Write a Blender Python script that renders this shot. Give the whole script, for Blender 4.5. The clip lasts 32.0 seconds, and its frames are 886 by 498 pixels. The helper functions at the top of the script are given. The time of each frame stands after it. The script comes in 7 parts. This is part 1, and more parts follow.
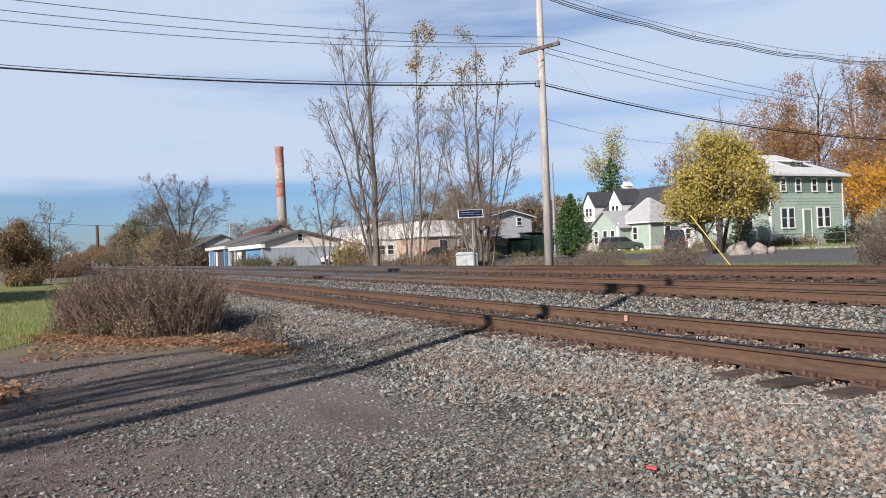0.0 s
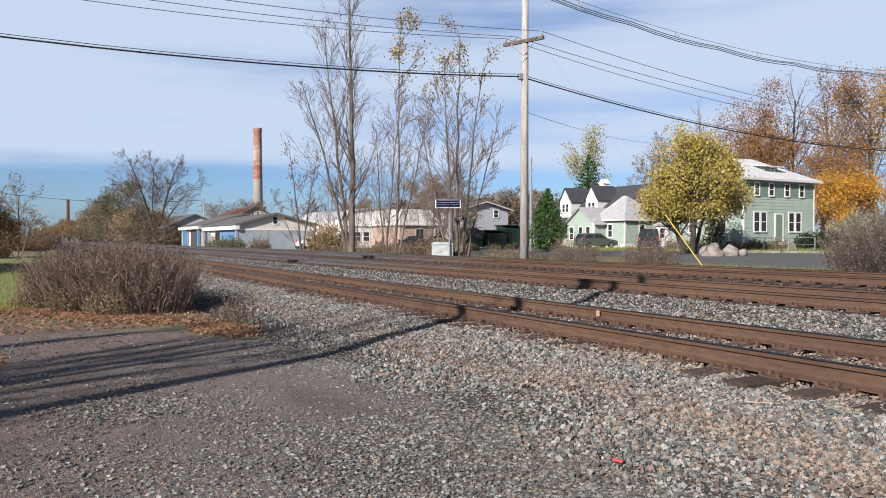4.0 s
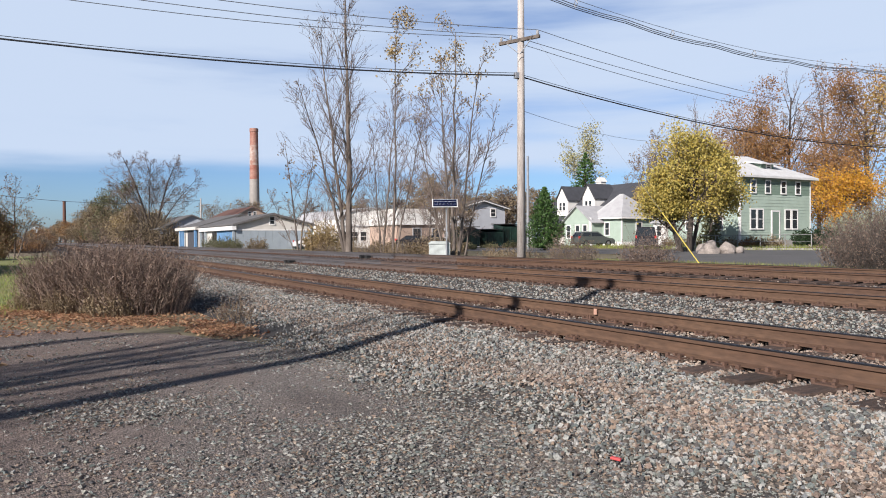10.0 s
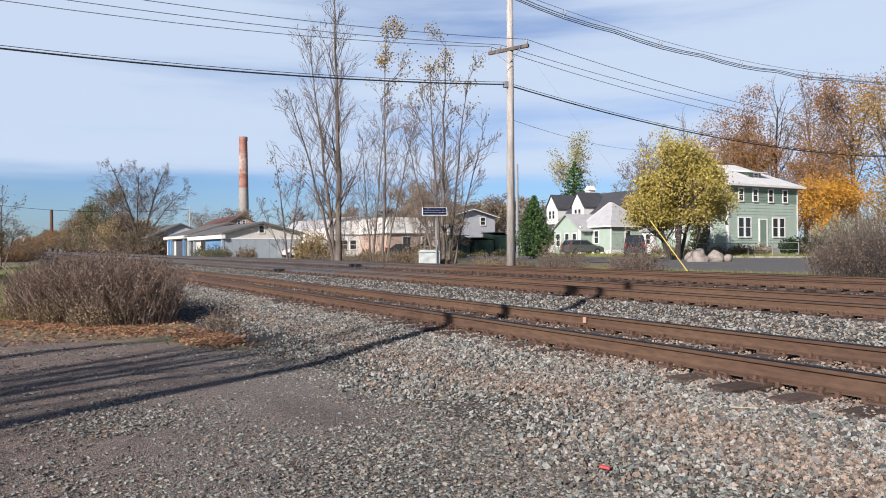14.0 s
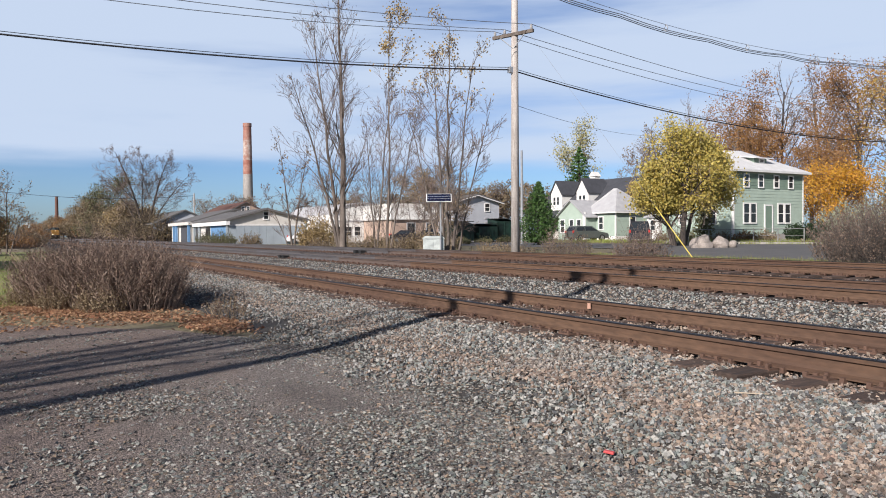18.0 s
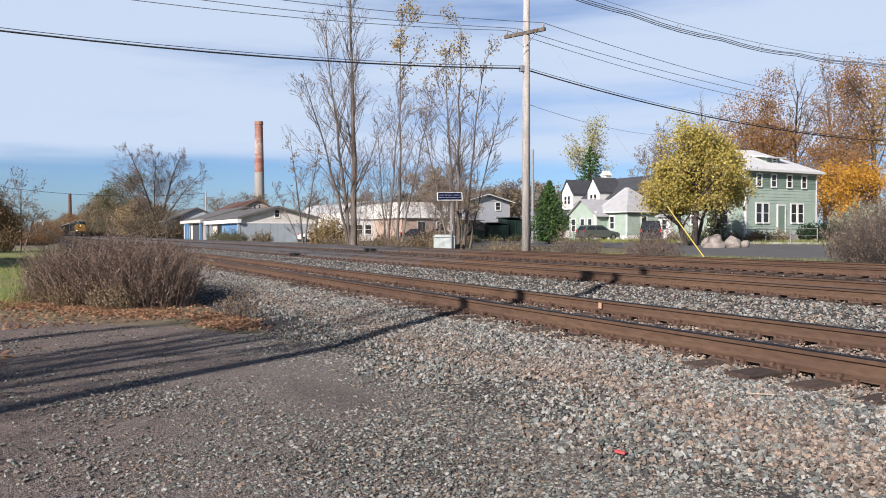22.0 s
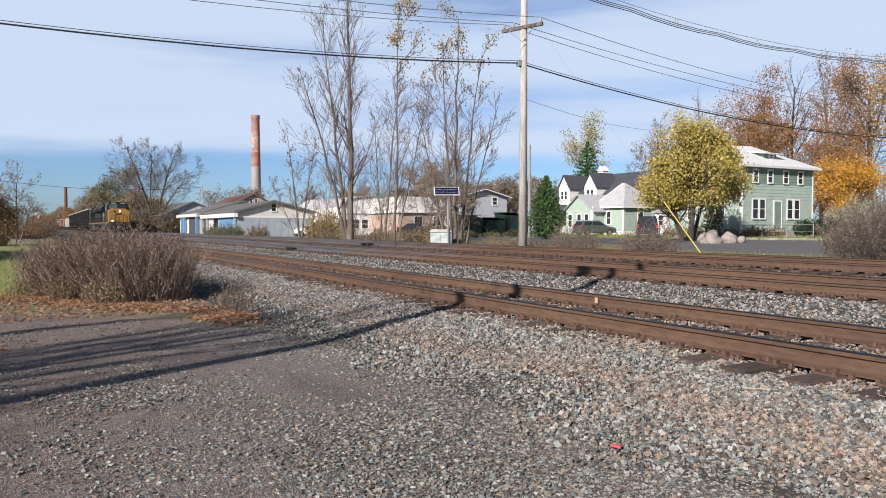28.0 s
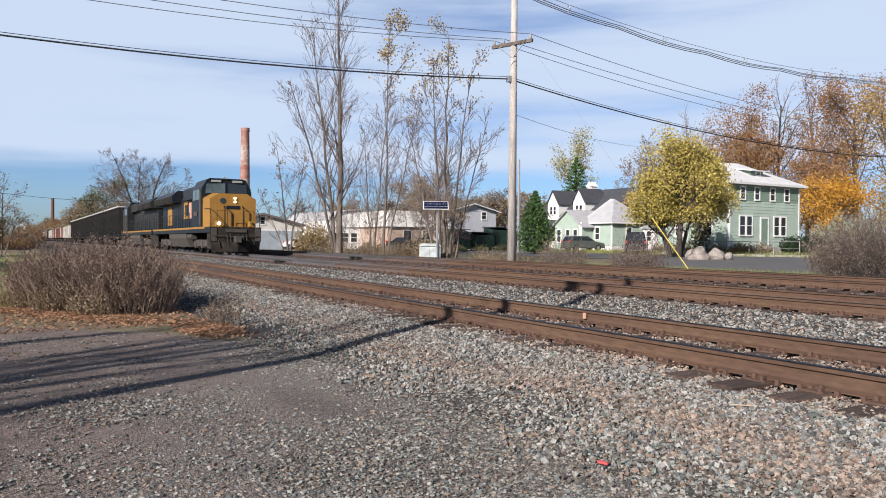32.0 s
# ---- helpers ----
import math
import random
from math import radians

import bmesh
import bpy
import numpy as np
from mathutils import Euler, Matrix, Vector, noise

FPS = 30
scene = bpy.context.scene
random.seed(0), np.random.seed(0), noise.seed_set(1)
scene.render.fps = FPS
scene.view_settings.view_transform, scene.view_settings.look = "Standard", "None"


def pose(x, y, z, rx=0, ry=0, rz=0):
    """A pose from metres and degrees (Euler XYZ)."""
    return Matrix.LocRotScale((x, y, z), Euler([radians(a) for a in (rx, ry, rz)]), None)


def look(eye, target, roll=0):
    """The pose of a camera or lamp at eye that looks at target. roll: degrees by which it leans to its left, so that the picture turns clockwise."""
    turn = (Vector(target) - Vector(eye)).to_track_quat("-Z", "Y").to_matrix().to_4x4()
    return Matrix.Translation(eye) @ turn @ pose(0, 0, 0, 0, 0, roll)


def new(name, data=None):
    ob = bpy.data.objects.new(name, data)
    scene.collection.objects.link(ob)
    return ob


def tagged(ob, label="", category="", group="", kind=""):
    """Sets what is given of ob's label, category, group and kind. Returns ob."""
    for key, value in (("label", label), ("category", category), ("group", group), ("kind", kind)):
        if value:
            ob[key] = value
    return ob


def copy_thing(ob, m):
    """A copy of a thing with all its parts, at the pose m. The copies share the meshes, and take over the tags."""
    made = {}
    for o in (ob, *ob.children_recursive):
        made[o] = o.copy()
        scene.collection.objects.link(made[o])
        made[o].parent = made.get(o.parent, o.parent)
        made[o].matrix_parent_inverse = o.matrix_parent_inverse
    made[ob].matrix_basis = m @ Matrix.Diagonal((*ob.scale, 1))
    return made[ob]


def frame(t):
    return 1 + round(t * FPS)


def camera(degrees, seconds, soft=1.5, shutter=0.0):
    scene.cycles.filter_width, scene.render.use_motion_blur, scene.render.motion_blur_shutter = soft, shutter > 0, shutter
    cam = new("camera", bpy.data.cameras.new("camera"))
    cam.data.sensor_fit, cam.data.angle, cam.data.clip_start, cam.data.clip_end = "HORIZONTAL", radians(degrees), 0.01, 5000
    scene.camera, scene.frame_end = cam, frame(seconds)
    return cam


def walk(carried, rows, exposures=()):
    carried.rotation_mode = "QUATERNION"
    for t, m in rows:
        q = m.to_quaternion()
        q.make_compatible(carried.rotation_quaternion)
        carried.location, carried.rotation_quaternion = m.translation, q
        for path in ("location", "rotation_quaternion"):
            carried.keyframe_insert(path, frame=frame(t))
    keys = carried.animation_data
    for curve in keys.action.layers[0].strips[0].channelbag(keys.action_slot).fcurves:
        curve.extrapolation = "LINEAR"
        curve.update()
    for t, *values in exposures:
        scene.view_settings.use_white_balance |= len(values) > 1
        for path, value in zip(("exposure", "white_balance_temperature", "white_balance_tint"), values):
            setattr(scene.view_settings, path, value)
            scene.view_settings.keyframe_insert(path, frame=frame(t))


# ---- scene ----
cam = camera(62.19, 32.0, soft=1.0)
walk(cam, [
    (0.0, pose(0.010, 0.007, 1.318, 90.139, 2.348, 62.822)),
    (0.5, pose(0.009, 0.006, 1.312, 89.954, 1.956, 62.816)),
    (1.0, pose(-0.002, 0.003, 1.309, 89.841, 1.294, 62.324)),
    (1.5, pose(0.001, -0.005, 1.307, 90.028, 0.796, 61.966)),
    (2.0, pose(0.007, -0.003, 1.306, 90.058, 0.418, 61.892)),
    (2.5, pose(0.006, -0.005, 1.306, 89.670, 0.232, 61.638)),
    (3.0, pose(0.003, -0.002, 1.305, 89.574, 0.124, 61.341)),
    (3.5, pose(0.001, -0.000, 1.303, 89.327, 0.050, 61.009)),
    (5.5, pose(-0.000, 0.001, 1.306, 89.515, -0.296, 60.901)),
    (6.0, pose(-0.001, -0.002, 1.308, 89.598, -0.386, 60.951)),
    (6.5, pose(-0.002, 0.001, 1.305, 89.680, -0.479, 60.829)),
    (7.0, pose(-0.004, 0.001, 1.309, 89.797, -0.502, 60.843)),
    (7.5, pose(0.002, -0.002, 1.308, 89.775, -0.477, 60.915)),
    (8.0, pose(-0.003, 0.003, 1.306, 89.661, -0.539, 60.838)),
    (8.5, pose(-0.008, 0.007, 1.303, 89.610, -0.413, 60.930)),
    (9.0, pose(-0.001, 0.004, 1.308, 89.436, -0.157, 60.944)),
    (9.5, pose(-0.000, 0.007, 1.306, 89.354, 0.148, 60.820)),
    (10.0, pose(0.001, 0.005, 1.305, 89.245, 0.324, 60.712)),
    (10.5, pose(0.000, 0.007, 1.306, 89.230, 0.428, 60.641)),
    (11.0, pose(0.007, 0.006, 1.307, 89.340, 0.506, 60.552)),
    (11.5, pose(0.014, 0.003, 1.310, 89.486, 0.438, 60.495)),
    (12.0, pose(0.014, -0.002, 1.309, 89.637, 0.408, 60.457)),
    (12.5, pose(0.011, 0.002, 1.309, 89.835, 0.389, 60.460)),
    (13.0, pose(0.009, 0.003, 1.311, 89.901, 0.397, 60.405)),
    (13.5, pose(0.012, 0.005, 1.308, 90.021, 0.373, 60.042)),
    (14.0, pose(0.012, 0.003, 1.310, 89.895, 0.394, 59.920)),
    (14.5, pose(0.009, 0.006, 1.308, 89.804, 0.417, 59.731)),
    (16.5, pose(0.018, -0.006, 1.309, 89.022, 0.611, 60.289)),
    (17.0, pose(0.020, -0.002, 1.308, 88.882, 0.621, 60.312)),
    (17.5, pose(0.016, 0.001, 1.307, 88.820, 0.458, 60.298)),
    (18.0, pose(0.010, 0.002, 1.308, 88.828, 0.439, 60.255)),
    (18.5, pose(0.013, 0.003, 1.307, 88.857, 0.357, 60.180)),
    (19.0, pose(0.009, 0.002, 1.308, 88.832, 0.307, 60.096)),
    (19.5, pose(0.008, -0.002, 1.305, 88.851, 0.150, 59.770)),
    (20.0, pose(-0.000, 0.001, 1.303, 88.645, 0.022, 59.780)),
    (20.5, pose(0.001, 0.001, 1.304, 88.306, -0.014, 60.193)),
    (21.0, pose(0.001, -0.002, 1.306, 88.251, 0.021, 60.682)),
    (21.5, pose(0.005, -0.007, 1.311, 88.435, 0.079, 60.824)),
    (22.0, pose(0.010, -0.006, 1.308, 88.726, 0.194, 61.073)),
    (22.5, pose(0.009, -0.005, 1.305, 89.014, 0.388, 61.129)),
    (23.0, pose(0.003, -0.000, 1.305, 89.013, 0.335, 61.078)),
    (23.5, pose(0.001, -0.002, 1.305, 89.227, 0.273, 61.196)),
    (24.0, pose(0.005, -0.006, 1.307, 89.720, 0.463, 61.087)),
    (24.5, pose(0.010, -0.009, 1.307, 89.961, 0.459, 60.850)),
    (25.0, pose(0.011, -0.008, 1.305, 89.752, 0.539, 60.857)),
    (25.5, pose(0.007, -0.002, 1.306, 89.436, 0.460, 60.919)),
    (27.5, pose(0.005, -0.004, 1.301, 88.390, 0.001, 60.881)),
    (28.0, pose(0.000, -0.000, 1.300, 88.326, 0.000, 60.818)),
    (28.5, pose(-0.000, -0.001, 1.303, 88.512, -0.238, 60.842)),
    (29.0, pose(-0.004, 0.000, 1.302, 88.575, -0.269, 60.691)),
    (29.5, pose(0.004, -0.003, 1.304, 88.696, -0.327, 60.636)),
    (30.0, pose(-0.001, -0.004, 1.304, 88.791, -0.379, 60.522)),
    (30.5, pose(0.007, -0.004, 1.303, 88.834, -0.264, 60.299)),
    (31.0, pose(0.004, 0.001, 1.303, 88.911, -0.364, 60.227)),
    (31.5, pose(0.005, 0.000, 1.305, 89.259, -0.420, 60.202)),
    (32.0, pose(0.000, 0.006, 1.303, 89.437, -0.440, 59.972)),
], exposures=[(0.0, 0.67), (3.0, 0.68), (6.0, 0.73), (13.0, 0.74), (16.5, 0.69), (19.0, 0.70), (21.0, 0.74), (32.0, 0.76)])

# ---- light ----
SUN_AZ = (0.443, -0.8965)      # towards the sun, on plan
SUN_EL = radians(27)
world = bpy.data.worlds.new("world")
scene.world = world
world.use_nodes = True


def build_world():
    nt = world.node_tree
    n = nt.nodes
    for x in list(n):
        n.remove(x)
    lk = nt.links.new
    out = n.new("ShaderNodeOutputWorld")
    bg = n.new("ShaderNodeBackground")
    sky = n.new("ShaderNodeTexSky")
    sky.sky_type = "NISHITA"
    sky.sun_disc = False
    sky.sun_elevation = SUN_EL
    sky.sun_rotation = math.atan2(SUN_AZ[0], SUN_AZ[1])
    sky.air_density, sky.dust_density, sky.ozone_density = 0.8, 0.8, 2.0
    tc = n.new("ShaderNodeTexCoord")
    sep = n.new("ShaderNodeSeparateXYZ")
    lk(tc.outputs["Generated"], sep.inputs[0])
    # long level streaks
    mp = n.new("ShaderNodeMapping")
    mp.inputs["Rotation"].default_value = (radians(1.5), radians(-2.5), 0)
    mp.inputs["Scale"].default_value = (1.0, 1.0, 9.0)
    lk(tc.outputs["Generated"], mp.inputs[0])
    no = n.new("ShaderNodeTexNoise")
    no.inputs["Scale"].default_value = 1.6
    no.inputs["Detail"].default_value = 7
    no.inputs["Roughness"].default_value = 0.52
    lk(mp.outputs[0], no.inputs["Vector"])
    # cover grows from clear low down to a thin sheet above
    cov = n.new("ShaderNodeMapRange")
    cov.inputs[1].default_value, cov.inputs[2].default_value = 0.082, 0.112
    cov.inputs[3].default_value, cov.inputs[4].default_value = -0.16, 0.20
    lk(sep.outputs[2], cov.inputs[0])
    clear = n.new("ShaderNodeMapRange")       # the sheet thins out to open blue overhead
    clear.inputs[1].default_value, clear.inputs[2].default_value = 0.34, 0.46
    clear.inputs[3].default_value, clear.inputs[4].default_value = 0.0, -0.6
    lk(sep.outputs[2], clear.inputs[0])
    s1 = n.new("ShaderNodeMath"); s1.operation = "ADD"
    lk(cov.outputs[0], s1.inputs[0]); lk(clear.outputs[0], s1.inputs[1])
    s2 = n.new("ShaderNodeMath"); s2.operation = "ADD"
    lk(no.outputs["Fac"], s2.inputs[0]); lk(s1.outputs[0], s2.inputs[1])
    ramp = n.new("ShaderNodeMapRange")
    ramp.interpolation_type = "SMOOTHSTEP"
    ramp.inputs[1].default_value, ramp.inputs[2].default_value = 0.33, 0.72
    ramp.inputs[3].default_value, ramp.inputs[4].default_value = 0.0, 0.95
    lk(s2.outputs[0], ramp.inputs[0])
    gain = n.new("ShaderNodeMix"); gain.data_type = "RGBA"; gain.blend_type = "MULTIPLY"
    gain.inputs[0].default_value = 1.0
    lk(sky.outputs[0], gain.inputs[6])
    high = n.new("ShaderNodeMapRange")        # the open sky overhead is dimmed towards the zenith to weaken the fill
    high.inputs[1].default_value, high.inputs[2].default_value = 0.34, 0.62
    lk(sep.outputs[2], high.inputs[0])
    deep = n.new("ShaderNodeMix"); deep.data_type = "RGBA"
    lk(high.outputs[0], deep.inputs[0])
    deep.inputs[6].default_value, deep.inputs[7].default_value = SKY_GAIN, ZENITH_GAIN
    lk(deep.outputs[2], gain.inputs[7])
    mix = n.new("ShaderNodeMix"); mix.data_type = "RGBA"
    lk(ramp.outputs[0], mix.inputs[0])
    lk(gain.outputs[2], mix.inputs[6])
    mix.inputs[7].default_value = CLOUD
    lk(mix.outputs[2], bg.inputs[0])
    bg.inputs[1].default_value = SKY_STRENGTH
    lk(bg.outputs[0], out.inputs[0])


SKY_STRENGTH = 0.072
SKY_GAIN = (0.68, 0.83, 1.07, 1)
ZENITH_GAIN = (0.46, 0.51, 0.62, 1)
CLOUD = (5.2, 6.12, 7.7, 1)
build_world()
sun_data = bpy.data.lights.new("sun", "SUN")
sun_data.energy, sun_data.angle, sun_data.color = 5.0, radians(0.47), (1.0, 0.925, 0.86)
sun = new("sun", sun_data)
_toward = Vector((SUN_AZ[0] * math.cos(SUN_EL), SUN_AZ[1] * math.cos(SUN_EL), math.sin(SUN_EL)))
sun.matrix_basis = look(_toward * 60, (0, 0, 0))


# ---- materials ----
def material(name, colour, rough=0.8, vary=0.25, scale=3.0, fine=40.0, bump=0.2, metal=0.0, second=None, island=0.0, random_ob=0.0, spec=0.5, bump_scale=None, stretch=(1, 1, 1), emit=0.0):
    """Two scales of noise on a base colour, with fine relief."""
    m = bpy.data.materials.new(name)
    m.use_nodes = True
    nt = m.node_tree
    n, lk = nt.nodes, nt.links.new
    p = n["Principled BSDF"]
    p.inputs["Roughness"].default_value = rough
    p.inputs["Metallic"].default_value = metal
    p.inputs["Specular IOR Level"].default_value = spec
    tc = n.new("ShaderNodeTexCoord")
    mp = n.new("ShaderNodeMapping")
    mp.inputs["Scale"].default_value = stretch
    lk(tc.outputs["Object"], mp.inputs[0])
    a = n.new("ShaderNodeTexNoise"); a.inputs["Scale"].default_value = scale; a.inputs["Detail"].default_value = 5
    b = n.new("ShaderNodeTexNoise"); b.inputs["Scale"].default_value = fine; b.inputs["Detail"].default_value = 3
    lk(mp.outputs[0], a.inputs["Vector"]); lk(mp.outputs[0], b.inputs["Vector"])
    colour = tuple(c * 0.9 for c in colour)
    second = tuple(c * 0.9 for c in second) if second else None
    c1 = tuple(colour) + (1,)
    c2 = tuple(second) + (1,) if second else tuple(min(1, c * (1 - vary)) for c in colour) + (1,)
    ramp = n.new("ShaderNodeMapRange"); ramp.inputs[1].default_value, ramp.inputs[2].default_value = 0.35, 0.65
    lk(a.outputs["Fac"], ramp.inputs[0])
    mix = n.new("ShaderNodeMix"); mix.data_type = "RGBA"
    lk(ramp.outputs[0], mix.inputs[0])
    mix.inputs[6].default_value, mix.inputs[7].default_value = c1, c2
    hsv = n.new("ShaderNodeHueSaturation")
    lk(mix.outputs[2], hsv.inputs["Color"])
    val = n.new("ShaderNodeMapRange")
    val.inputs[1].default_value, val.inputs[2].default_value = 0.3, 0.7
    val.inputs[3].default_value, val.inputs[4].default_value = 1 - vary * 0.7, 1 + vary * 0.7
    lk(b.outputs["Fac"], val.inputs[0])
    last = val.outputs[0]
    for socket, amount in (("island", island), ("object", random_ob)):
        if amount:
            if socket == "island":
                r = n.new("ShaderNodeNewGeometry").outputs["Random Per Island"]
            else:
                r = n.new("ShaderNodeObjectInfo").outputs["Random"]
            rr = n.new("ShaderNodeMapRange")
            rr.inputs[3].default_value, rr.inputs[4].default_value = 1 - amount, 1 + amount
            lk(r, rr.inputs[0])
            mul = n.new("ShaderNodeMath"); mul.operation = "MULTIPLY"
            lk(last, mul.inputs[0]); lk(rr.outputs[0], mul.inputs[1])
            last = mul.outputs[0]
    lk(last, hsv.inputs["Value"])
    lk(hsv.outputs[0], p.inputs["Base Color"])
    if bump:
        bp = n.new("ShaderNodeBump"); bp.inputs["Strength"].default_value = bump
        bp.inputs["Distance"].default_value = 0.02
        lk(b.outputs["Fac"], bp.inputs["Height"]); lk(bp.outputs[0], p.inputs["Normal"])
    if emit:
        p.inputs["Emission Color"].default_value = c1
        p.inputs["Emission Strength"].default_value = emit
    return m


def leaf_material(name, colours, rough=0.6):
    """Leaves that differ one from the next and let some light through."""
    m = bpy.data.materials.new(name)
    m.use_nodes = True
    nt = m.node_tree
    n, lk = nt.nodes, nt.links.new
    p = n["Principled BSDF"]
    geo = n.new("ShaderNodeNewGeometry")
    ramp = n.new("ShaderNodeValToRGB")
    el = ramp.color_ramp.elements
    el[0].color = tuple(colours[0]) + (1,)
    el[1].color = tuple(colours[-1]) + (1,)
    for i, c in enumerate(colours[1:-1]):
        e = el.new((i + 1) / (len(colours) - 1)); e.color = tuple(c) + (1,)
    lk(geo.outputs["Random Per Island"], ramp.inputs[0])
    lk(ramp.outputs[0], p.inputs["Base Color"])
    p.inputs["Roughness"].default_value = rough
    tr = n.new("ShaderNodeBsdfTranslucent")
    lk(ramp.outputs[0], tr.inputs[0])
    mx = n.new("ShaderNodeMixShader"); mx.inputs[0].default_value = 0.3
    lk(p.outputs[0], mx.inputs[1]); lk(tr.outputs[0], mx.inputs[2])
    lk(mx.outputs[0], n["Material Output"].inputs[0])
    return m


def stone_material(name, greys, tans, scale=0.9, low=0.5, high=0.66):
    """Chips that differ one from the next, grey ones passing into tan patches."""
    m = bpy.data.materials.new(name)
    m.use_nodes = True
    nt = m.node_tree
    n, lk = nt.nodes, nt.links.new
    p = n["Principled BSDF"]
    p.inputs["Roughness"].default_value = 0.9
    p.inputs["Specular IOR Level"].default_value = 0.3
    geo = n.new("ShaderNodeNewGeometry")
    tc = n.new("ShaderNodeTexCoord")
    outs = []
    for colours in (greys, tans):
        ramp = n.new("ShaderNodeValToRGB")
        ramp.color_ramp.interpolation = "CONSTANT"
        el = ramp.color_ramp.elements
        el[0].color, el[1].color = tuple(colours[0]) + (1,), tuple(colours[-1]) + (1,)
        for i, c in enumerate(colours[1:-1]):
            e = el.new((i + 1) / len(colours)); e.color = tuple(c) + (1,)
        el[-1].position = 1 - 1 / len(colours)
        lk(geo.outputs["Random Per Island"], ramp.inputs[0])
        outs.append(ramp.outputs[0])
    big = n.new("ShaderNodeTexNoise"); big.inputs["Scale"].default_value = scale; big.inputs["Detail"].default_value = 6
    big.inputs["Roughness"].default_value = 0.7
    lk(tc.outputs["Object"], big.inputs["Vector"])
    f = n.new("ShaderNodeMapRange"); f.inputs[1].default_value, f.inputs[2].default_value = low, high
    lk(big.outputs["Fac"], f.inputs[0])
    mix = n.new("ShaderNodeMix"); mix.data_type = "RGBA"
    lk(f.outputs[0], mix.inputs[0]); lk(outs[0], mix.inputs[6]); lk(outs[1], mix.inputs[7])
    fine = n.new("ShaderNodeTexNoise"); fine.inputs["Scale"].default_value = 120; fine.inputs["Detail"].default_value = 3
    lk(tc.outputs["Object"], fine.inputs["Vector"])
    v = n.new("ShaderNodeMapRange")
    v.inputs[1].default_value, v.inputs[2].default_value, v.inputs[3].default_value, v.inputs[4].default_value = 0.3, 0.7, 0.7, 1.3
    lk(fine.outputs["Fac"], v.inputs[0])
    hsv = n.new("ShaderNodeHueSaturation")
    lk(mix.outputs[2], hsv.inputs["Color"]); lk(v.outputs[0], hsv.inputs["Value"])
    lk(hsv.outputs[0], p.inputs["Base Color"])
    return m


M = {}


def mats():
    d = M
    greys = [(0.10, 0.104, 0.10), (0.23, 0.235, 0.225), (0.055, 0.055, 0.058), (0.17, 0.18, 0.165), (0.28, 0.272, 0.26), (0.13, 0.135, 0.14), (0.22, 0.185, 0.155), (0.065, 0.06, 0.058), (0.27, 0.265, 0.255), (0.165, 0.125, 0.105), (0.125, 0.142, 0.137), (0.28, 0.27, 0.25), (0.09, 0.075, 0.065), (0.20, 0.15, 0.115)]
    tans = [(0.235, 0.185, 0.15), (0.12, 0.092, 0.077), (0.28, 0.225, 0.185), (0.175, 0.14, 0.12), (0.19, 0.135, 0.11), (0.15, 0.14, 0.135), (0.28, 0.215, 0.17), (0.075, 0.058, 0.048)]
    d["stone"] = stone_material("ballast_stone", greys, tans, 0.8, 0.54, 0.80)
    d["stone_tan"] = stone_material("dusty_tan_stone", tans, greys, 1.1, 0.52, 0.7)
    d["stone_yard"] = stone_material("yard_gravel_stone", [(c[0] * 0.92, c[1] * 0.92, c[2] * 0.9) for c in greys], [(c[0] * 0.72, c[1] * 0.72, c[2] * 0.72) for c in tans], 1.3, 0.58, 0.80)
    # much darker than the stones: shade of the gaps is put into the bed's colour
    d["bed"] = material("ballast_bed", (0.045, 0.041, 0.038), 0.95, 0.55, 1.3, 38, 0.9, second=(0.036, 0.030, 0.027))
    d["rail"] = material("rusty_rail_steel", (0.100, 0.056, 0.033), 0.8, 0.35, 1.5, 30, 0.15, second=(0.072, 0.038, 0.024), stretch=(0.25, 1, 1))
    d["rail_top"] = material("polished_rail_head", (0.05, 0.048, 0.052), 0.5, 0.2, 2, 60, 0.05, metal=0.9)
    d["tie"] = material("weathered_tie_wood", (0.04, 0.026, 0.021), 0.9, 0.5, 3, 30, 0.6, second=(0.088, 0.056, 0.043), random_ob=0.3, stretch=(6, 1, 6))
    d["rail_mid"] = material("brown_grey_steel_rail", (0.094, 0.066, 0.055), 0.7, 0.25, 1.5, 30, 0.15, second=(0.076, 0.053, 0.045), stretch=(0.25, 1, 1))
    d["rail_grey"] = material("greyed_steel_rail", (0.085, 0.080, 0.086), 0.6, 0.25, 1.5, 30, 0.15, second=(0.07, 0.058, 0.055), stretch=(0.25, 1, 1))
    d["plate"] = material("rusty_tie_plate", (0.11, 0.06, 0.042), 0.8, 0.3, 8, 60, 0.2)
    d["asphalt"] = material("street_asphalt", (0.105, 0.103, 0.105), 0.92, 0.2, 0.6, 25, 0.3)
    d["concrete"] = material("pale_concrete", (0.30, 0.285, 0.265), 0.9, 0.15, 2, 30, 0.2)
    d["bark"] = material("grey_brown_bark", (0.065, 0.05, 0.042), 0.9, 0.45, 3, 40, 0.5, second=(0.165, 0.138, 0.12), stretch=(1, 1, 0.3))
    d["bark_dark"] = material("dark_bark", (0.06, 0.048, 0.042), 0.9, 0.35, 6, 40, 0.5, stretch=(1, 1, 0.3))
    d["twig"] = material("fine_twigs", (0.17, 0.128, 0.112), 0.85, 0.3, 5, 30, 0.0, island=0.4)
    d["twig_red"] = material("reddish_brush_stems", (0.19, 0.128, 0.10), 0.85, 0.3, 3, 30, 0.0, island=0.55, second=(0.25, 0.185, 0.145))
    d["twig_tan"] = material("dry_tan_stems", (0.30, 0.22, 0.14), 0.85, 0.3, 3, 30, 0.0, island=0.45)
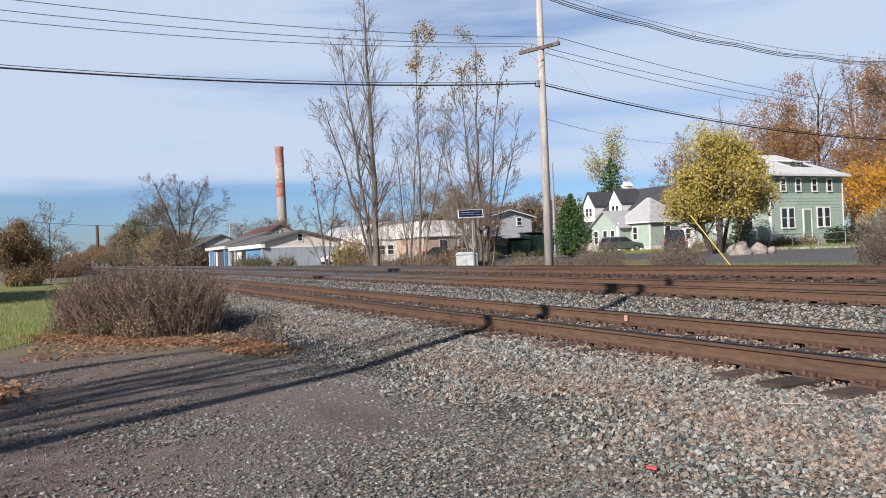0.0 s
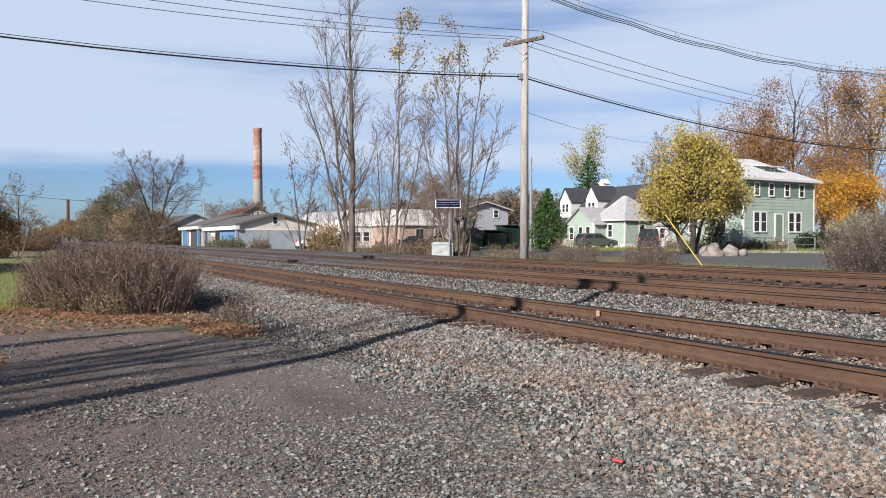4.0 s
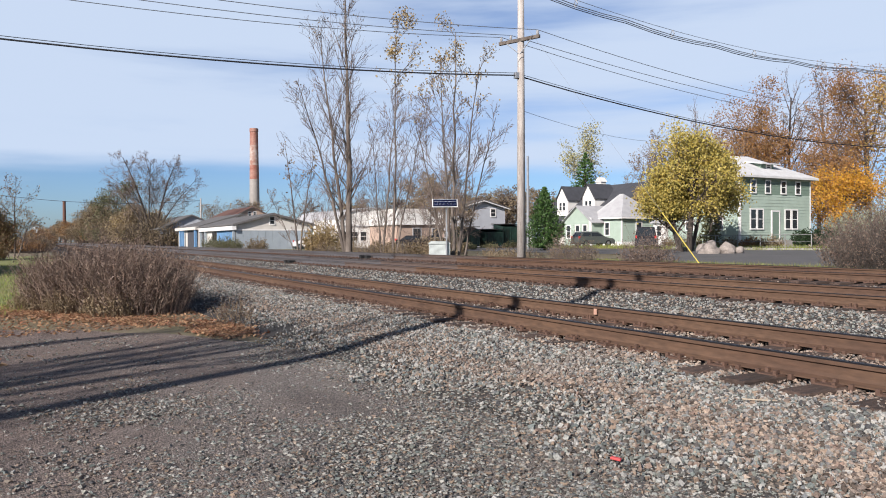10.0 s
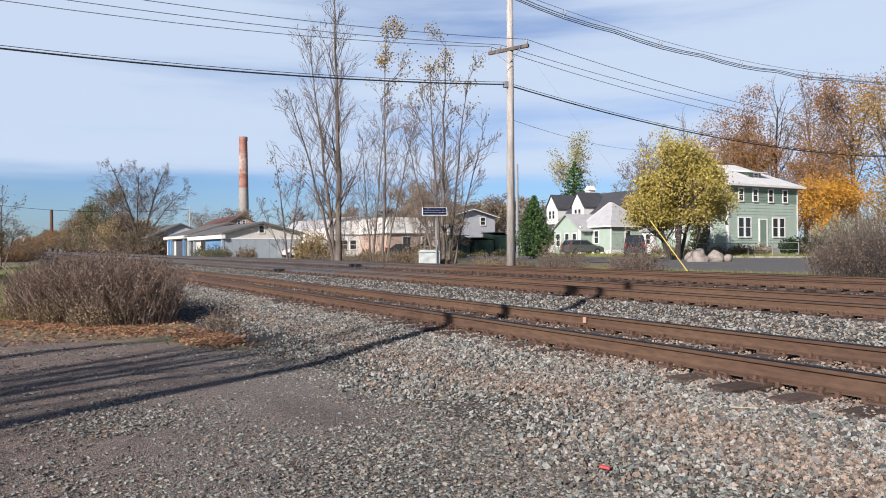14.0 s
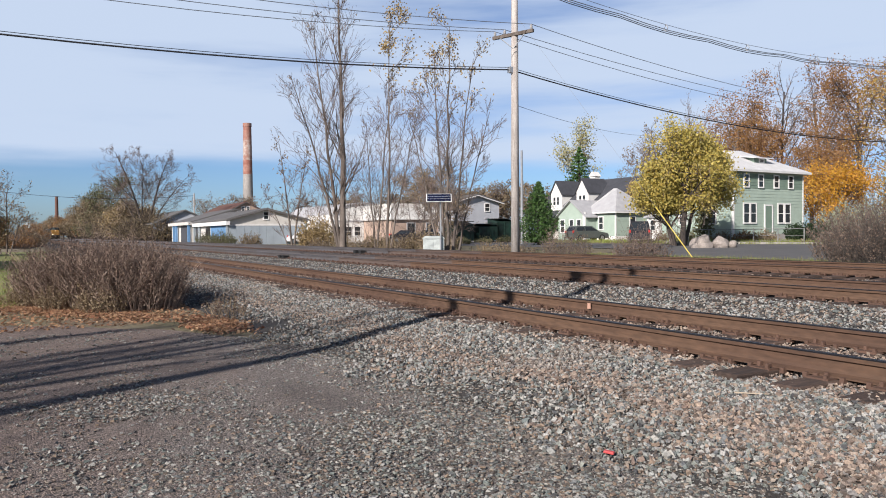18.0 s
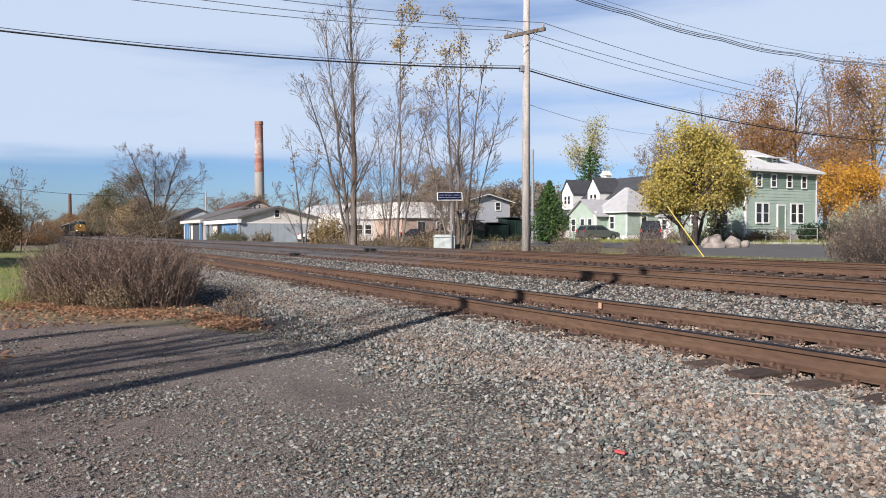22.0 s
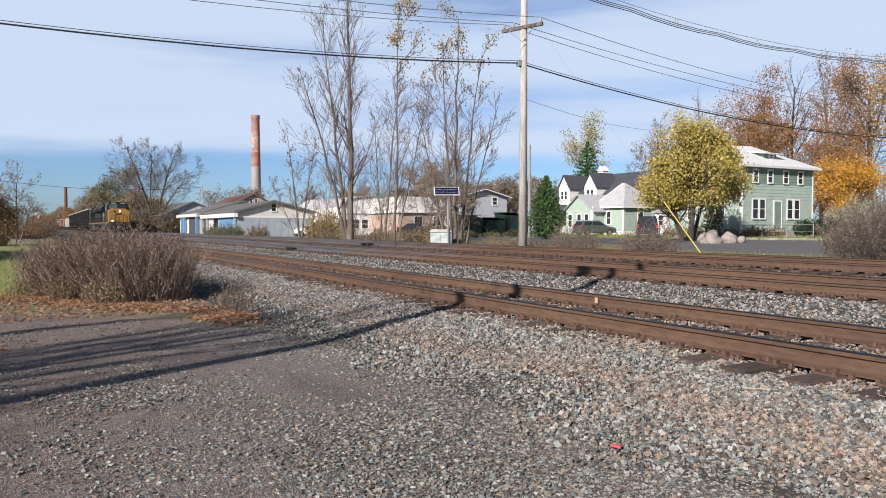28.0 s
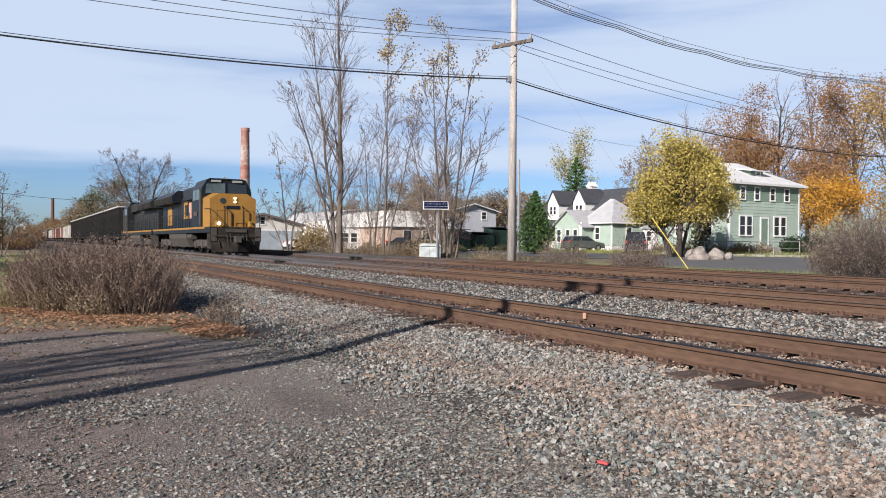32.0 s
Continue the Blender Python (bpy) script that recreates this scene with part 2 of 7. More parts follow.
    d["pole_wood"] = material("weathered_pole_wood", (0.45, 0.415, 0.39), 0.85, 0.5, 4, 50, 0.4, second=(0.30, 0.265, 0.245), stretch=(3, 3, 0.3))
    d["wire"] = material("black_cable", (0.012, 0.012, 0.016), 0.9, 0.1, 3, 30, 0)
    d["wire_grey"] = material("weathered_bare_cable", (0.13, 0.14, 0.16), 0.5, 0.1, 3, 30, 0)
    d["spacer"] = material("pale_plastic_spacer", (0.33, 0.34, 0.36), 0.5, 0.1, 3, 30, 0)
    d["yellow"] = material("yellow_plastic_guard", (0.55, 0.44, 0.08), 0.5, 0.1, 3, 30, 0)
    d["white"] = material("white_paint", (0.68, 0.67, 0.65), 0.7, 0.08, 2, 30, 0.05)
    d["off_white"] = material("off_white_siding", (0.56, 0.535, 0.50), 0.75, 0.1, 1.5, 25, 0.1)
    d["grey_siding"] = material("pale_grey_siding", (0.40, 0.415, 0.455), 0.75, 0.1, 1.5, 25, 0.1)
    d["mint"] = material("mint_green_siding", (0.34, 0.42, 0.36), 0.75, 0.1, 1.2, 25, 0.05)
    # darker mint: sage paint on door and dormer, eave shade on the upper siding
    d["mint_dark"] = material("sage_paint_and_eave_shade", (0.16, 0.225, 0.18), 0.75, 0.12, 1.2, 25, 0.05)
    d["blue"] = material("faded_blue_wall", (0.11, 0.235, 0.42), 0.75, 0.12, 1.2, 25, 0.1)
    d["blue_grey"] = material("blue_grey_metal_wall", (0.30, 0.345, 0.385), 0.6, 0.1, 1.2, 25, 0.1)
    d["tan"] = material("tan_brick_wall", (0.42, 0.31, 0.25), 0.85, 0.15, 2, 25, 0.2)
    d["roof_pale"] = material("pale_weathered_shingles", (0.40, 0.40, 0.415), 0.8, 0.15, 1.5, 18, 0.3)
    d["roof_white"] = material("bleached_white_shingles", (0.60, 0.60, 0.605), 0.8, 0.12, 1.5, 18, 0.3)
    d["roof_grey"] = material("grey_shingles", (0.30, 0.30, 0.315), 0.85, 0.2, 1.5, 18, 0.3)
    d["roof_dark"] = material("dark_shingles_and_bay_shade", (0.055, 0.058, 0.07), 0.85, 0.25, 1.5, 18, 0.3)
    d["roof_brown"] = material("grey_brown_roofing", (0.125, 0.12, 0.12), 0.85, 0.2, 1.0, 18, 0.3)
    d["roof_red"] = material("rusty_red_roof", (0.13, 0.06, 0.045), 0.85, 0.25, 0.8, 18, 0.3)
    d["glass"] = material("dark_window_glass", (0.025, 0.03, 0.035), 0.08, 0.1, 2, 10, 0)
    # paler than plain glass: the sky's reflection is put into the colour
    d["cab_glass"] = material("cab_glass_painted_reflection", (0.085, 0.115, 0.12), 0.12, 0.3, 1.5, 10, 0)
    d["trim"] = material("white_trim", (0.70, 0.69, 0.68), 0.6, 0.06, 2, 30, 0)
    d["brick_red"] = material("faded_red_paint_on_brick", (0.25, 0.095, 0.07), 0.85, 0.3, 0.5, 3, 0.1, second=(0.33, 0.19, 0.155))
    d["brick_white"] = material("faded_white_paint_on_brick", (0.44, 0.38, 0.35), 0.85, 0.25, 0.6, 4, 0.1, second=(0.27, 0.14, 0.11))
    d["brick_grey"] = material("old_grey_brick", (0.31, 0.285, 0.27), 0.85, 0.25, 0.35, 4, 0.1)
    d["boulder"] = material("granite_boulder", (0.30, 0.26, 0.235), 0.9, 0.3, 2.0, 20, 0.6)
    d["dumpster"] = material("dark_green_steel", (0.010, 0.038, 0.028), 0.55, 0.6, 2, 20, 0.1)
    d["black"] = material("black_rubber", (0.015, 0.015, 0.016), 0.8, 0.2, 5, 40, 0.1)
    d["car_grey"] = material("grey_green_car_paint", (0.09, 0.105, 0.10), 0.3, 0.05, 2, 30, 0, metal=0.3)
    d["car_dark"] = material("dark_car_paint", (0.02, 0.02, 0.025), 0.25, 0.05, 2, 30, 0, metal=0.3)
    d["car_maroon"] = material("maroon_car_paint", (0.07, 0.012, 0.012), 0.25, 0.05, 2, 30, 0, metal=0.3)
    d["car_white"] = material("white_car_paint", (0.7, 0.7, 0.72), 0.25, 0.05, 2, 30, 0)
    d["tail"] = material("red_lamp_lens", (0.5, 0.02, 0.015), 0.3, 0.05, 2, 30, 0)
    d["chrome"] = material("bright_metal", (0.6, 0.6, 0.62), 0.25, 0.1, 5, 30, 0, metal=1.0)
    d["galv"] = material("galvanised_steel", (0.42, 0.43, 0.45), 0.45, 0.15, 4, 30, 0.05, metal=0.6)
    d["cabinet"] = material("painted_steel_cabinet", (0.47, 0.51, 0.50), 0.55, 0.2, 3, 30, 0.05)
    d["panel"] = material("solar_cells", (0.012, 0.018, 0.05), 0.15, 0.2, 8, 40, 0)
    d["loco_blue"] = material("dark_blue_locomotive_paint", (0.006, 0.010, 0.017), 0.45, 0.35, 0.8, 12, 0.05, second=(0.015, 0.0145, 0.015), spec=0.25)
    d["loco_grey"] = material("sooty_grey_blue_paint", (0.011, 0.016, 0.019), 0.55, 0.4, 0.8, 12, 0.05, second=(0.026, 0.021, 0.018), spec=0.25)
    d["loco_yellow"] = material("golden_yellow_paint", (0.31, 0.155, 0.027), 0.55, 0.18, 1.2, 14, 0.03)
    d["under"] = material("dusty_underframe", (0.062, 0.052, 0.045), 0.85, 0.35, 2, 20, 0.3)
    d["under_black"] = material("grimy_black_steel", (0.012, 0.0112, 0.0105), 0.85, 0.4, 2, 20, 0.2, spec=0.12, second=(0.035, 0.028, 0.023))
    d["hopper"] = material("black_hopper_steel", (0.016, 0.0165, 0.018), 0.75, 0.45, 0.9, 12, 0.1, spec=0.15, second=(0.030, 0.026, 0.024))
    d["hopper_rim"] = material("bare_grey_top_rim", (0.42, 0.41, 0.40), 0.7, 0.2, 2, 20, 0.1)
    d["car_end"] = material("pale_grey_car_end", (0.42, 0.39, 0.36), 0.75, 0.2, 1.2, 12, 0.1)
    d["boxcar"] = material("oxide_red_steel", (0.17, 0.06, 0.045), 0.75, 0.3, 0.9, 12, 0.1)
    d["coal"] = material("dark_load", (0.02, 0.02, 0.02), 0.9, 0.3, 3, 30, 0.5)
    d["lamp"] = material("lit_headlamp", (1.0, 0.93, 0.78), 0.3, 0.0, 2, 30, 0, emit=6)
    d["lamp_dim"] = material("lit_twin_headlamp", (1.0, 0.88, 0.66), 0.3, 0.0, 2, 30, 0, emit=2.2)
    d["board"] = material("number_board_face", (0.30, 0.30, 0.29), 0.5, 0.1, 5, 30, 0)
    d["red_bit"] = material("faded_red_plastic", (0.50, 0.07, 0.07), 0.5, 0.15, 9, 60, 0.1)
    d["wood_pale"] = material("bleached_wood", (0.46, 0.38, 0.29), 0.8, 0.2, 9, 60, 0.2)
    d["paint_mark"] = material("pale_orange_paint_mark", (0.46, 0.27, 0.20), 0.7, 0.2, 9, 60, 0.1)
    d["fence"] = material("grey_fence_metal", (0.30, 0.30, 0.30), 0.6, 0.2, 4, 30, 0, metal=0.4)
    d["leaf_yellow"] = leaf_material("yellow_green_leaves", [(0.44, 0.36, 0.08), (0.31, 0.27, 0.065), (0.56, 0.44, 0.12), (0.19, 0.175, 0.05), (0.50, 0.36, 0.08), (0.27, 0.24, 0.065)])
    d["leaf_orange"] = leaf_material("orange_maple_leaves", [(0.55, 0.26, 0.02), (0.52, 0.30, 0.03), (0.36, 0.15, 0.025), (0.58, 0.34, 0.05)])
    d["leaf_rust"] = leaf_material("rust_oak_leaves", [(0.24, 0.115, 0.045), (0.30, 0.17, 0.06), (0.15, 0.08, 0.04), (0.34, 0.16, 0.05)])
    d["leaf_brown"] = leaf_material("dull_brown_leaves", [(0.17, 0.125, 0.07), (0.22, 0.17, 0.10), (0.13, 0.09, 0.06)])
    d["leaf_green"] = leaf_material("evergreen_sprays", [(0.045, 0.10, 0.025), (0.07, 0.14, 0.03), (0.03, 0.07, 0.02)])
    d["leaf_dark"] = leaf_material("dark_hedge_leaves", [(0.014, 0.034, 0.012), (0.024, 0.05, 0.016), (0.01, 0.024, 0.01)])
    d["leaf_olive"] = leaf_material("dull_olive_leaves", [(0.10, 0.105, 0.045), (0.13, 0.125, 0.06), (0.07, 0.075, 0.035)])
    d["leaf_amber"] = leaf_material("amber_and_olive_leaves", [(0.40, 0.22, 0.05), (0.30, 0.21, 0.06), (0.46, 0.29, 0.07), (0.20, 0.16, 0.06), (0.34, 0.15, 0.04)])
    d["leaf_pale"] = leaf_material("pale_yellow_green_leaves", [(0.36, 0.32, 0.15), (0.28, 0.27, 0.12), (0.42, 0.37, 0.19), (0.22, 0.22, 0.10)])
    d["leaf_sage"] = leaf_material("pale_sage_leaves", [(0.26, 0.28, 0.20), (0.34, 0.35, 0.26), (0.18, 0.20, 0.12)])
    d["leaf_gold"] = leaf_material("last_gold_leaves", [(0.31, 0.22, 0.09), (0.24, 0.175, 0.085), (0.36, 0.27, 0.13), (0.19, 0.13, 0.07)])
    d["leaf_bush"] = leaf_material("dry_bush_leaves", [(0.14, 0.092, 0.068), (0.19, 0.138, 0.10), (0.10, 0.064, 0.052), (0.175, 0.13, 0.098), (0.135, 0.083, 0.066)])
    d["leaf_mixed"] = leaf_material("red_gold_and_olive_leaves", [(0.22, 0.10, 0.055), (0.25, 0.165, 0.06), (0.15, 0.125, 0.055), (0.17, 0.09, 0.055), (0.20, 0.15, 0.08)])
    d["litter"] = leaf_material("fallen_orange_leaves", [(0.36, 0.20, 0.105), (0.26, 0.14, 0.08), (0.44, 0.29, 0.17), (0.17, 0.095, 0.062), (0.30, 0.13, 0.075)])
    d["grass"] = leaf_material("grass_blades", [(0.17, 0.22, 0.04), (0.25, 0.28, 0.06), (0.12, 0.16, 0.03), (0.30, 0.27, 0.09)])
    d["dry_grass"] = leaf_material("dry_grass_blades", [(0.20, 0.165, 0.09), (0.15, 0.14, 0.07), (0.12, 0.135, 0.05), (0.22, 0.19, 0.11)])


mats()


def yard_material():
    """Packed dirt and old tarmac that pass into grey gravel."""
    m = bpy.data.materials.new("packed_yard_surface")
    m.use_nodes = True
    nt = m.node_tree
    n, lk = nt.nodes, nt.links.new
    p = n["Principled BSDF"]
    p.inputs["Roughness"].default_value = 0.95
    tc = n.new("ShaderNodeTexCoord")

    def noise_node(scale, detail=5, rough=0.55):
        x = n.new("ShaderNodeTexNoise")
        x.inputs["Scale"].default_value, x.inputs["Detail"].default_value, x.inputs["Roughness"].default_value = scale, detail, rough
        lk(tc.outputs["Object"], x.inputs["Vector"])
        return x

    big, mid, fine = noise_node(0.75), noise_node(4, 7, 0.7), noise_node(60, 4, 0.75)
    sep = n.new("ShaderNodeSeparateXYZ"); lk(tc.outputs["Object"], sep.inputs[0])
    # gravel takes over towards the tracks and the near corner
    along = n.new("ShaderNodeMath"); along.operation = "MULTIPLY_ADD"
    along.inputs[1].default_value, along.inputs[2].default_value = 0.10, 0.42
    lk(sep.outputs[0], along.inputs[0])
    across = n.new("ShaderNodeMath"); across.operation = "MULTIPLY_ADD"
    across.inputs[1].default_value = 0.26
    lk(sep.outputs[1], across.inputs[0]); lk(along.outputs[0], across.inputs[2])
    wob = n.new("ShaderNodeMath"); wob.operation = "MULTIPLY_ADD"
    wob.inputs[1].default_value = 1.5
    lk(big.outputs["Fac"], wob.inputs[0]); lk(across.outputs[0], wob.inputs[2])
    wob2 = n.new("ShaderNodeMath"); wob2.operation = "MULTIPLY_ADD"; wob2.inputs[1].default_value = 0.9
    lk(mid.outputs["Fac"], wob2.inputs[0]); lk(wob.outputs[0], wob2.inputs[2])
    gr = n.new("ShaderNodeMapRange"); gr.interpolation_type = "SMOOTHSTEP"
    gr.inputs[1].default_value, gr.inputs[2].default_value = 0.95, 1.6
    lk(wob2.outputs[0], gr.inputs[0])
    dirt = n.new("ShaderNodeMix"); dirt.data_type = "RGBA"
    dirt.inputs[6].default_value, dirt.inputs[7].default_value = (0.056, 0.042, 0.037, 1), (0.190, 0.144, 0.122, 1)
    lk(mid.outputs["Fac"], dirt.inputs[0])
    mix = n.new("ShaderNodeMix"); mix.data_type = "RGBA"
    lk(gr.outputs[0], mix.inputs[0]); lk(dirt.outputs[2], mix.inputs[6])
    mix.inputs[7].default_value = (0.130, 0.111, 0.100, 1)
    v = n.new("ShaderNodeMapRange")
    v.inputs[1].default_value, v.inputs[2].default_value = 0.3, 0.7
    v.inputs[3].default_value, v.inputs[4].default_value = 0.4, 1.7
    lk(fine.outputs["Fac"], v.inputs[0])
    # small grit pressed into the surface, each grain of its own tone
    grit = n.new("ShaderNodeTexVoronoi"); grit.inputs["Scale"].default_value = 95
    lk(tc.outputs["Object"], grit.inputs["Vector"])
    tone = n.new("ShaderNodeSeparateColor"); lk(grit.outputs["Color"], tone.inputs[0])
    gv = n.new("ShaderNodeMapRange"); gv.inputs[3].default_value, gv.inputs[4].default_value = 0.5, 1.8
    lk(tone.outputs[0], gv.inputs[0])
    both = n.new("ShaderNodeMath"); both.operation = "MULTIPLY"
    lk(v.outputs[0], both.inputs[0]); lk(gv.outputs[0], both.inputs[1])
    # a damp streak of bare earth where wheels turn
    mp = n.new("ShaderNodeMapping"); mp.vector_type = "TEXTURE"
    mp.inputs["Location"].default_value, mp.inputs["Rotation"].default_value, mp.inputs["Scale"].default_value = (-5.45, 2.05, 0), (0, 0, radians(10)), (1.4, 0.36, 1)
    lk(tc.outputs["Object"], mp.inputs[0])
    sph = n.new("ShaderNodeTexGradient"); sph.gradient_type = "SPHERICAL"
    lk(mp.outputs[0], sph.inputs[0])
    wet = n.new("ShaderNodeMath"); wet.operation = "MULTIPLY"
    lk(sph.outputs["Fac"], wet.inputs[0]); lk(mid.outputs["Fac"], wet.inputs[1])
    dim = n.new("ShaderNodeMapRange"); dim.inputs[1].default_value, dim.inputs[2].default_value, dim.inputs[3].default_value, dim.inputs[4].default_value = 0.05, 0.40, 1.0, 0.72
    lk(wet.outputs[0], dim.inputs[0])
    last = n.new("ShaderNodeMath"); last.operation = "MULTIPLY"
    lk(both.outputs[0], last.inputs[0]); lk(dim.outputs[0], last.inputs[1])
    hsv = n.new("ShaderNodeHueSaturation")
    lk(mix.outputs[2], hsv.inputs["Color"]); lk(last.outputs[0], hsv.inputs["Value"])
    lk(hsv.outputs[0], p.inputs["Base Color"])
    lump = n.new("ShaderNodeMath"); lump.operation = "SUBTRACT"
    lk(fine.outputs["Fac"], lump.inputs[0]); lk(grit.outputs["Distance"], lump.inputs[1])
    bp = n.new("ShaderNodeBump"); bp.inputs["Strength"].default_value = 0.8; bp.inputs["Distance"].default_value = 0.014
    lk(lump.outputs[0], bp.inputs["Height"]); lk(bp.outputs[0], p.inputs["Normal"])
    return m


M["yard"] = yard_material()
M["soil"] = material("rough_grass_ground", (0.135, 0.125, 0.06), 0.95, 0.3, 0.5, 14, 0.6, second=(0.17, 0.13, 0.09))
M["lawn"] = material("autumn_lawn", (0.13, 0.165, 0.035), 0.95, 0.4, 0.8, 20, 0.8, second=(0.20, 0.185, 0.07))


# ---- mesh helpers ----
class Geo:
    """Vertices and faces gathered into one mesh."""

    def __init__(self):
        self.v, self.f, self.mi, self.slot = [], [], [], 0

    def poly(self, pts):
        i = len(self.v)
        self.v.extend(tuple(p) for p in pts)
        self.f.append(tuple(range(i, i + len(pts))))
        self.mi.append(self.slot)
        return self

    def faces(self, pts, faces):
        i = len(self.v)
        self.v.extend(tuple(p) for p in pts)
        for f in faces:
            self.f.append(tuple(i + k for k in f))
            self.mi.append(self.slot)
        return self

    def box(self, x0, x1, y0, y1, z0, z1, b=0.0):
        """A box; b cuts its upper edges."""
        if b <= 0:
            p = [(x, y, z) for z in (z0, z1) for y in (y0, y1) for x in (x0, x1)]
            return self.faces(p, [(0, 2, 3, 1), (4, 5, 7, 6), (0, 1, 5, 4), (2, 6, 7, 3), (0, 4, 6, 2), (1, 3, 7, 5)])
        rings = [(x0, x1, y0, y1, z0), (x0, x1, y0, y1, z1 - b), (x0 + b, x1 - b, y0 + b, y1 - b, z1)]
        p = []
        for a, c, d, e, z in rings:
            p += [(a, d, z), (c, d, z), (c, e, z), (a, e, z)]
        fs = [(3, 2, 1, 0), (8, 9, 10, 11)]
        for r in (0, 4):
            for k in range(4):
                fs.append((r + k, r + (k + 1) % 4, r + 4 + (k + 1) % 4, r + 4 + k))
        return self.faces(p, fs)

    def prism(self, profile, axis, a, b):
        """A closed profile of (u, w) drawn along an axis: x takes (y, z), y takes (x, z), z takes (x, y)."""
        n = len(profile)
        put = {"x": lambda s, u, w: (s, u, w), "y": lambda s, u, w: (u, s, w), "z": lambda s, u, w: (u, w, s)}[axis]
        p = [put(a, u, w) for u, w in profile] + [put(b, u, w) for u, w in profile]
        fs = [tuple(range(n - 1, -1, -1)), tuple(range(n, 2 * n))]
        fs += [(k, (k + 1) % n, n + (k + 1) % n, n + k) for k in range(n)]
        return self.faces(p, fs)

    def tube(self, pts, radii, sides=6, cap=True):
        pts = [Vector(p) for p in pts]
        if isinstance(radii, (int, float)):
            radii = [radii] * len(pts)
        base = len(self.v)
        for i, p in enumerate(pts):
            d = (pts[min(i + 1, len(pts) - 1)] - pts[max(i - 1, 0)])
            d = d.normalized() if d.length > 1e-9 else Vector((0, 0, 1))
            a = d.cross(Vector((0, 0, 1)) if abs(d.z) < 0.9 else Vector((1, 0, 0))).normalized()
            c = d.cross(a)
            for k in range(sides):
                t = 2 * math.pi * k / sides
                self.v.append(tuple(p + (a * math.cos(t) + c * math.sin(t)) * radii[i]))
        for i in range(len(pts) - 1):
            for k in range(sides):
                a0, b0 = base + i * sides + k, base + i * sides + (k + 1) % sides
                self.f.append((a0, b0, b0 + sides, a0 + sides)); self.mi.append(self.slot)
        if cap:
            self.f.append(tuple(base + k for k in range(sides - 1, -1, -1))); self.mi.append(self.slot)
            e = base + (len(pts) - 1) * sides
            self.f.append(tuple(e + k for k in range(sides))); self.mi.append(self.slot)
        return self

    def mesh(self, name, *materials, smooth=False):
        me = bpy.data.meshes.new(name)
        me.from_pydata(self.v, [], self.f)
        for m in materials:
            me.materials.append(M[m] if isinstance(m, str) else m)
        if len(materials) > 1:
            me.polygons.foreach_set("material_index", self.mi)
        if smooth:
            me.polygons.foreach_set("use_smooth", [True] * len(self.f))
        me.update()
        return me


def part(name, geo, mat, parent, label="", smooth=False):
    """One mesh under a thing or a part."""
    ms = mat if isinstance(mat, (list, tuple)) else [mat]
    me = geo if isinstance(geo, bpy.types.Mesh) else geo.mesh(name, *ms, smooth=smooth)
    ob = new(name, me)
    ob.parent = parent
    if label:
        ob["label"] = label
    return ob


def thing(name, label, category, at=(0, 0, 0), rz=0.0, group="", kind=""):
    """An Empty at the base of a thing."""
    ob = new(name)
    ob.matrix_basis = pose(*at, 0, 0, rz)
    return tagged(ob, label, category, group, kind)


def solid(name, geo, mat, label, category, group="", kind="", smooth=False):
    ms = mat if isinstance(mat, (list, tuple)) else [mat]
    return tagged(new(name, geo.mesh(name, *ms, smooth=smooth)), label, category, group, kind)


# ---- ground, road and ballast ----
def interp(x, pts):
    for (a, u), (b, w) in zip(pts, pts[1:]):
        if x <= b:
            return u + (w - u) * max(0.0, min(1.0, (x - a) / (b - a)))
    return pts[-1][1]


LAND = [(-900, 0.3), (-30, 0.0), (2.6, 0.0), (3.0, -0.05), (17.5, -0.05), (19.5, 0.16), (30, 0.2), (52, 0.45), (120, 0.6), (1500, 1.0)]
BED = [(2.45, -0.03), (2.95, 0.015), (4.1, 0.115), (4.7, 0.145), (5.0, 0.140), (7.2, 0.138), (7.6, 0.13), (8.4, 0.095), (9.2, 0.12), (9.85, 0.235), (12.8, 0.25), (13.6, 0.18), (14.5, 0.29), (17.6, 0.30), (18.9, 0.17), (19.4, 0.08)]


def land(x, y):
    return interp(y, LAND)


def bed(x, y):
    return interp(y, BED) + 0.022 * noise.noise(Vector((x * 0.9, y * 0.9, 3))) + 0.012 * noise.noise(Vector((x * 3.1, y * 3.1, 8)))


def steps(a, b, first, grow):
    """Values from a to b whose spacing widens."""
    out, d, x = [a], first, a
    s = 1 if b > a else -1
    while abs(b - x) > d:
        x += s * d
        out.append(x)
        d *= grow
    out.append(b)
    return out


def sheet(xs, ys, z):
    g = Geo()
    g.v = [(x, y, z(x, y)) for y in ys for x in xs]
    w = len(xs)
    g.f = [(j * w + i, j * w + i + 1, (j + 1) * w + i + 1, (j + 1) * w + i) for j in range(len(ys) - 1) for i in range(w - 1)]
    g.mi = [0] * len(g.f)
    return g


def lawn_edge(x):
    return max(-1.6, min(2.4, -0.25 + 0.38 * (-15.8 - x)))


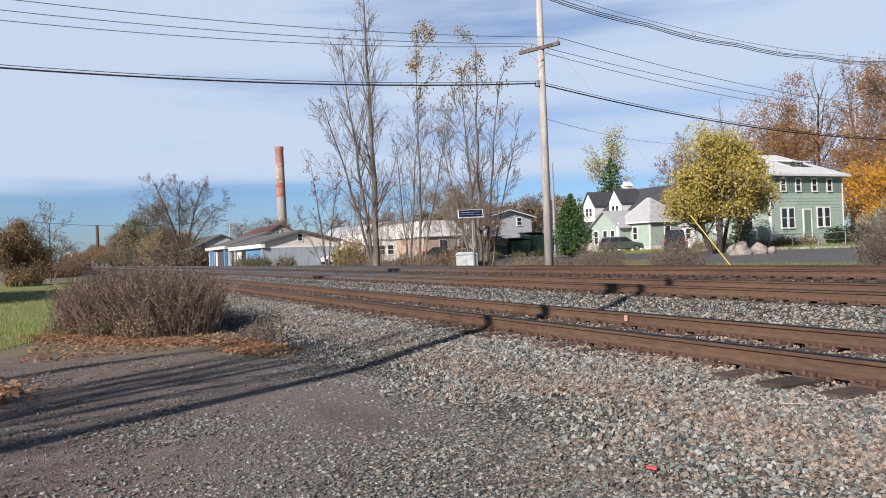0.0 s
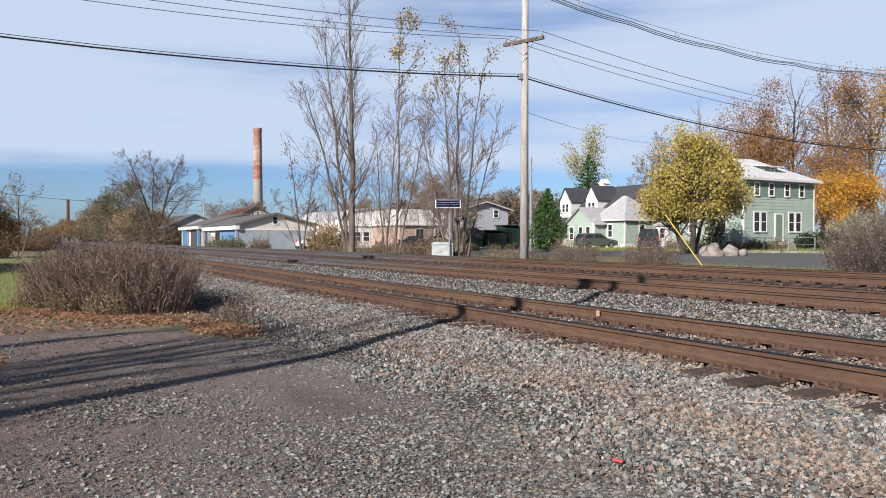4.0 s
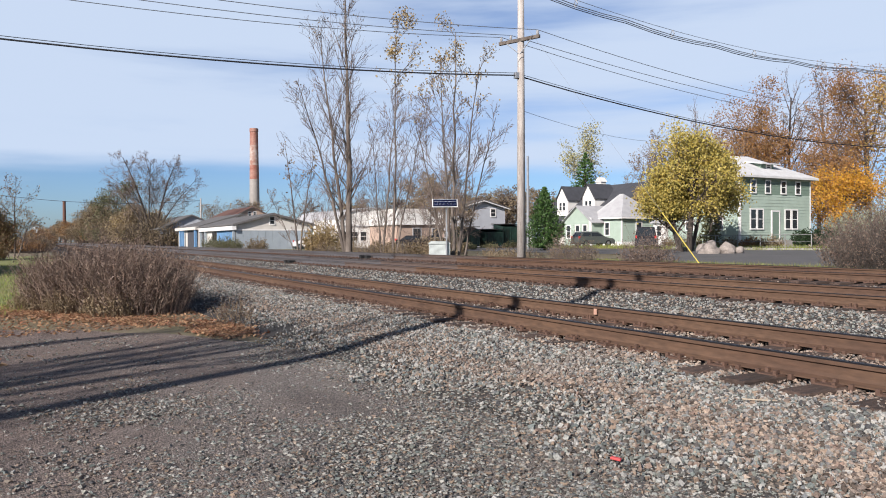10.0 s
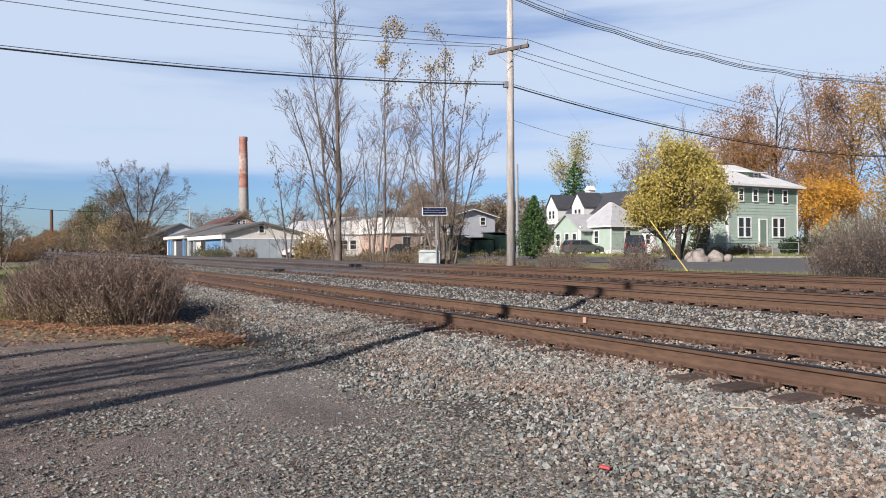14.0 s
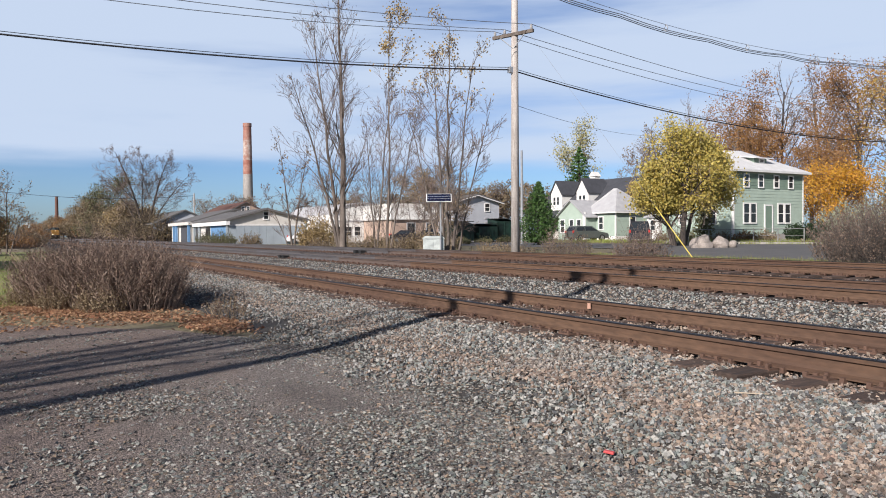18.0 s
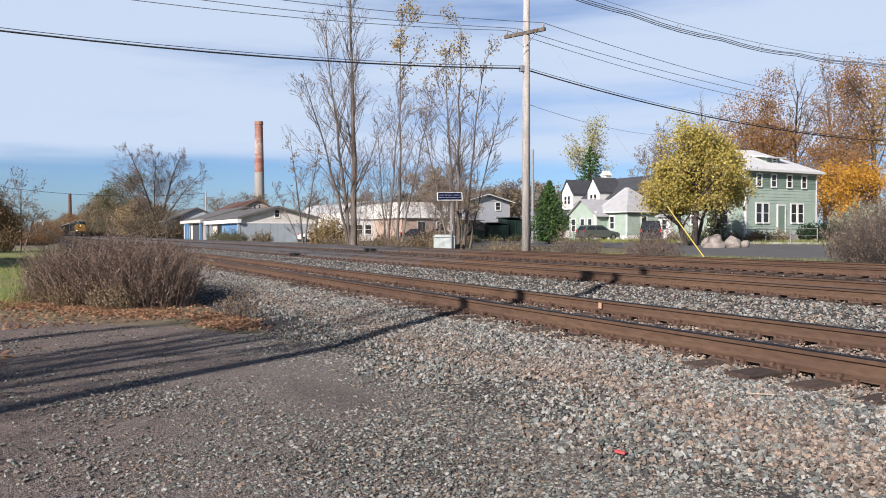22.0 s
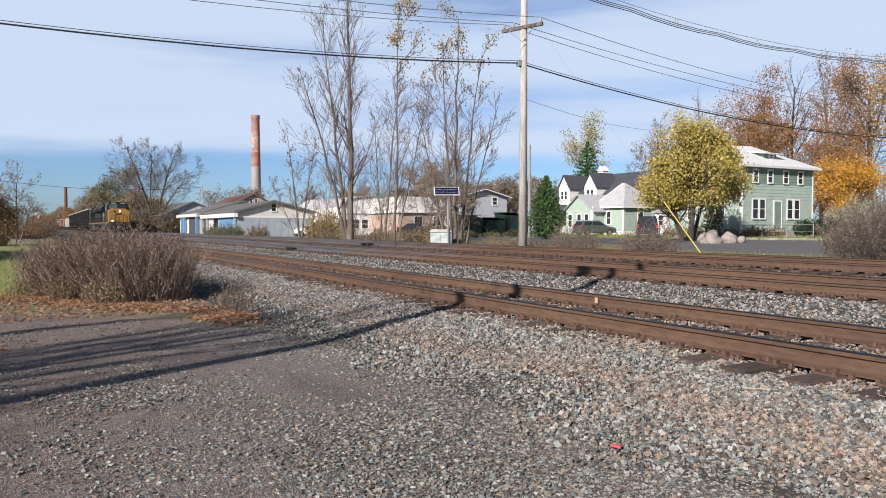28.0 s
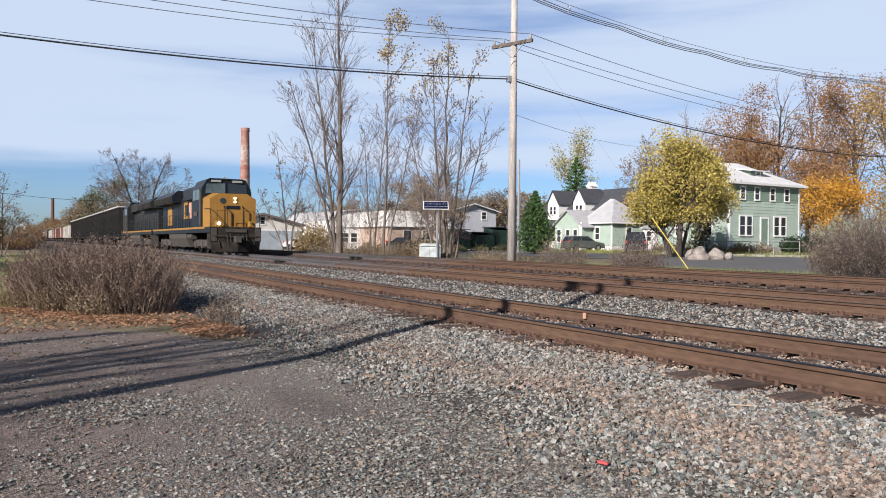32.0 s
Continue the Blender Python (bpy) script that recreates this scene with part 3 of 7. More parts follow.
def build_ground():
    xs = sorted(set(steps(0, -2500, 2.0, 1.12) + steps(0, 1200, 2.0, 1.2)))
    ys = sorted(set([-900, -400, -200, -100, -60, -30, -15, -8, -4, -2, 0, 1.5, 2.6, 3.0, 10, 17.5, 18.4, 19.5, 22, 26, 30, 36, 44, 52, 65, 90, 120, 200, 400, 800, 2000]))
    solid("ground", sheet(xs, ys, land), "soil", "rough autumn grass ground along the railway", "ground", kind="structure", smooth=True)
    xs = sorted(set([-11.6 - 0.5 * k for k in range(16)] + steps(-19.5, -75, 1.0, 1.15)))
    g, w = Geo(), len(xs)
    for j in range(22):
        for x in xs:
            y = -7 + (lawn_edge(x) + 0.25 * noise.noise(Vector((x * 1.7, 0, 9))) + 7) * j / 21
            g.v.append((x, y, 0.008 + 0.012 * noise.noise(Vector((x * 0.5, y * 0.5, 2)))))
    g.f = [(j * w + i, j * w + i + 1, (j + 1) * w + i + 1, (j + 1) * w + i) for j in range(21) for i in range(w - 1)]
    g.mi = [0] * len(g.f)
    solid("lawn", g, "lawn", "yellow-green autumn lawn beside the yard", "lawn", kind="structure", smooth=True)
    # packed yard on the near side, with a ragged edge to the grass
    edge = [(-16, -12.9), (-4, -12.7), (-0.4, -12.5), (0.65, -11.9), (1.5, -11.0), (2.4, -9.3), (2.75, -8.4), (3.2, -7.5)]
    ys = [-16, -12, -8, -5, -3] + [-2 + 0.2 * k for k in range(26)]
    g = Geo()
    w = 46
    for y in ys:
        x0 = interp(y, edge) + 0.35 * noise.noise(Vector((0, y * 1.3, 0))) + 0.2 * noise.noise(Vector((5, y * 4.3, 0)))
        for i in range(w):
            x = x0 + (14 - x0) * (i / (w - 1)) ** 1.3
            rut = -0.012 * math.exp(-((y - 0.55 - 0.16 * x) / 0.35) ** 2) + 0.010 * noise.noise(Vector((x * 0.8, y * 0.8, 1)))
            g.v.append((x, y, 0.012 + max(-0.004, rut)))
    g.f = [(j * w + i, j * w + i + 1, (j + 1) * w + i + 1, (j + 1) * w + i) for j in range(len(ys) - 1) for i in range(w - 1)]
    g.mi = [0] * len(g.f)
    solid("yard", g, "yard", "packed dirt and old tarmac yard strewn with gravel", "yard", kind="structure", smooth=True)
    # ballast bed under the three tracks
    xs = sorted(set([8 - 0.4 * k for k in range(130)] + steps(-43.6, -1500, 1.0, 1.15) + steps(8, 300, 2, 1.4)))
    ys = [2.45, 2.7, 2.95, 3.3, 3.7, 4.2, 4.55, 4.8, 5.5, 6.1, 6.8, 7.4, 7.7, 8.1, 8.5, 8.9, 9.2, 9.5, 9.75, 10.3, 11.3, 12.4, 12.9, 13.25, 13.6, 14.0, 14.45, 15.2, 16, 17, 17.7, 18.3, 18.9, 19.4]
    solid("ballast_bed", sheet(xs, ys, bed), "bed", "crushed stone bed under three tracks, darkened for gap shade", "ballast", kind="structure", smooth=True)
    # street beyond the tracks
    xs = steps(20, -70, 4, 1.0) + [-80, -100, -140, -200, -300]
    g = Geo()
    for x in xs:
        near = 25.5 + 8 * max(0, min(1, (-x - 27) / 9))
        far = 43 + 3.5 * max(0, min(1, (x + 40) / 8))
        for k in range(7):
            y = near + (far - near) * k / 6
            g.v.append((x, y, land(x, y) + 0.035))
    n = len(xs)
    g.f = [(i * 7 + k, i * 7 + k + 1, (i + 1) * 7 + k + 1, (i + 1) * 7 + k) for i in range(n - 1) for k in range(6)]
    g.f = [tuple(reversed(f)) for f in g.f]
    g.mi = [0] * len(g.f)
    solid("road", g, "asphalt", "grey worn asphalt street beyond the tracks", "road", kind="structure")
    g = Geo()
    for k in range(12):
        x = -44 + 3.0 * k
        g.box(x, x + 2.98, 46.55, 46.75, 0.2, land(x, 46.6) + 0.17, 0.03)
    solid("kerb", g, "concrete", "pale concrete kerb along the street", "kerb", kind="structure")


def stones(name, count, place, size, mat, seed, label, blocky=False, grow=0.0, flat=0.8):
    """Crushed stone: uneven chips strewn by place(rng, n) -> x, y, z arrays."""
    rng = np.random.default_rng(seed)
    x, y, z = place(rng, count)
    n = len(x)
    if blocky:
        base = np.array([(i, j, k) for k in (-1, 1) for j in (-1, 1) for i in (-1, 1)], float)
        faces = np.array([(0, 2, 3, 1), (4, 5, 7, 6), (0, 1, 5, 4), (2, 6, 7, 3), (0, 4, 6, 2), (1, 3, 7, 5)])
        v = base[None] * rng.uniform(0.35, 1.0, (n, 1, 3)) + rng.uniform(-0.3, 0.3, (n, 8, 3))
        v[:, 4:] = v[:, 4:] * rng.uniform(0.3, 0.95, (n, 1, 3)) + rng.uniform(-0.3, 0.3, (n, 1, 3))
    else:
        base = np.array([(1, 0.2, 0), (-1, -0.2, 0), (-0.2, 1, 0), (0.2, -1, 0), (0.3, 0.2, 1), (-0.2, -0.3, -1)], float)
        faces = np.array([(0, 2, 4), (2, 1, 4), (1, 3, 4), (3, 0, 4), (2, 0, 5), (1, 2, 5), (3, 1, 5), (0, 3, 5)])
        v = base[None] * rng.uniform(0.55, 1.15, (n, 1, 3)) + rng.uniform(-0.35, 0.35, (n, 6, 3))
    m, k = base.shape[0], faces.shape[1]
    s = (rng.uniform(0, 1, (n, 1, 1)) ** 1.6 * (size[1] - size[0]) + size[0]) * 0.58
    s = s * (1 + grow * np.minimum(np.abs(x), 12))[:, None, None]
    v = v * s
    q = rng.normal(size=(n, 4))
    q /= np.linalg.norm(q, axis=1, keepdims=True)
    a, b, c, d = q.T
    r = np.stack([1 - 2 * (c * c + d * d), 2 * (b * c - a * d), 2 * (b * d + a * c),
                  2 * (b * c + a * d), 1 - 2 * (b * b + d * d), 2 * (c * d - a * b),
                  2 * (b * d - a * c), 2 * (c * d + a * b), 1 - 2 * (b * b + c * c)], 1).reshape(n, 3, 3)
    v = np.einsum("nij,nkj->nki", r, v)
    v[..., 2] *= flat
    v += np.stack([x, y, z + s[:, 0, 0] * 0.2], 1)[:, None]
    f = (faces[None] + m * np.arange(n)[:, None, None]).reshape(-1)
    me = bpy.data.meshes.new(name)
    me.vertices.add(m * n); me.vertices.foreach_set("co", v.reshape(-1))
    me.loops.add(len(f)); me.loops.foreach_set("vertex_index", f.astype(np.int32))
    me.polygons.add(len(f) // k)
    me.polygons.foreach_set("loop_start", np.arange(0, len(f), k, dtype=np.int32))
    me.materials.append(M[mat])
    me.update(calc_edges=True)
    me.shade_flat()
    tagged(new(name, me), label, "gravel", kind="stuff")


def bed_np(x, y):
    p = np.array(BED)
    lumps = [0.022 * noise.noise(Vector((a * 0.9, b * 0.9, 3))) + 0.012 * noise.noise(Vector((a * 3.1, b * 3.1, 8))) for a, b in zip(x.tolist(), y.tolist())]
    return np.interp(y, p[:, 0], p[:, 1]) + np.array(lumps)


def strewn(x0, x1, y0, y1, power=1.0):
    """Places between x0 and x1 (further off is more negative), thinning with distance."""
    def place(rng, n):
        u = rng.uniform(0, 1, n)
        x = -np.exp(np.log(-x0) + u * (np.log(-x1) - np.log(-x0))) if power == 1 else x0 + (x1 - x0) * u ** power
        y = rng.uniform(y0, y1, n)
        return x, y, bed_np(x, y) + rng.uniform(-0.01, 0.014, n)
    return place


def lifted(place, up):
    def higher(rng, n):
        x, y, z = place(rng, n)
        return x, y, z + up
    return higher


def blob(x, y, cx, cy, rx, ry):
    return np.exp(-(((x - cx) / rx) ** 2 + ((y - cy) / ry) ** 2))


def yard_stones(rng, n):
    """Thick towards the tracks and the near corner, in clumps elsewhere, bare where wheels run."""
    x = -np.exp(rng.uniform(np.log(1.5), np.log(11), n))
    y = rng.uniform(-1.4, 3.55, n)
    patch = np.sin(x * 1.7 + 1.3 * y) * 0.07 + np.sin(x * 4.1 - y * 3.3 + 2) * 0.08 + np.sin(y * 6.0 + x * 2.2) * 0.08 + np.sin(y * 13 - x * 9) * 0.08 + np.sin(y * 23 + x * 19) * 0.06
    near = 1 / (1 + np.exp(-(y - 1.25 - 0.28 * np.maximum(-x - 4.2, -1)) / 0.3))
    want = 0.13 + 0.85 * near + 1.4 * patch
    want += 0.95 * blob(x, y, -6.05, 0.85, 0.42, 0.65) + 0.35 * blob(x, y, -4.9, 0.35, 0.4, 0.3) + 0.3 * blob(x, y, -4.2, 0.5, 0.5, 0.4)
    want -= 0.85 * blob(x, y, -5.6, 2.25, 0.85, 0.42) + 0.6 * blob(x, y, -7.5, 1.7, 1.6, 0.5) + 0.3 * blob(x, y, -5.0, 1.95, 0.5, 0.3)
    keep = rng.uniform(0, 1, n) < np.clip(want, 0.06, 1)
    keep &= x > np.interp(y, [-1.4, 0.65, 1.5, 2.4, 3.2, 3.6], [-12, -11.6, -10.7, -9.4, -10, -11])
    x, y = x[keep], y[keep]
    return x, y, np.maximum(0.014, np.where(y > 2.45, bed_np(x, y), 0.0))


def slope(rng, n):
    """The near ballast slope, thinning out over the yard's edge."""
    x = -np.exp(rng.uniform(np.log(1.3), np.log(34), n))
    y = rng.uniform(1.9, 4.86, n)
    f = np.clip((y - 2.65 - 0.25 * np.sin(x * 2.3) - 0.12 * np.sin(x * 7.1)) / 1.1, 0, 1)
    keep = rng.uniform(0, 1, n) < f ** 1.6
    x, y = x[keep], y[keep]
    return x, y, np.maximum(0.014, np.where(y > 2.45, bed_np(x, y), 0.0)) + rng.uniform(-0.008, 0.014, len(x))


def toe(rng, n):
    """A rusty tan streak along the foot of the slope."""
    x = -np.exp(rng.uniform(np.log(1.8), np.log(16), n))
    y = rng.normal(3.78, 0.17, n) + 0.12 * np.sin(x * 1.1)
    return x, y, bed_np(x, y) + rng.uniform(-0.004, 0.014, n)


# ---- tracks ----
TRACKS = [(6.12, 0.37, 0.0), (11.30, 0.47, 0.0125), (15.99, 0.56, 0.019)]
RAIL_H = 0.172


def rail_profile():
    """Half widths and heights of a flat-bottomed rail, from the foot up."""
    h = [(0.07, 0.0), (0.07, 0.010), (0.016, 0.030), (0.009, 0.06), (0.009, 0.118), (0.034, 0.132), (0.036, 0.162), (0.028, RAIL_H)]
    return [(w, z) for w, z in h] + [(-w, z) for w, z in reversed(h)]


def build_tracks():
    prof = rail_profile()
    tie = Geo()
    tie.box(-0.115, 0.115, -1.3, 1.3, -0.16, 0.0, 0.012)
    tie_me = tie.mesh("tie", "tie")
    rng = random.Random(5)
    words = ["rusty railway track on brown wooden ties, beside the yard",
             "middle rusty railway track on brown wooden ties, which carries the train",
             "rusty railway track on wooden ties beside the street side"]
    for (yc, zt, e), label in zip(TRACKS, words):
        tr = thing("railway_track", label, "railway track", group="parallel tracks")
        for side in (-1, 1):
            g = Geo()
            y, z = yc + side * 0.7535, zt + side * e
            turn = {0.37: -3000, 0.47: -20.5, 0.56: -26.0}[zt]
            xs = [60, 0, -30, -100, -400, -1500] if zt < 0.4 else [60, 0, turn, turn - 6, -100, -400, -1500]
            n = len(prof)
            for x in xs:
                g.v += [(x, y + w, z - RAIL_H + h) for w, h in prof]
            for i in range(len(xs) - 1):
                for k in range(n):
                    top = k in (6, 7, 8)
                    g.f.append((i * n + k, i * n + (k + 1) % n, (i + 1) * n + (k + 1) % n, (i + 1) * n + k))
                    g.mi.append(1 if top else (0 if xs[i] > turn else (3 if xs[i] > turn - 5 else 2)))
            part("rail", g, ["rail", "rail_top", "rail_grey", "rail_mid"], tr, "rust-brown steel rail with a worn bright top")
        zt_tie = zt - RAIL_H - 0.014
        for k in range(290):
            o = new("tie", tie_me)
            o.parent = tr
            o.matrix_basis = pose(0.6 - 0.5 * k + rng.uniform(-0.03, 0.03), yc + rng.uniform(-0.05, 0.05), zt_tie + rng.uniform(-0.006, 0.004), rng.uniform(-0.4, 0.4) + math.degrees(e / 0.75), 0, rng.uniform(-1.2, 1.2))
        far, plates = Geo(), Geo()
        x = 0.6 - 0.5 * 290
        while x > -420:
            far.box(x - 0.115, x + 0.115, yc - 1.3, yc + 1.3, zt_tie - 0.16, zt_tie)
            x -= 0.5
        part("tie_row", far, "tie", tr)["kind"] = "stuff"
        for k in range(150):
            x = 0.6 - 0.5 * k
            for side in (-1, 1):
                y, z = yc + side * 0.7535, zt + side * e - RAIL_H
                plates.box(x - 0.09, x + 0.09, y - 0.17, y + 0.17, z - 0.018, z + 0.002)
                for sx, sy in ((-0.055, -0.085), (0.055, 0.085), (0.03, -0.085), (-0.04, 0.085), (0.06, -0.145)):
                    up = rng.uniform(0.012, 0.05)
                    plates.box(x + sx - 0.014, x + sx + 0.014, y + sy - 0.016, y + sy + 0.016, z, z + up)
                # anchors clamped to the rail foot on both sides of the tie
                for sx in (-0.15, 0.15):
                    plates.box(x + sx - 0.018, x + sx + 0.018, y - 0.095, y + 0.095, z - 0.03, z + 0.016)
        part("fastening_steel", plates, "plate", tr)["kind"] = "stuff"


build_ground()
build_tracks()


# ---- trees ----
def limbs(g, tips, p, d, length, r, depth, rng, o):
    """One limb of bent pieces, with side limbs along it."""
    pts, rad = [p.copy()], [r]
    n = 4 if depth == 0 else 3
    end = r * (0.35 if depth == 0 else 0.3)
    spots = []
    for i in range(n):
        w = o["wander"] * (0.5 if depth == 0 else 1.0)
        d = (d + Vector((rng.uniform(-w, w), rng.uniform(-w, w), rng.uniform(-w, w) + o["lift"] * (1 if depth else 0)))).normalized()
        p = p + d * (length / n)
        pts.append(p.copy()); rad.append(r + (end - r) * (i + 1) / n)
        spots.append((p.copy(), d.copy(), rad[-1]))
    sides = 7 if depth == 0 else (5 if depth == 1 else (4 if depth == 2 else 3))
    (g[0] if depth < 2 else g[1]).tube(pts, rad, sides, cap=False)
    if depth >= o["depth"]:
        tips.extend((q, e) for q, e, _ in spots)
        return
    k = o["kids"][min(depth, len(o["kids"]) - 1)]
    first = o["bare"] if depth == 0 else 0.2
    for i in range(k):
        f = first + (1 - first) * (i + rng.uniform(0.1, 0.9)) / k
        j = min(n - 1, int(f * n))
        a = pts[j].lerp(pts[j + 1], f * n - j)
        dd = (pts[j + 1] - pts[j]).normalized()
        side = dd.orthogonal().normalized()
        side.rotate(Matrix.Rotation(rng.uniform(0, 6.283), 3, dd))
        ang = radians(rng.uniform(*o["angle"]))
        nd = dd * math.cos(ang) + side * math.sin(ang)
        ln = length * o["ratio"] * rng.uniform(0.7, 1.15) * (1.15 - o["taper"] * f)
        limbs(g, tips, a, nd, ln, max(o["thin"], rad[j] * rng.uniform(0.38, 0.6)), depth + 1, rng, o)


def leaves(g, tips, per, size, spread, rng):
    for p, d in tips:
        for _ in range(per if isinstance(per, int) else (1 if rng.random() < per else 0)):
            c = p + Vector((rng.gauss(0, spread), rng.gauss(0, spread), rng.gauss(0, spread * 0.8)))
            leaf(g, c, size * rng.uniform(0.6, 1.3), rng)


def leaf(g, c, s, rng):
    a = Vector((rng.gauss(0, 1), rng.gauss(0, 1), rng.gauss(0, 0.7)))
    a = a.normalized() if a.length > 1e-6 else Vector((1, 0, 0))
    b = a.orthogonal().normalized()
    b.rotate(Matrix.Rotation(rng.uniform(0, 6.283), 3, a))
    e = a.cross(b)
    g.poly([c - b * s * 0.5, c + e * s * 0.32 - b * s * 0.05, c + b * s * 0.5, c - e * s * 0.3 + b * s * 0.05])


TREE = dict(depth=3, kids=(9, 6, 5), bare=0.25, angle=(25, 50), ratio=0.5, taper=0.55, wander=0.16, lift=0.06, thin=0.012)


def tree(label, at, height, seed, bark="bark", leaf_mat=None, per=0, size=0.15, spread=0.2, radius=None, stems=1, lean=0.05, crown_above=0.0, twig="twig", width=None, **kw):
    """A tree whose tips reach the height, and whose crown has the width where it is given."""
    o = dict(TREE); o.update(kw)
    rng = random.Random(seed)
    t = thing("tree", label, "tree", at)
    g, tips = (Geo(), Geo()), []
    for s in range(stems):
        a = rng.uniform(0, 6.283) if stems < 3 else 6.283 * s / stems + rng.uniform(-0.5, 0.5)
        off = 0.0 if stems == 1 else rng.uniform(0.15, 0.5)
        tilt = lean if stems == 1 or s else lean * 0.15
        h = height * (1 if s == 0 else rng.uniform(0.6, 0.95))
        d = Vector((math.cos(a) * tilt, math.sin(a) * tilt, 1)).normalized()
        limbs(g, tips, Vector((math.cos(a) * off, math.sin(a) * off, -0.1)), d, h * o.get("trunk", 0.85), (radius or height * 0.014) * (1 if s == 0 else 0.7), 0, rng, o)
    top = max(p.z for p, _ in tips)
    kz = height / top
    kx = kz
    if width:
        r = sorted(math.hypot(p.x, p.y) for p, _ in tips)
        kx = width / 2 / r[int(len(r) * 0.93)]
    for q in g:
        q.v = [(x * kx, y * kx, z * kz) for x, y, z in q.v]
    tips = [(Vector((p.x * kx, p.y * kx, p.z * kz)), d) for p, d in tips]
    part("trunk", g[0], bark, t, smooth=True)
    part("twig_crown", g[1], twig, t)
    if leaf_mat:
        lg = Geo()
        use = [(p, d) for p, d in tips if p.z > crown_above]
        leaves(lg, use, per, size, spread, rng)
        if lg.f:
            part("foliage", lg, leaf_mat, t)
    return t


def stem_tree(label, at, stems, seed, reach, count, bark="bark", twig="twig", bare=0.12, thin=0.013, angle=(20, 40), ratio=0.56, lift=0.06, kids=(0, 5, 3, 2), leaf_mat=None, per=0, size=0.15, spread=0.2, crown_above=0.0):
    """A tree of long stems: each has a lean and a bend across the camera's view in metres, a height, a foot radius and
    a lean in depth.
    """
    o = dict(TREE)
    o.update(depth=4, kids=kids, angle=angle, ratio=ratio, taper=0.45, wander=0.17, lift=lift, thin=thin)
    rng = random.Random(seed)
    t = thing("tree", label, "tree", at)
    g, tips = (Geo(), Geo()), []
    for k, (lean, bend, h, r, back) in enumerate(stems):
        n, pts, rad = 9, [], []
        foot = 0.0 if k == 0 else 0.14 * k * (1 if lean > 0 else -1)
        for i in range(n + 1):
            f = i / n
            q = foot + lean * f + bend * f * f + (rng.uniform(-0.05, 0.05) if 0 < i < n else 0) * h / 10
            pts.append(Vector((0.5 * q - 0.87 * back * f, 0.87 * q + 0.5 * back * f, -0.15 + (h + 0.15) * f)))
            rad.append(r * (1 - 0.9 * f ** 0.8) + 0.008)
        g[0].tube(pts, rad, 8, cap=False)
        kids = max(8, int(count * h / 15))
        for i in range(kids):
            f = bare + (0.99 - bare) * (i + rng.uniform(0.05, 0.95)) / kids
            j = min(n - 1, int(f * n))
            a = pts[j].lerp(pts[j + 1], f * n - j)
            dd = (pts[j + 1] - pts[j]).normalized()
            side = dd.orthogonal().normalized()
            side.rotate(Matrix.Rotation(rng.uniform(0, 6.283), 3, dd))
            ang = radians(rng.uniform(*angle))
            ln = reach * min(1.0, 0.4 + 1.7 * f) * (1.08 - 0.85 * f) * rng.choice((0.4, 0.6, 0.85, 1.2)) * (0.6 + 0.4 * h / stems[0][2])
            limbs(g, tips, a, dd * math.cos(ang) + side * math.sin(ang), ln, max(thin * 1.3, rad[j] * rng.uniform(0.22, 0.42)), 1, rng, o)
    part("trunk", g[0], bark, t, smooth=True)
    part("twig_crown", g[1], twig, t)
    if leaf_mat:
        lg = Geo()
        top = max(p.z for p, _ in tips)
        use = [(p, d) for p, d in tips if rng.random() < ((p.z - crown_above) / (top - crown_above) if p.z > crown_above else 0)]
        leaves(lg, use, per, size, spread, rng)
        if lg.f:
            part("foliage", lg, leaf_mat, t)
    return t


def brush(name, label, at, rx, ry, h, count, seed, stem="twig_red", leaf_mat="leaf_bush", per=3, size=0.05, category="bush", lean=0.35, r=0.006, flat=0.5):
    """A shrub of many thin stems that fork, with small dry leaves; lower towards its rim."""
    rng = random.Random(seed)
    t = thing(name, label, category, at)
    g, lg = Geo(), Geo()
    for _ in range(count):
        a, q = rng.uniform(0, 6.283), math.sqrt(rng.random())
        p = Vector((rx * q * math.cos(a), ry * q * math.sin(a), -0.04))
        hh = h * (1 - flat * q ** 2.2) * rng.uniform(0.55, 1.05)
        d = Vector((math.cos(a) * lean * q + rng.gauss(0, 0.16), math.sin(a) * lean * q + rng.gauss(0, 0.16), 1)).normalized()
        mid = p + d * hh * 0.5
        tip = mid + (d + Vector((rng.gauss(0, 0.2), rng.gauss(0, 0.2), 0))).normalized() * hh * 0.5
        g.tube([p, mid, tip], [r, r * 0.75, r * 0.35], 3, cap=False)
        for _ in range(4):
            f = rng.uniform(0.25, 0.95)
            s = p.lerp(mid, f * 2) if f < 0.5 else mid.lerp(tip, f * 2 - 1)
            e = s + (d + Vector((rng.gauss(0, 0.6), rng.gauss(0, 0.6), rng.uniform(-0.1, 0.5)))).normalized() * hh * rng.uniform(0.12, 0.3)
            g.tube([s, e], [r * 0.6, r * 0.25], 3, cap=False)
            for _ in range(per):
                leaf(lg, s.lerp(e, rng.uniform(0.2, 1.1)) + Vector((rng.gauss(0, 0.03), rng.gauss(0, 0.03), rng.gauss(0, 0.03))), size * rng.uniform(0.6, 1.4), rng)
    part("brushwood", g, stem, t)
    if lg.f:
        part("foliage", lg, leaf_mat, t)
    return t


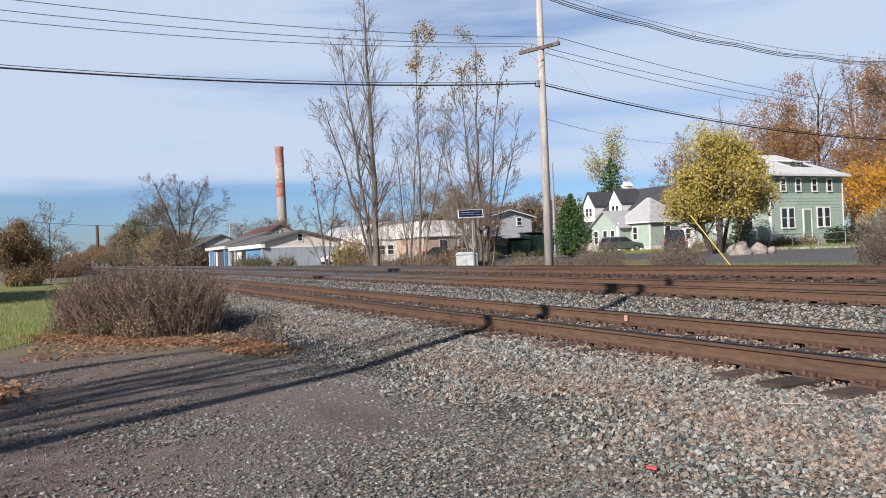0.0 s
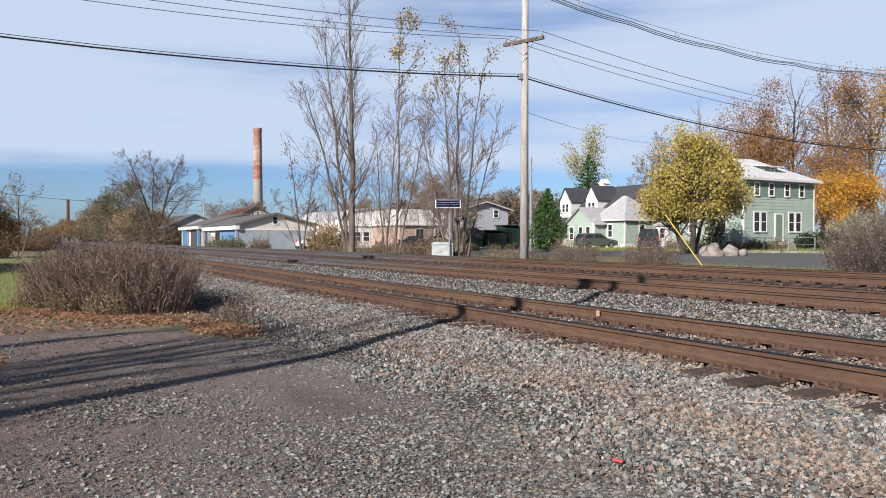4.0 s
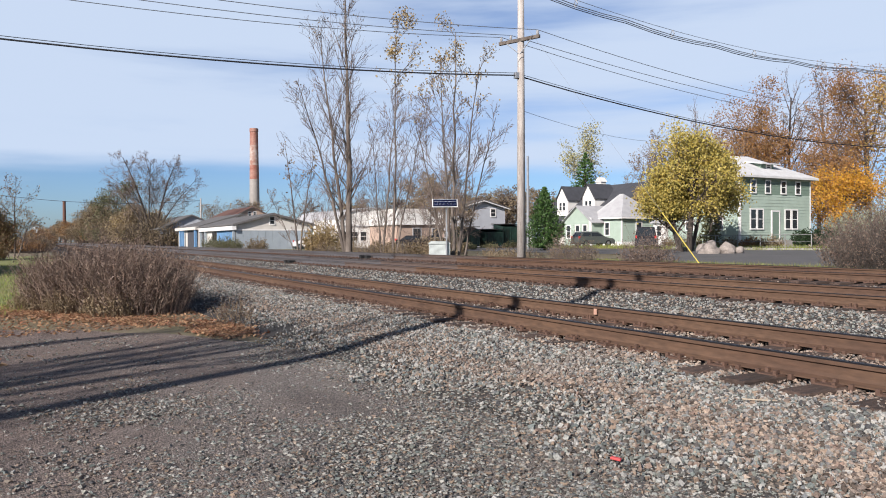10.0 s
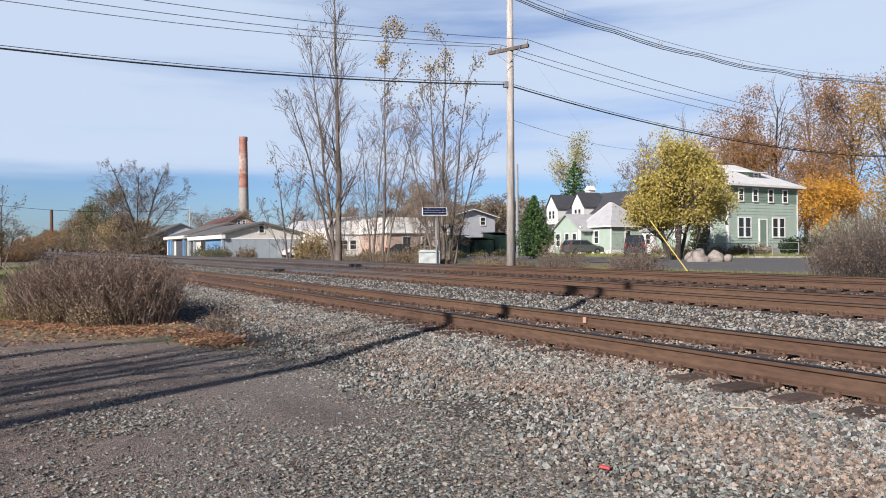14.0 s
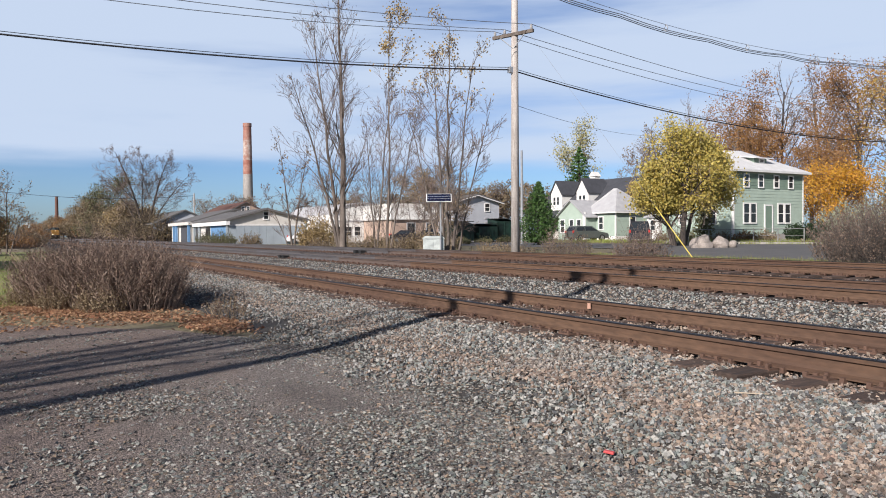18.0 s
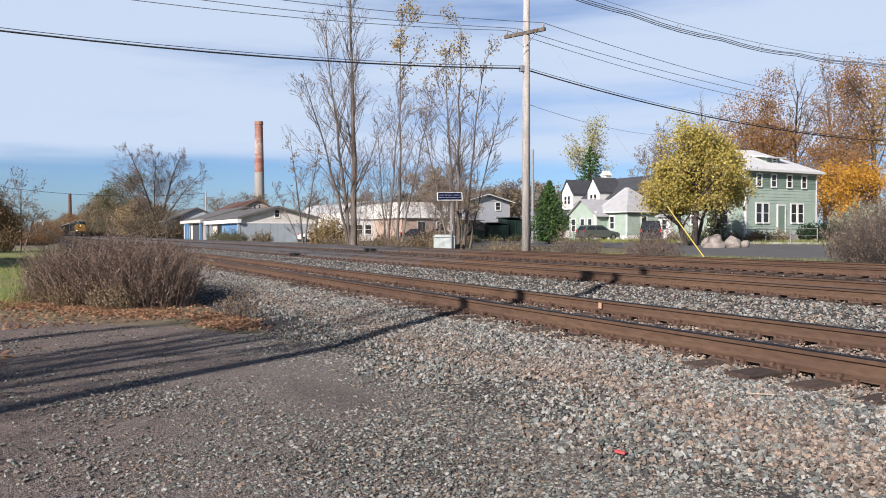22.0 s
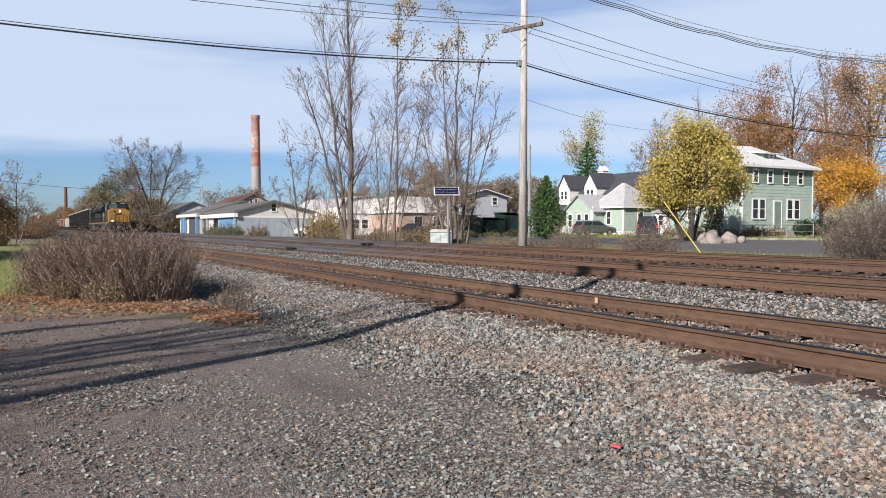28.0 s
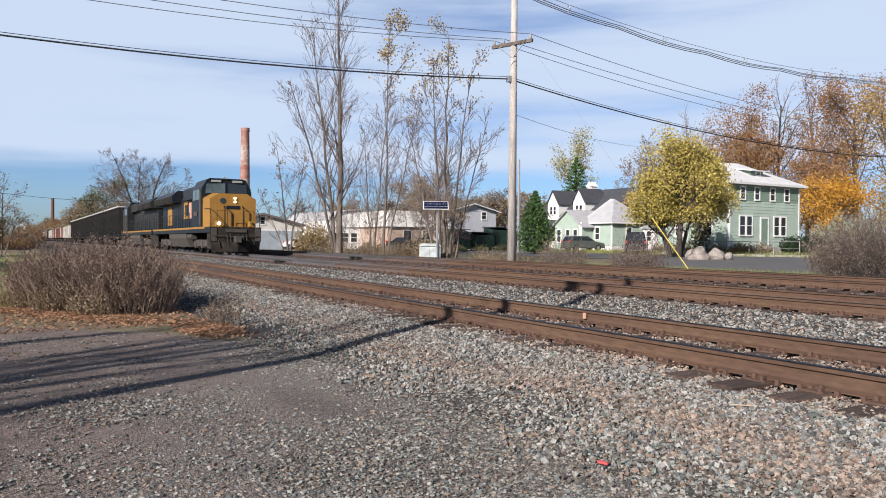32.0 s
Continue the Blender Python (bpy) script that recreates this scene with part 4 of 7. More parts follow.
def conifer(label, at, h, r, seed, mat="leaf_green", rows=26, dens=1.0, size=0.26):
    rng = random.Random(seed)
    t = thing("conifer", label, "evergreen tree", at)
    g, lg = Geo(), Geo()
    g.tube([(0, 0, -0.1), (0, 0, h * 0.55), (0, 0, h)], [h * 0.02, h * 0.012, 0.01], 6)
    for i in range(rows):
        f = i / (rows - 1)
        z = h * (0.04 + 0.95 * f)
        rr = r * (1 - f) ** 0.75 * (0.55 + 0.45 * min(1, f * 6)) * rng.uniform(0.85, 1.12)
        n = int((10 + 12 * (1 - f)) * dens)
        for k in range(n):
            a = 6.283 * k / n + rng.uniform(-0.3, 0.3)
            ln = rr * rng.uniform(0.7, 1.15)
            e = Vector((math.cos(a) * ln, math.sin(a) * ln, z + ln * 0.25))
            g.tube([(0, 0, z), e], [0.012, 0.004], 3, cap=False)
            for _ in range(int(9 * dens)):
                q = rng.uniform(0.35, 1.05)
                leaf(lg, Vector((0, 0, z)).lerp(e, q) + Vector((rng.gauss(0, 0.07), rng.gauss(0, 0.07), rng.gauss(0, 0.08))), size * rng.uniform(0.6, 1.2), rng)
    part("trunk", g, "bark_dark", t)
    part("foliage", lg, mat, t)
    return t


# ---- buildings ----
def window(parent, face, at, u, z, w, h, trim="trim", name="window", bars=1, shutters=""):
    """A framed window on a wall that faces -y or +x: at is the wall's plane, u its middle along the wall, z its sill."""
    g = Geo()
    t, d = 0.11, 0.05

    def bx(geo, u0, u1, z0, z1, d0, d1):
        if face == "-y":
            geo.box(u0, u1, at - d1, at - d0, z0, z1)
        else:
            geo.box(at + d0, at + d1, u0, u1, z0, z1)
    bx(g, u - w / 2 - t, u - w / 2, z - t, z + h + t, 0.0, d)
    bx(g, u + w / 2, u + w / 2 + t, z - t, z + h + t, 0.0, d)
    bx(g, u - w / 2, u + w / 2, z + h, z + h + t, 0.0, d)
    bx(g, u - w / 2 - 0.05, u + w / 2 + 0.05, z - t, z, 0.0, d + 0.05)
    for k in range(bars):
        zz = z + h * (k + 1) / (bars + 1)
        bx(g, u - w / 2, u + w / 2, zz - 0.025, zz + 0.025, 0.012, 0.04)
    wn = part(name, g, trim, parent)
    p = Geo()
    bx(p, u - w / 2, u + w / 2, z, z + h, 0.004, 0.018)
    part("pane", p, "glass", wn)
    for side in shutters:
        s = Geo()
        uu = u + (w / 2 + t + 0.02 if side == "r" else -w / 2 - t - 0.02 - 0.4)
        bx(s, uu, uu + 0.4, z - 0.05, z + h + 0.05, 0.003, 0.035)
        part("shutter", s, "trim", wn, "white shutter")
    return wn


def siding(parent, face, at, u0, u1, z0, z1, mat, step=0.2):
    """Lapped boards on a wall."""
    g = Geo()
    z = z0
    while z < z1 - 1e-6:
        top = min(z + step, z1)
        if face == "-y":
            g.prism([(at, z), (at - 0.03, z), (at - 0.006, top), (at, top)], "x", u0, u1)
        else:
            g.prism([(at, z), (at + 0.03, z), (at + 0.006, top), (at, top)], "y", u0, u1)
        z = top
    return part("siding", g, mat, parent)


def hip_roof(x0, x1, y0, y1, z, rise, ridge, over=0.5, thick=0.18):
    """A hipped roof; ridge is (xa, ya, xb, yb)."""
    g = Geo()
    a, b, c, d = (x0 - over, y0 - over), (x1 + over, y0 - over), (x1 + over, y1 + over), (x0 - over, y1 + over)
    xa, ya, xb, yb = ridge
    v = [(*a, z), (*b, z), (*c, z), (*d, z), (*a, z + thick), (*b, z + thick), (*c, z + thick), (*d, z + thick), (xa, ya, z + rise), (xb, yb, z + rise)]
    f = [(3, 2, 1, 0), (0, 1, 5, 4), (1, 2, 6, 5), (2, 3, 7, 6), (3, 0, 4, 7), (4, 5, 9, 8), (5, 6, 9), (6, 7, 8, 9), (7, 4, 8)]
    return g.faces(v, f)


def gable_roof(g, axis, a, b, u0, u1, z, rise, over=0.35, thick=0.14, peak=None):
    """A gabled roof along an axis from a to b over walls u0..u1."""
    um = (u0 + u1) / 2 if peak is None else peak
    sl = rise / max(1e-3, um - u0)
    sr = rise / max(1e-3, u1 - um)
    prof = [(u0 - over, z - over * sl), (u0 - over, z - over * sl + thick), (um, z + rise + thick), (u1 + over, z - over * sr + thick), (u1 + over, z - over * sr), (um, z + rise)]
    g.prism(prof, axis, a, b)
    return g


def green_house():
    h = thing("house", "two-storey pale green clapboard house with a white hipped roof", "house", (-41.9, 52.3, 0.35))
    # local: front face is x = 0, side face is y = 0
    g = Geo()
    g.box(-8.0, 0, 0, 9.5, -0.3, 6.08)
    part("wall", g, "mint", h)
    siding(h, "+x", 0.0, 0.14, 9.36, 0.3, 4.7, "mint", 0.28)
    # the eave's shade is put into this upper band's darker colour
    siding(h, "+x", 0.0, 0.14, 9.36, 4.7, 5.95, "mint_dark", 0.25)
    siding(h, "-y", 0.0, -7.9, -0.14, 0.3, 5.95, "mint")
    for x0, x1, y0, y1 in ((-0.002, 0.045, 0.0, 0.12), (-0.002, 0.045, 9.38, 9.5), (-0.12, 0.0, -0.045, -0.002)):
        g = Geo(); g.box(x0, x1, y0, y1, 0, 5.95)
        part("corner_board", g, "trim", h)
    part("roof", hip_roof(-8.0, 0, 0, 9.5, 6.08, 2.4, (-4.3, 3.6, -3.9, 6.0), 0.5), "roof_white", h, "pale sunlit shingle roof")
    # low dormer on the front slope
    d = Geo()
    d.prism([(-2.9, 6.6), (-1.15, 6.6), (-1.15, 7.5), (-2.9, 7.75)], "y", 4.2, 5.9)
    dm = part("dormer", d, "mint_dark", h)
    d = Geo()
    d.prism([(-3.3, 7.82), (-0.7, 7.44), (-0.7, 7.53), (-3.3, 7.93)], "y", 3.8, 6.3)
    part("dormer_roof", d, "roof_white", dm)
    window(h, "+x", -1.15, 5.2, 7.14, 0.5, 0.26)
    for y in (1.65, 3.55, 5.65, 7.65):
        window(h, "+x", 0.03, y, 4.85, 0.56, 1.0)
    for y in (1.65, 2.55, 6.25, 7.2):
        window(h, "+x", 0.03, y, 1.75, 0.66, 1.6)
    g = Geo()
    g.box(0.03, 0.08, 4.1, 5.0, 0.9, 3.2)
    dr = part("door", g, "mint_dark", h, "sage green front door")
    g = Geo()
    g.box(0.03, 0.11, 3.97, 4.1, 0.8, 3.32); g.box(0.03, 0.11, 5.0, 5.13, 0.8, 3.32); g.box(0.03, 0.11, 4.1, 5.0, 3.2, 3.32)
    part("door_frame", g, "trim", dr)
    for x in (-2.2, -5.4):
        window(h, "-y", -0.03, x, 4.6, 0.8, 1.2)
        window(h, "-y", -0.03, x, 1.7, 0.8, 1.5)
    g = Geo()
    g.box(0.05, 1.3, 3.7, 5.4, -0.3, 0.75); g.box(1.3, 1.65, 3.7, 5.4, -0.3, 0.4)
    part("steps", g, "concrete", h)


def bungalow():
    h = thing("house", "single-storey mint green bungalow with a pale pyramid roof", "house", (-60.75, 56.6, 0.35))
    g = Geo()
    g.box(-4.6, 0, 0, 5.5, -0.3, 3.15)
    part("wall", g, "mint", h)
    siding(h, "+x", 0.0, 0.12, 5.4, 0.6, 3.1, "mint")
    siding(h, "-y", 0.0, -4.5, -0.12, 0.6, 3.1, "mint")
    g = Geo(); g.box(-4.65, 0.05, -0.05, 5.5, -0.3, 0.58)
    part("foundation", g, "white", h, "white painted foundation")
    for x0, x1, y0, y1 in ((-0.1, 0.045, -0.045, -0.002), (0.002, 0.045, 0.0, 0.1)):
        g = Geo(); g.box(x0, x1, y0, y1, 0.58, 3.12)
        part("corner_board", g, "trim", h)
    part("roof", hip_roof(-4.6, 0, 0, 5.5, 3.15, 2.9, (-2.9, 2.4, -2.6, 2.7), 0.4, 0.16), "roof_pale", h, "pale grey pyramid roof")
    g = Geo()
    g.box(-5.0, 0.42, -0.43, -0.4, 3.12, 3.27)
    g.box(0.4, 0.43, -0.4, 5.9, 3.12, 3.27)
    part("fascia", g, "trim", h)
    window(h, "-y", -0.03, -2.3, 1.35, 0.62, 1.35)
    window(h, "+x", 0.03, 2.5, 1.2, 0.75, 1.5)
    # gabled wing that stands forward
    g = Geo()
    g.prism([(-7.95, -0.3), (-3.1, -0.3), (-3.1, 2.95), (-5.5, 4.65), (-7.95, 2.95)], "y", -1.6, 4.0)
    wg = part("wing", g, "mint", h, "gabled mint green wing")
    siding(wg, "-y", -1.6, -7.85, -3.6, 0.3, 2.9, "mint")
    g = Geo(); gable_roof(g, "y", -1.95, 3.6, -7.95, -3.1, 2.95, 1.7, 0.4, 0.12)
    part("wing_roof", g, "roof_pale", wg)
    g = Geo(); g.box(-3.55, -3.1, -1.66, -1.6, 0.0, 3.3)
    part("corner_panel", g, "trim", wg, "broad white corner panel")
    for x in (-7.1, -5.5, -4.2):
        window(h, "-y", -1.63, x, 1.05, 0.62, 1.4)


def white_gables_house():
    h = thing("house", "white house with dark roof and two pointed dormers", "house", (-76.0, 68.0, 0.4))
    g = Geo(); g.box(-14, 4, 0, 9, -0.4, 5.0)
    part("wall", g, "off_white", h)
    g = Geo(); gable_roof(g, "x", -14.4, 4.4, 0, 9, 5.0, 3.4, 0.5)
    part("roof", g, "roof_dark", h, "dark shingle roof")
    g = Geo(); g.prism([(-2.8, 2.75), (-0.02, 4.15), (-0.02, 4.3), (-2.9, 2.9)], "x", -14.2, 4.3)
    part("porch_roof", g, "roof_dark", h, "dark porch roof along the front")
    for x in (-13.6, -9.2, -4.8, -0.4, 4.0):
        g = Geo(); g.box(x - 0.1, x + 0.1, -2.65, -2.45, -0.4, 2.8)
        part("porch_post", g, "trim", h)
    for x in (-8.6, -2.9):
        g = Geo()
        g.prism([(x - 1.25, 4.2), (x + 1.25, 4.2), (x + 1.25, 6.6), (x, 8.4), (x - 1.25, 6.6)], "y", -0.6, 3.4)
        d = part("dormer", g, "white", h, "white gabled dormer")
        g = Geo(); gable_roof(g, "y", -0.85, 3.4, x - 1.25, x + 1.25, 6.6, 1.8, 0.2, 0.12)
        part("dormer_roof", g, "roof_dark", d)
        for u in (-0.4, 0.4):
            window(h, "-y", -0.62, x + u, 5.0, 0.5, 1.1)
    g = Geo(); g.box(-6.6, -5.6, 4, 5, 8.0, 9.1); g.prism([(-6.75, 9.1), (-5.45, 9.1), (-6.1, 9.8)], "y", 3.85, 5.15)
    part("cupola", g, "white", h, "small white roof cupola")
    for x in (-11, -6, 0.5):
        window(h, "-y", -0.02, x, 1.2, 1.0, 1.5)


def gable_front(name, label, at, depth, y1, eave, rise, wall, roof, cat="house", wins=(), lower=None, low_z=0.0, peak=None):
    """A building whose gable faces +x; local x runs back from 0 to -depth, y from 0 to y1."""
    h = thing(name, label, cat, at)
    pk = y1 / 2 if peak is None else peak
    g = Geo(); g.prism([(0, -0.4), (y1, -0.4), (y1, eave), (pk, eave + rise), (0, eave)], "x", -depth, 0)
    part("wall", g, wall, h)
    g = Geo(); gable_roof(g, "x", -depth - 0.4, 0.45, 0, y1, eave, rise, 0.45, 0.16, peak)
    part("roof", g, roof, h)
    g = Geo()
    s0, s1 = rise / pk, rise / (y1 - pk)
    for (ya, za, yb, zb) in ((-0.45, eave - 0.45 * s0, pk, eave + rise), (pk, eave + rise, y1 + 0.45, eave - 0.45 * s1)):
        g.prism([(ya, za - 0.08), (yb, zb - 0.08), (yb, zb + 0.02), (ya, za + 0.02)], "x", 0.45, 0.5)
    part("bargeboard", g, "trim" if cat == "house" else "roof_brown", h)
    if lower:
        g = Geo()
        y = 0.0
        while y < y1 - 0.01:
            g.box(0.0, 0.05, y, min(y1, y + 0.88), -0.4, low_z)
            y += 0.9
        part("cladding", g, lower, h, "ribbed blue-grey metal cladding")
        g = Geo(); g.box(0.0, 0.08, -0.02, y1 + 0.02, low_z, low_z + 0.14)
        part("band", g, "trim", h)
    for u, z, w, hh in wins:
        window(h, "+x", 0.0, u, z, w, hh)
    return h


def industrial():
    # white two-storey house with its gable to the street
    h = gable_front("house", "white two-storey house with a shallow gable roof", (-74.5, 43.9, 0.3), 9, 6.6, 4.75, 0.85, "grey_siding", "roof_brown",
                    wins=((1.6, 3.75, 0.62, 0.85), (4.85, 3.75, 0.62, 0.85)))
    for z in (2.75, 2.2):
        g = Geo(); g.box(0.0, 0.12, 4.5, 4.85, z, z + 0.22)
        part("vent", g, "roof_grey", h)
    # long hall with its gable to the street and a blue stretch along the side
    h = gable_front("workshop", "long white and blue-grey workshop with a low gable", (-88.7, 21.35, 0.1), 19.6, 9.4, 3.15, 1.25, "off_white", "roof_brown", "workshop",
                    wins=((4.45, 3.2, 0.55, 0.85),), lower="blue_grey", low_z=2.4, peak=4.5)
    g = Geo(); g.box(-9.8, -0.35, -0.06, 0.0, -0.3, 2.45)
    part("side_wall", g, "blue", h, "faded blue side wall")
    g = Geo(); g.box(-19.6, 0.45, -0.5, -0.02, 2.46, 2.94)
    part("fascia", g, "trim", h, "broad white fascia along the side")
    for x in (-19.3, -16.2, -0.12):
        g = Geo(); g.box(x - 0.14, x + 0.14, -0.36, -0.1, -0.3, 2.46)
        part("post", g, "blue_grey", h, "pale blue-grey post")
    # flat dark sheet paints the shade inside the open bay
    g = Geo(); g.box(-19.0, -16.6, -0.1, -0.062, -0.1, 2.4)
    part("bay_door", g, "roof_dark", h, "dark sheet standing in for an open bay's shade")
    g = Geo(); g.box(-12.6, -10.2, -0.1, -0.062, 1.0, 2.35)
    part("side_window", g, "glass", h, "long dark window")
    h = gable_front("workshop", "white workshop with a long low gable and open bay", (-111.4, 21.4, 0.1), 16.5, 12.4, 3.2, 1.9, "off_white", "roof_brown", "workshop", wins=())
    g = Geo(); g.box(-16.4, 0.5, -0.6, -0.02, 2.8, 3.25)
    part("fascia", g, "off_white", h, "white fascia")
    for x in (-12.6, -10.4, -0.4):
        g = Geo(); g.box(x - 0.3, x + 0.3, -0.5, -0.2, -0.3, 2.8)
        part("post", g, "blue", h, "pale blue pillar")
    # the open bay's dark inside is a dark-coloured sheet on the wall
    g = Geo(); g.box(-8.2, -1.0, -0.06, -0.01, -0.2, 2.7)
    part("bay_door", g, "roof_dark", h, "dark sheet standing in for an open bay's shade")
    gable_front("workshop", "weathered pale workshop end with a shallow gable", (-135, 19.6, 0.1), 18, 10.5, 3.4, 2.3, "grey_siding", "roof_brown", "workshop", wins=((4, 1.0, 1.0, 1.0),))
    gable_front("factory_hall", "old factory hall under a rusty red roof", (-149, 33.2, 0.1), 22, 12, 5.0, 2.95, "tan", "roof_red", "factory", wins=((5.5, 6.2, 0.5, 0.8), (6.5, 6.2, 0.5, 0.8)))
    # pale buildings across the street
    g = Geo()
    h = thing("warehouse", "white warehouse with a low curved roof", "warehouse", (-86, 33.5, 0.2))
    prof = [(0, -0.4), (8.6, -0.4), (8.6, 4.3)] + [(8.6 - 8.6 * k / 8, 4.3 + 0.75 * math.sin(math.pi * k / 8)) for k in range(1, 8)] + [(0, 3.6)]
    g.prism(prof, "x", -18, 0)
    part("wall", g, "white", h)
    g = Geo()
    g.prism([(u, w + 0.02) for u, w in prof[2:]] + [(u, w + 0.16) for u, w in reversed(prof[2:])], "x", -18.2, 0.25)
    part("roof", g, "roof_pale", h)
    window(h, "+x", 0.0, 2.0, 1.0, 0.8, 1.1)
    window(h, "+x", 0.0, 3.2, 1.0, 0.8, 1.1)
    window(h, "+x", 0.0, 7.2, 3.1, 0.6, 0.7)
    g = Geo(); g.box(0.0, 0.05, 4.6, 5.5, -0.1, 2.0)
    part("door", g, "loco_yellow", h, "yellow panelled door")
    window(h, "+x", 0.0, 0.8, 1.0, 0.8, 1.1)
    g = Geo(); g.box(0.0, 0.1, 0, 8.6, 2.75, 2.9)
    part("band", g, "roof_grey", h)
    h = thing("shop_building", "flat-roofed tan brick shop with a white parapet", "shop", (-78, 37.6, 0.2))
    g = Geo(); g.box(-10, 0, 0, 8.4, -0.4, 3.0)
    part("wall", g, "tan", h)
    g = Geo(); g.box(-10.1, 0.12, -0.12, 8.5, 3.0, 4.2); g.box(-10.1, 0.35, -0.3, 8.7, 2.85, 3.0)
    part("parapet", g, "white", h, "white parapet band")
    for y in (2.6, 5.2, 7.2):
        window(h, "+x", 0.0, y, 0.3, 1.0, 2.1, trim="roof_pale")
    g = Geo(); g.box(-9, -3, 1.5, 7.5, 4.2, 4.9)
    part("roof_block", g, "off_white", h)
    gable_front("shed", "small pale green gabled shed behind the trees", (-96, 33.0, 0.2), 8, 4.5, 3.0, 1.9, "mint", "roof_pale", "shed")


def chimney_stack():
    t = thing("factory_chimney", "tall factory chimney with faded red and white bands", "chimney", (-260, 69.3, 0.3))
    cuts = [(0, 22.6, "brick_grey"), (22.6, 27.6, "brick_red"), (27.6, 31.0, "brick_white"), (31.0, 34.6, "brick_white"), (34.6, 39.4, "brick_red"), (39.4, 40.6, "brick_red")]
    for a, b, m in cuts:
        g = Geo()
        ra, rb = 1.95 - 0.014 * a, 1.95 - 0.014 * b
        if b > 40:
            ra += 0.12; rb += 0.12
        g.tube([(0, 0, a), (0, 0, b)], [ra, rb], 24)
        part("band", g, m, t, smooth=False)
    t = thing("factory_chimney", "distant slim dark brick chimney", "chimney", (-675, 24, 0.3))
    g = Geo(); g.tube([(0, 0, 0), (0, 0, 33), (0, 0, 34)], [1.5, 1.15, 1.3], 16)
    part("shaft", g, "roof_red", t)


def boulders():
    for (x, y, r, sx, seed) in ((-32.0, 37.1, 0.64, 1.05, 1), (-31.3, 37.9, 0.55, 0.85, 2), (-30.9, 38.5, 0.36, 0.8, 3)):
        bm = bmesh.new()
        bmesh.ops.create_icosphere(bm, subdivisions=3, radius=r)
        for v in bm.verts:
            v.co *= 1 + 0.45 * noise.noise(v.co * 1.6 + Vector((seed * 7, 0, 0))) + 0.08 * noise.noise(v.co * 5 + Vector((seed, 0, 0)))
            v.co.x *= sx; v.co.y *= sx
            v.co.z = max(v.co.z * 0.85, -r * 0.5)
        me = bpy.data.meshes.new("boulder"); bm.to_mesh(me); bm.free()
        me.materials.append(M["boulder"])
        ob = tagged(new("boulder", me), "rounded granite boulder at the edge of the street", "boulder", "boulders by the street")
        ob.matrix_basis = pose(x, y, land(x, y) + r * 0.5, 0, 0, seed * 50)


green_house()
bungalow()
white_gables_house()
industrial()
chimney_stack()
boulders()


# ---- pole line ----
def sag(a, b, drop, n=24):
    a, b = Vector(a), Vector(b)
    return [a.lerp(b, i / n) - Vector((0, 0, drop * 4 * (i / n) * (1 - i / n))) for i in range(n + 1)]


POLE = (-26.05, 18.5)
NEXT_L = (-25.3, -26.0)
NEXT_R = (-26.5, 55.4)


ARM_TURN = radians(22)


def utility_pole(at, label, top=14.2, base_r=0.195, arm_z=9.72):
    x, y = at
    t = thing("utility_pole", label, "utility pole", (x, y, land(x, y)))
    g = Geo(); g.tube([(0, 0, -0.3), (0.02, 0, top * 0.5), (0.05, 0, top)], [base_r, base_r * 0.82, base_r * 0.66], 14)
    part("shaft", g, "pole_wood", t, smooth=True)
    g = Geo(); g.box(-1.02, 1.02, -0.17, -0.05, arm_z, arm_z + 0.14)
    arm = part("crossarm", g, "bark", t, "dark weathered crossarm")
    arm.rotation_euler = (0, 0, ARM_TURN)
    for sx in (-1, 1):
        g = Geo(); g.tube([(sx * 0.62, -0.15, arm_z + 0.01), (0.05, -0.15, arm_z - 0.55)], 0.02, 5)
        part("brace", g, "galv", t).rotation_euler = (0, 0, ARM_TURN)
    for ix in (-0.92, -0.42, 0.92):
        g = Geo(); g.tube([(ix, -0.11, arm_z + q) for q in (0.13, 0.2, 0.28, 0.34)], [0.03, 0.06, 0.06, 0.03], 8)
        part("insulator", g, "roof_grey", arm)
    g = Geo(); g.box(-0.1, 0.1, -0.3, -0.12, 8.15, 8.4)
    part("bracket", g, "galv", t)
    return t


def cable(label, pts, r, mat="wire", group=""):
    g = Geo(); g.tube(pts, r, 5)
    solid("overhead_cable", g, mat, label, "overhead cable", group)


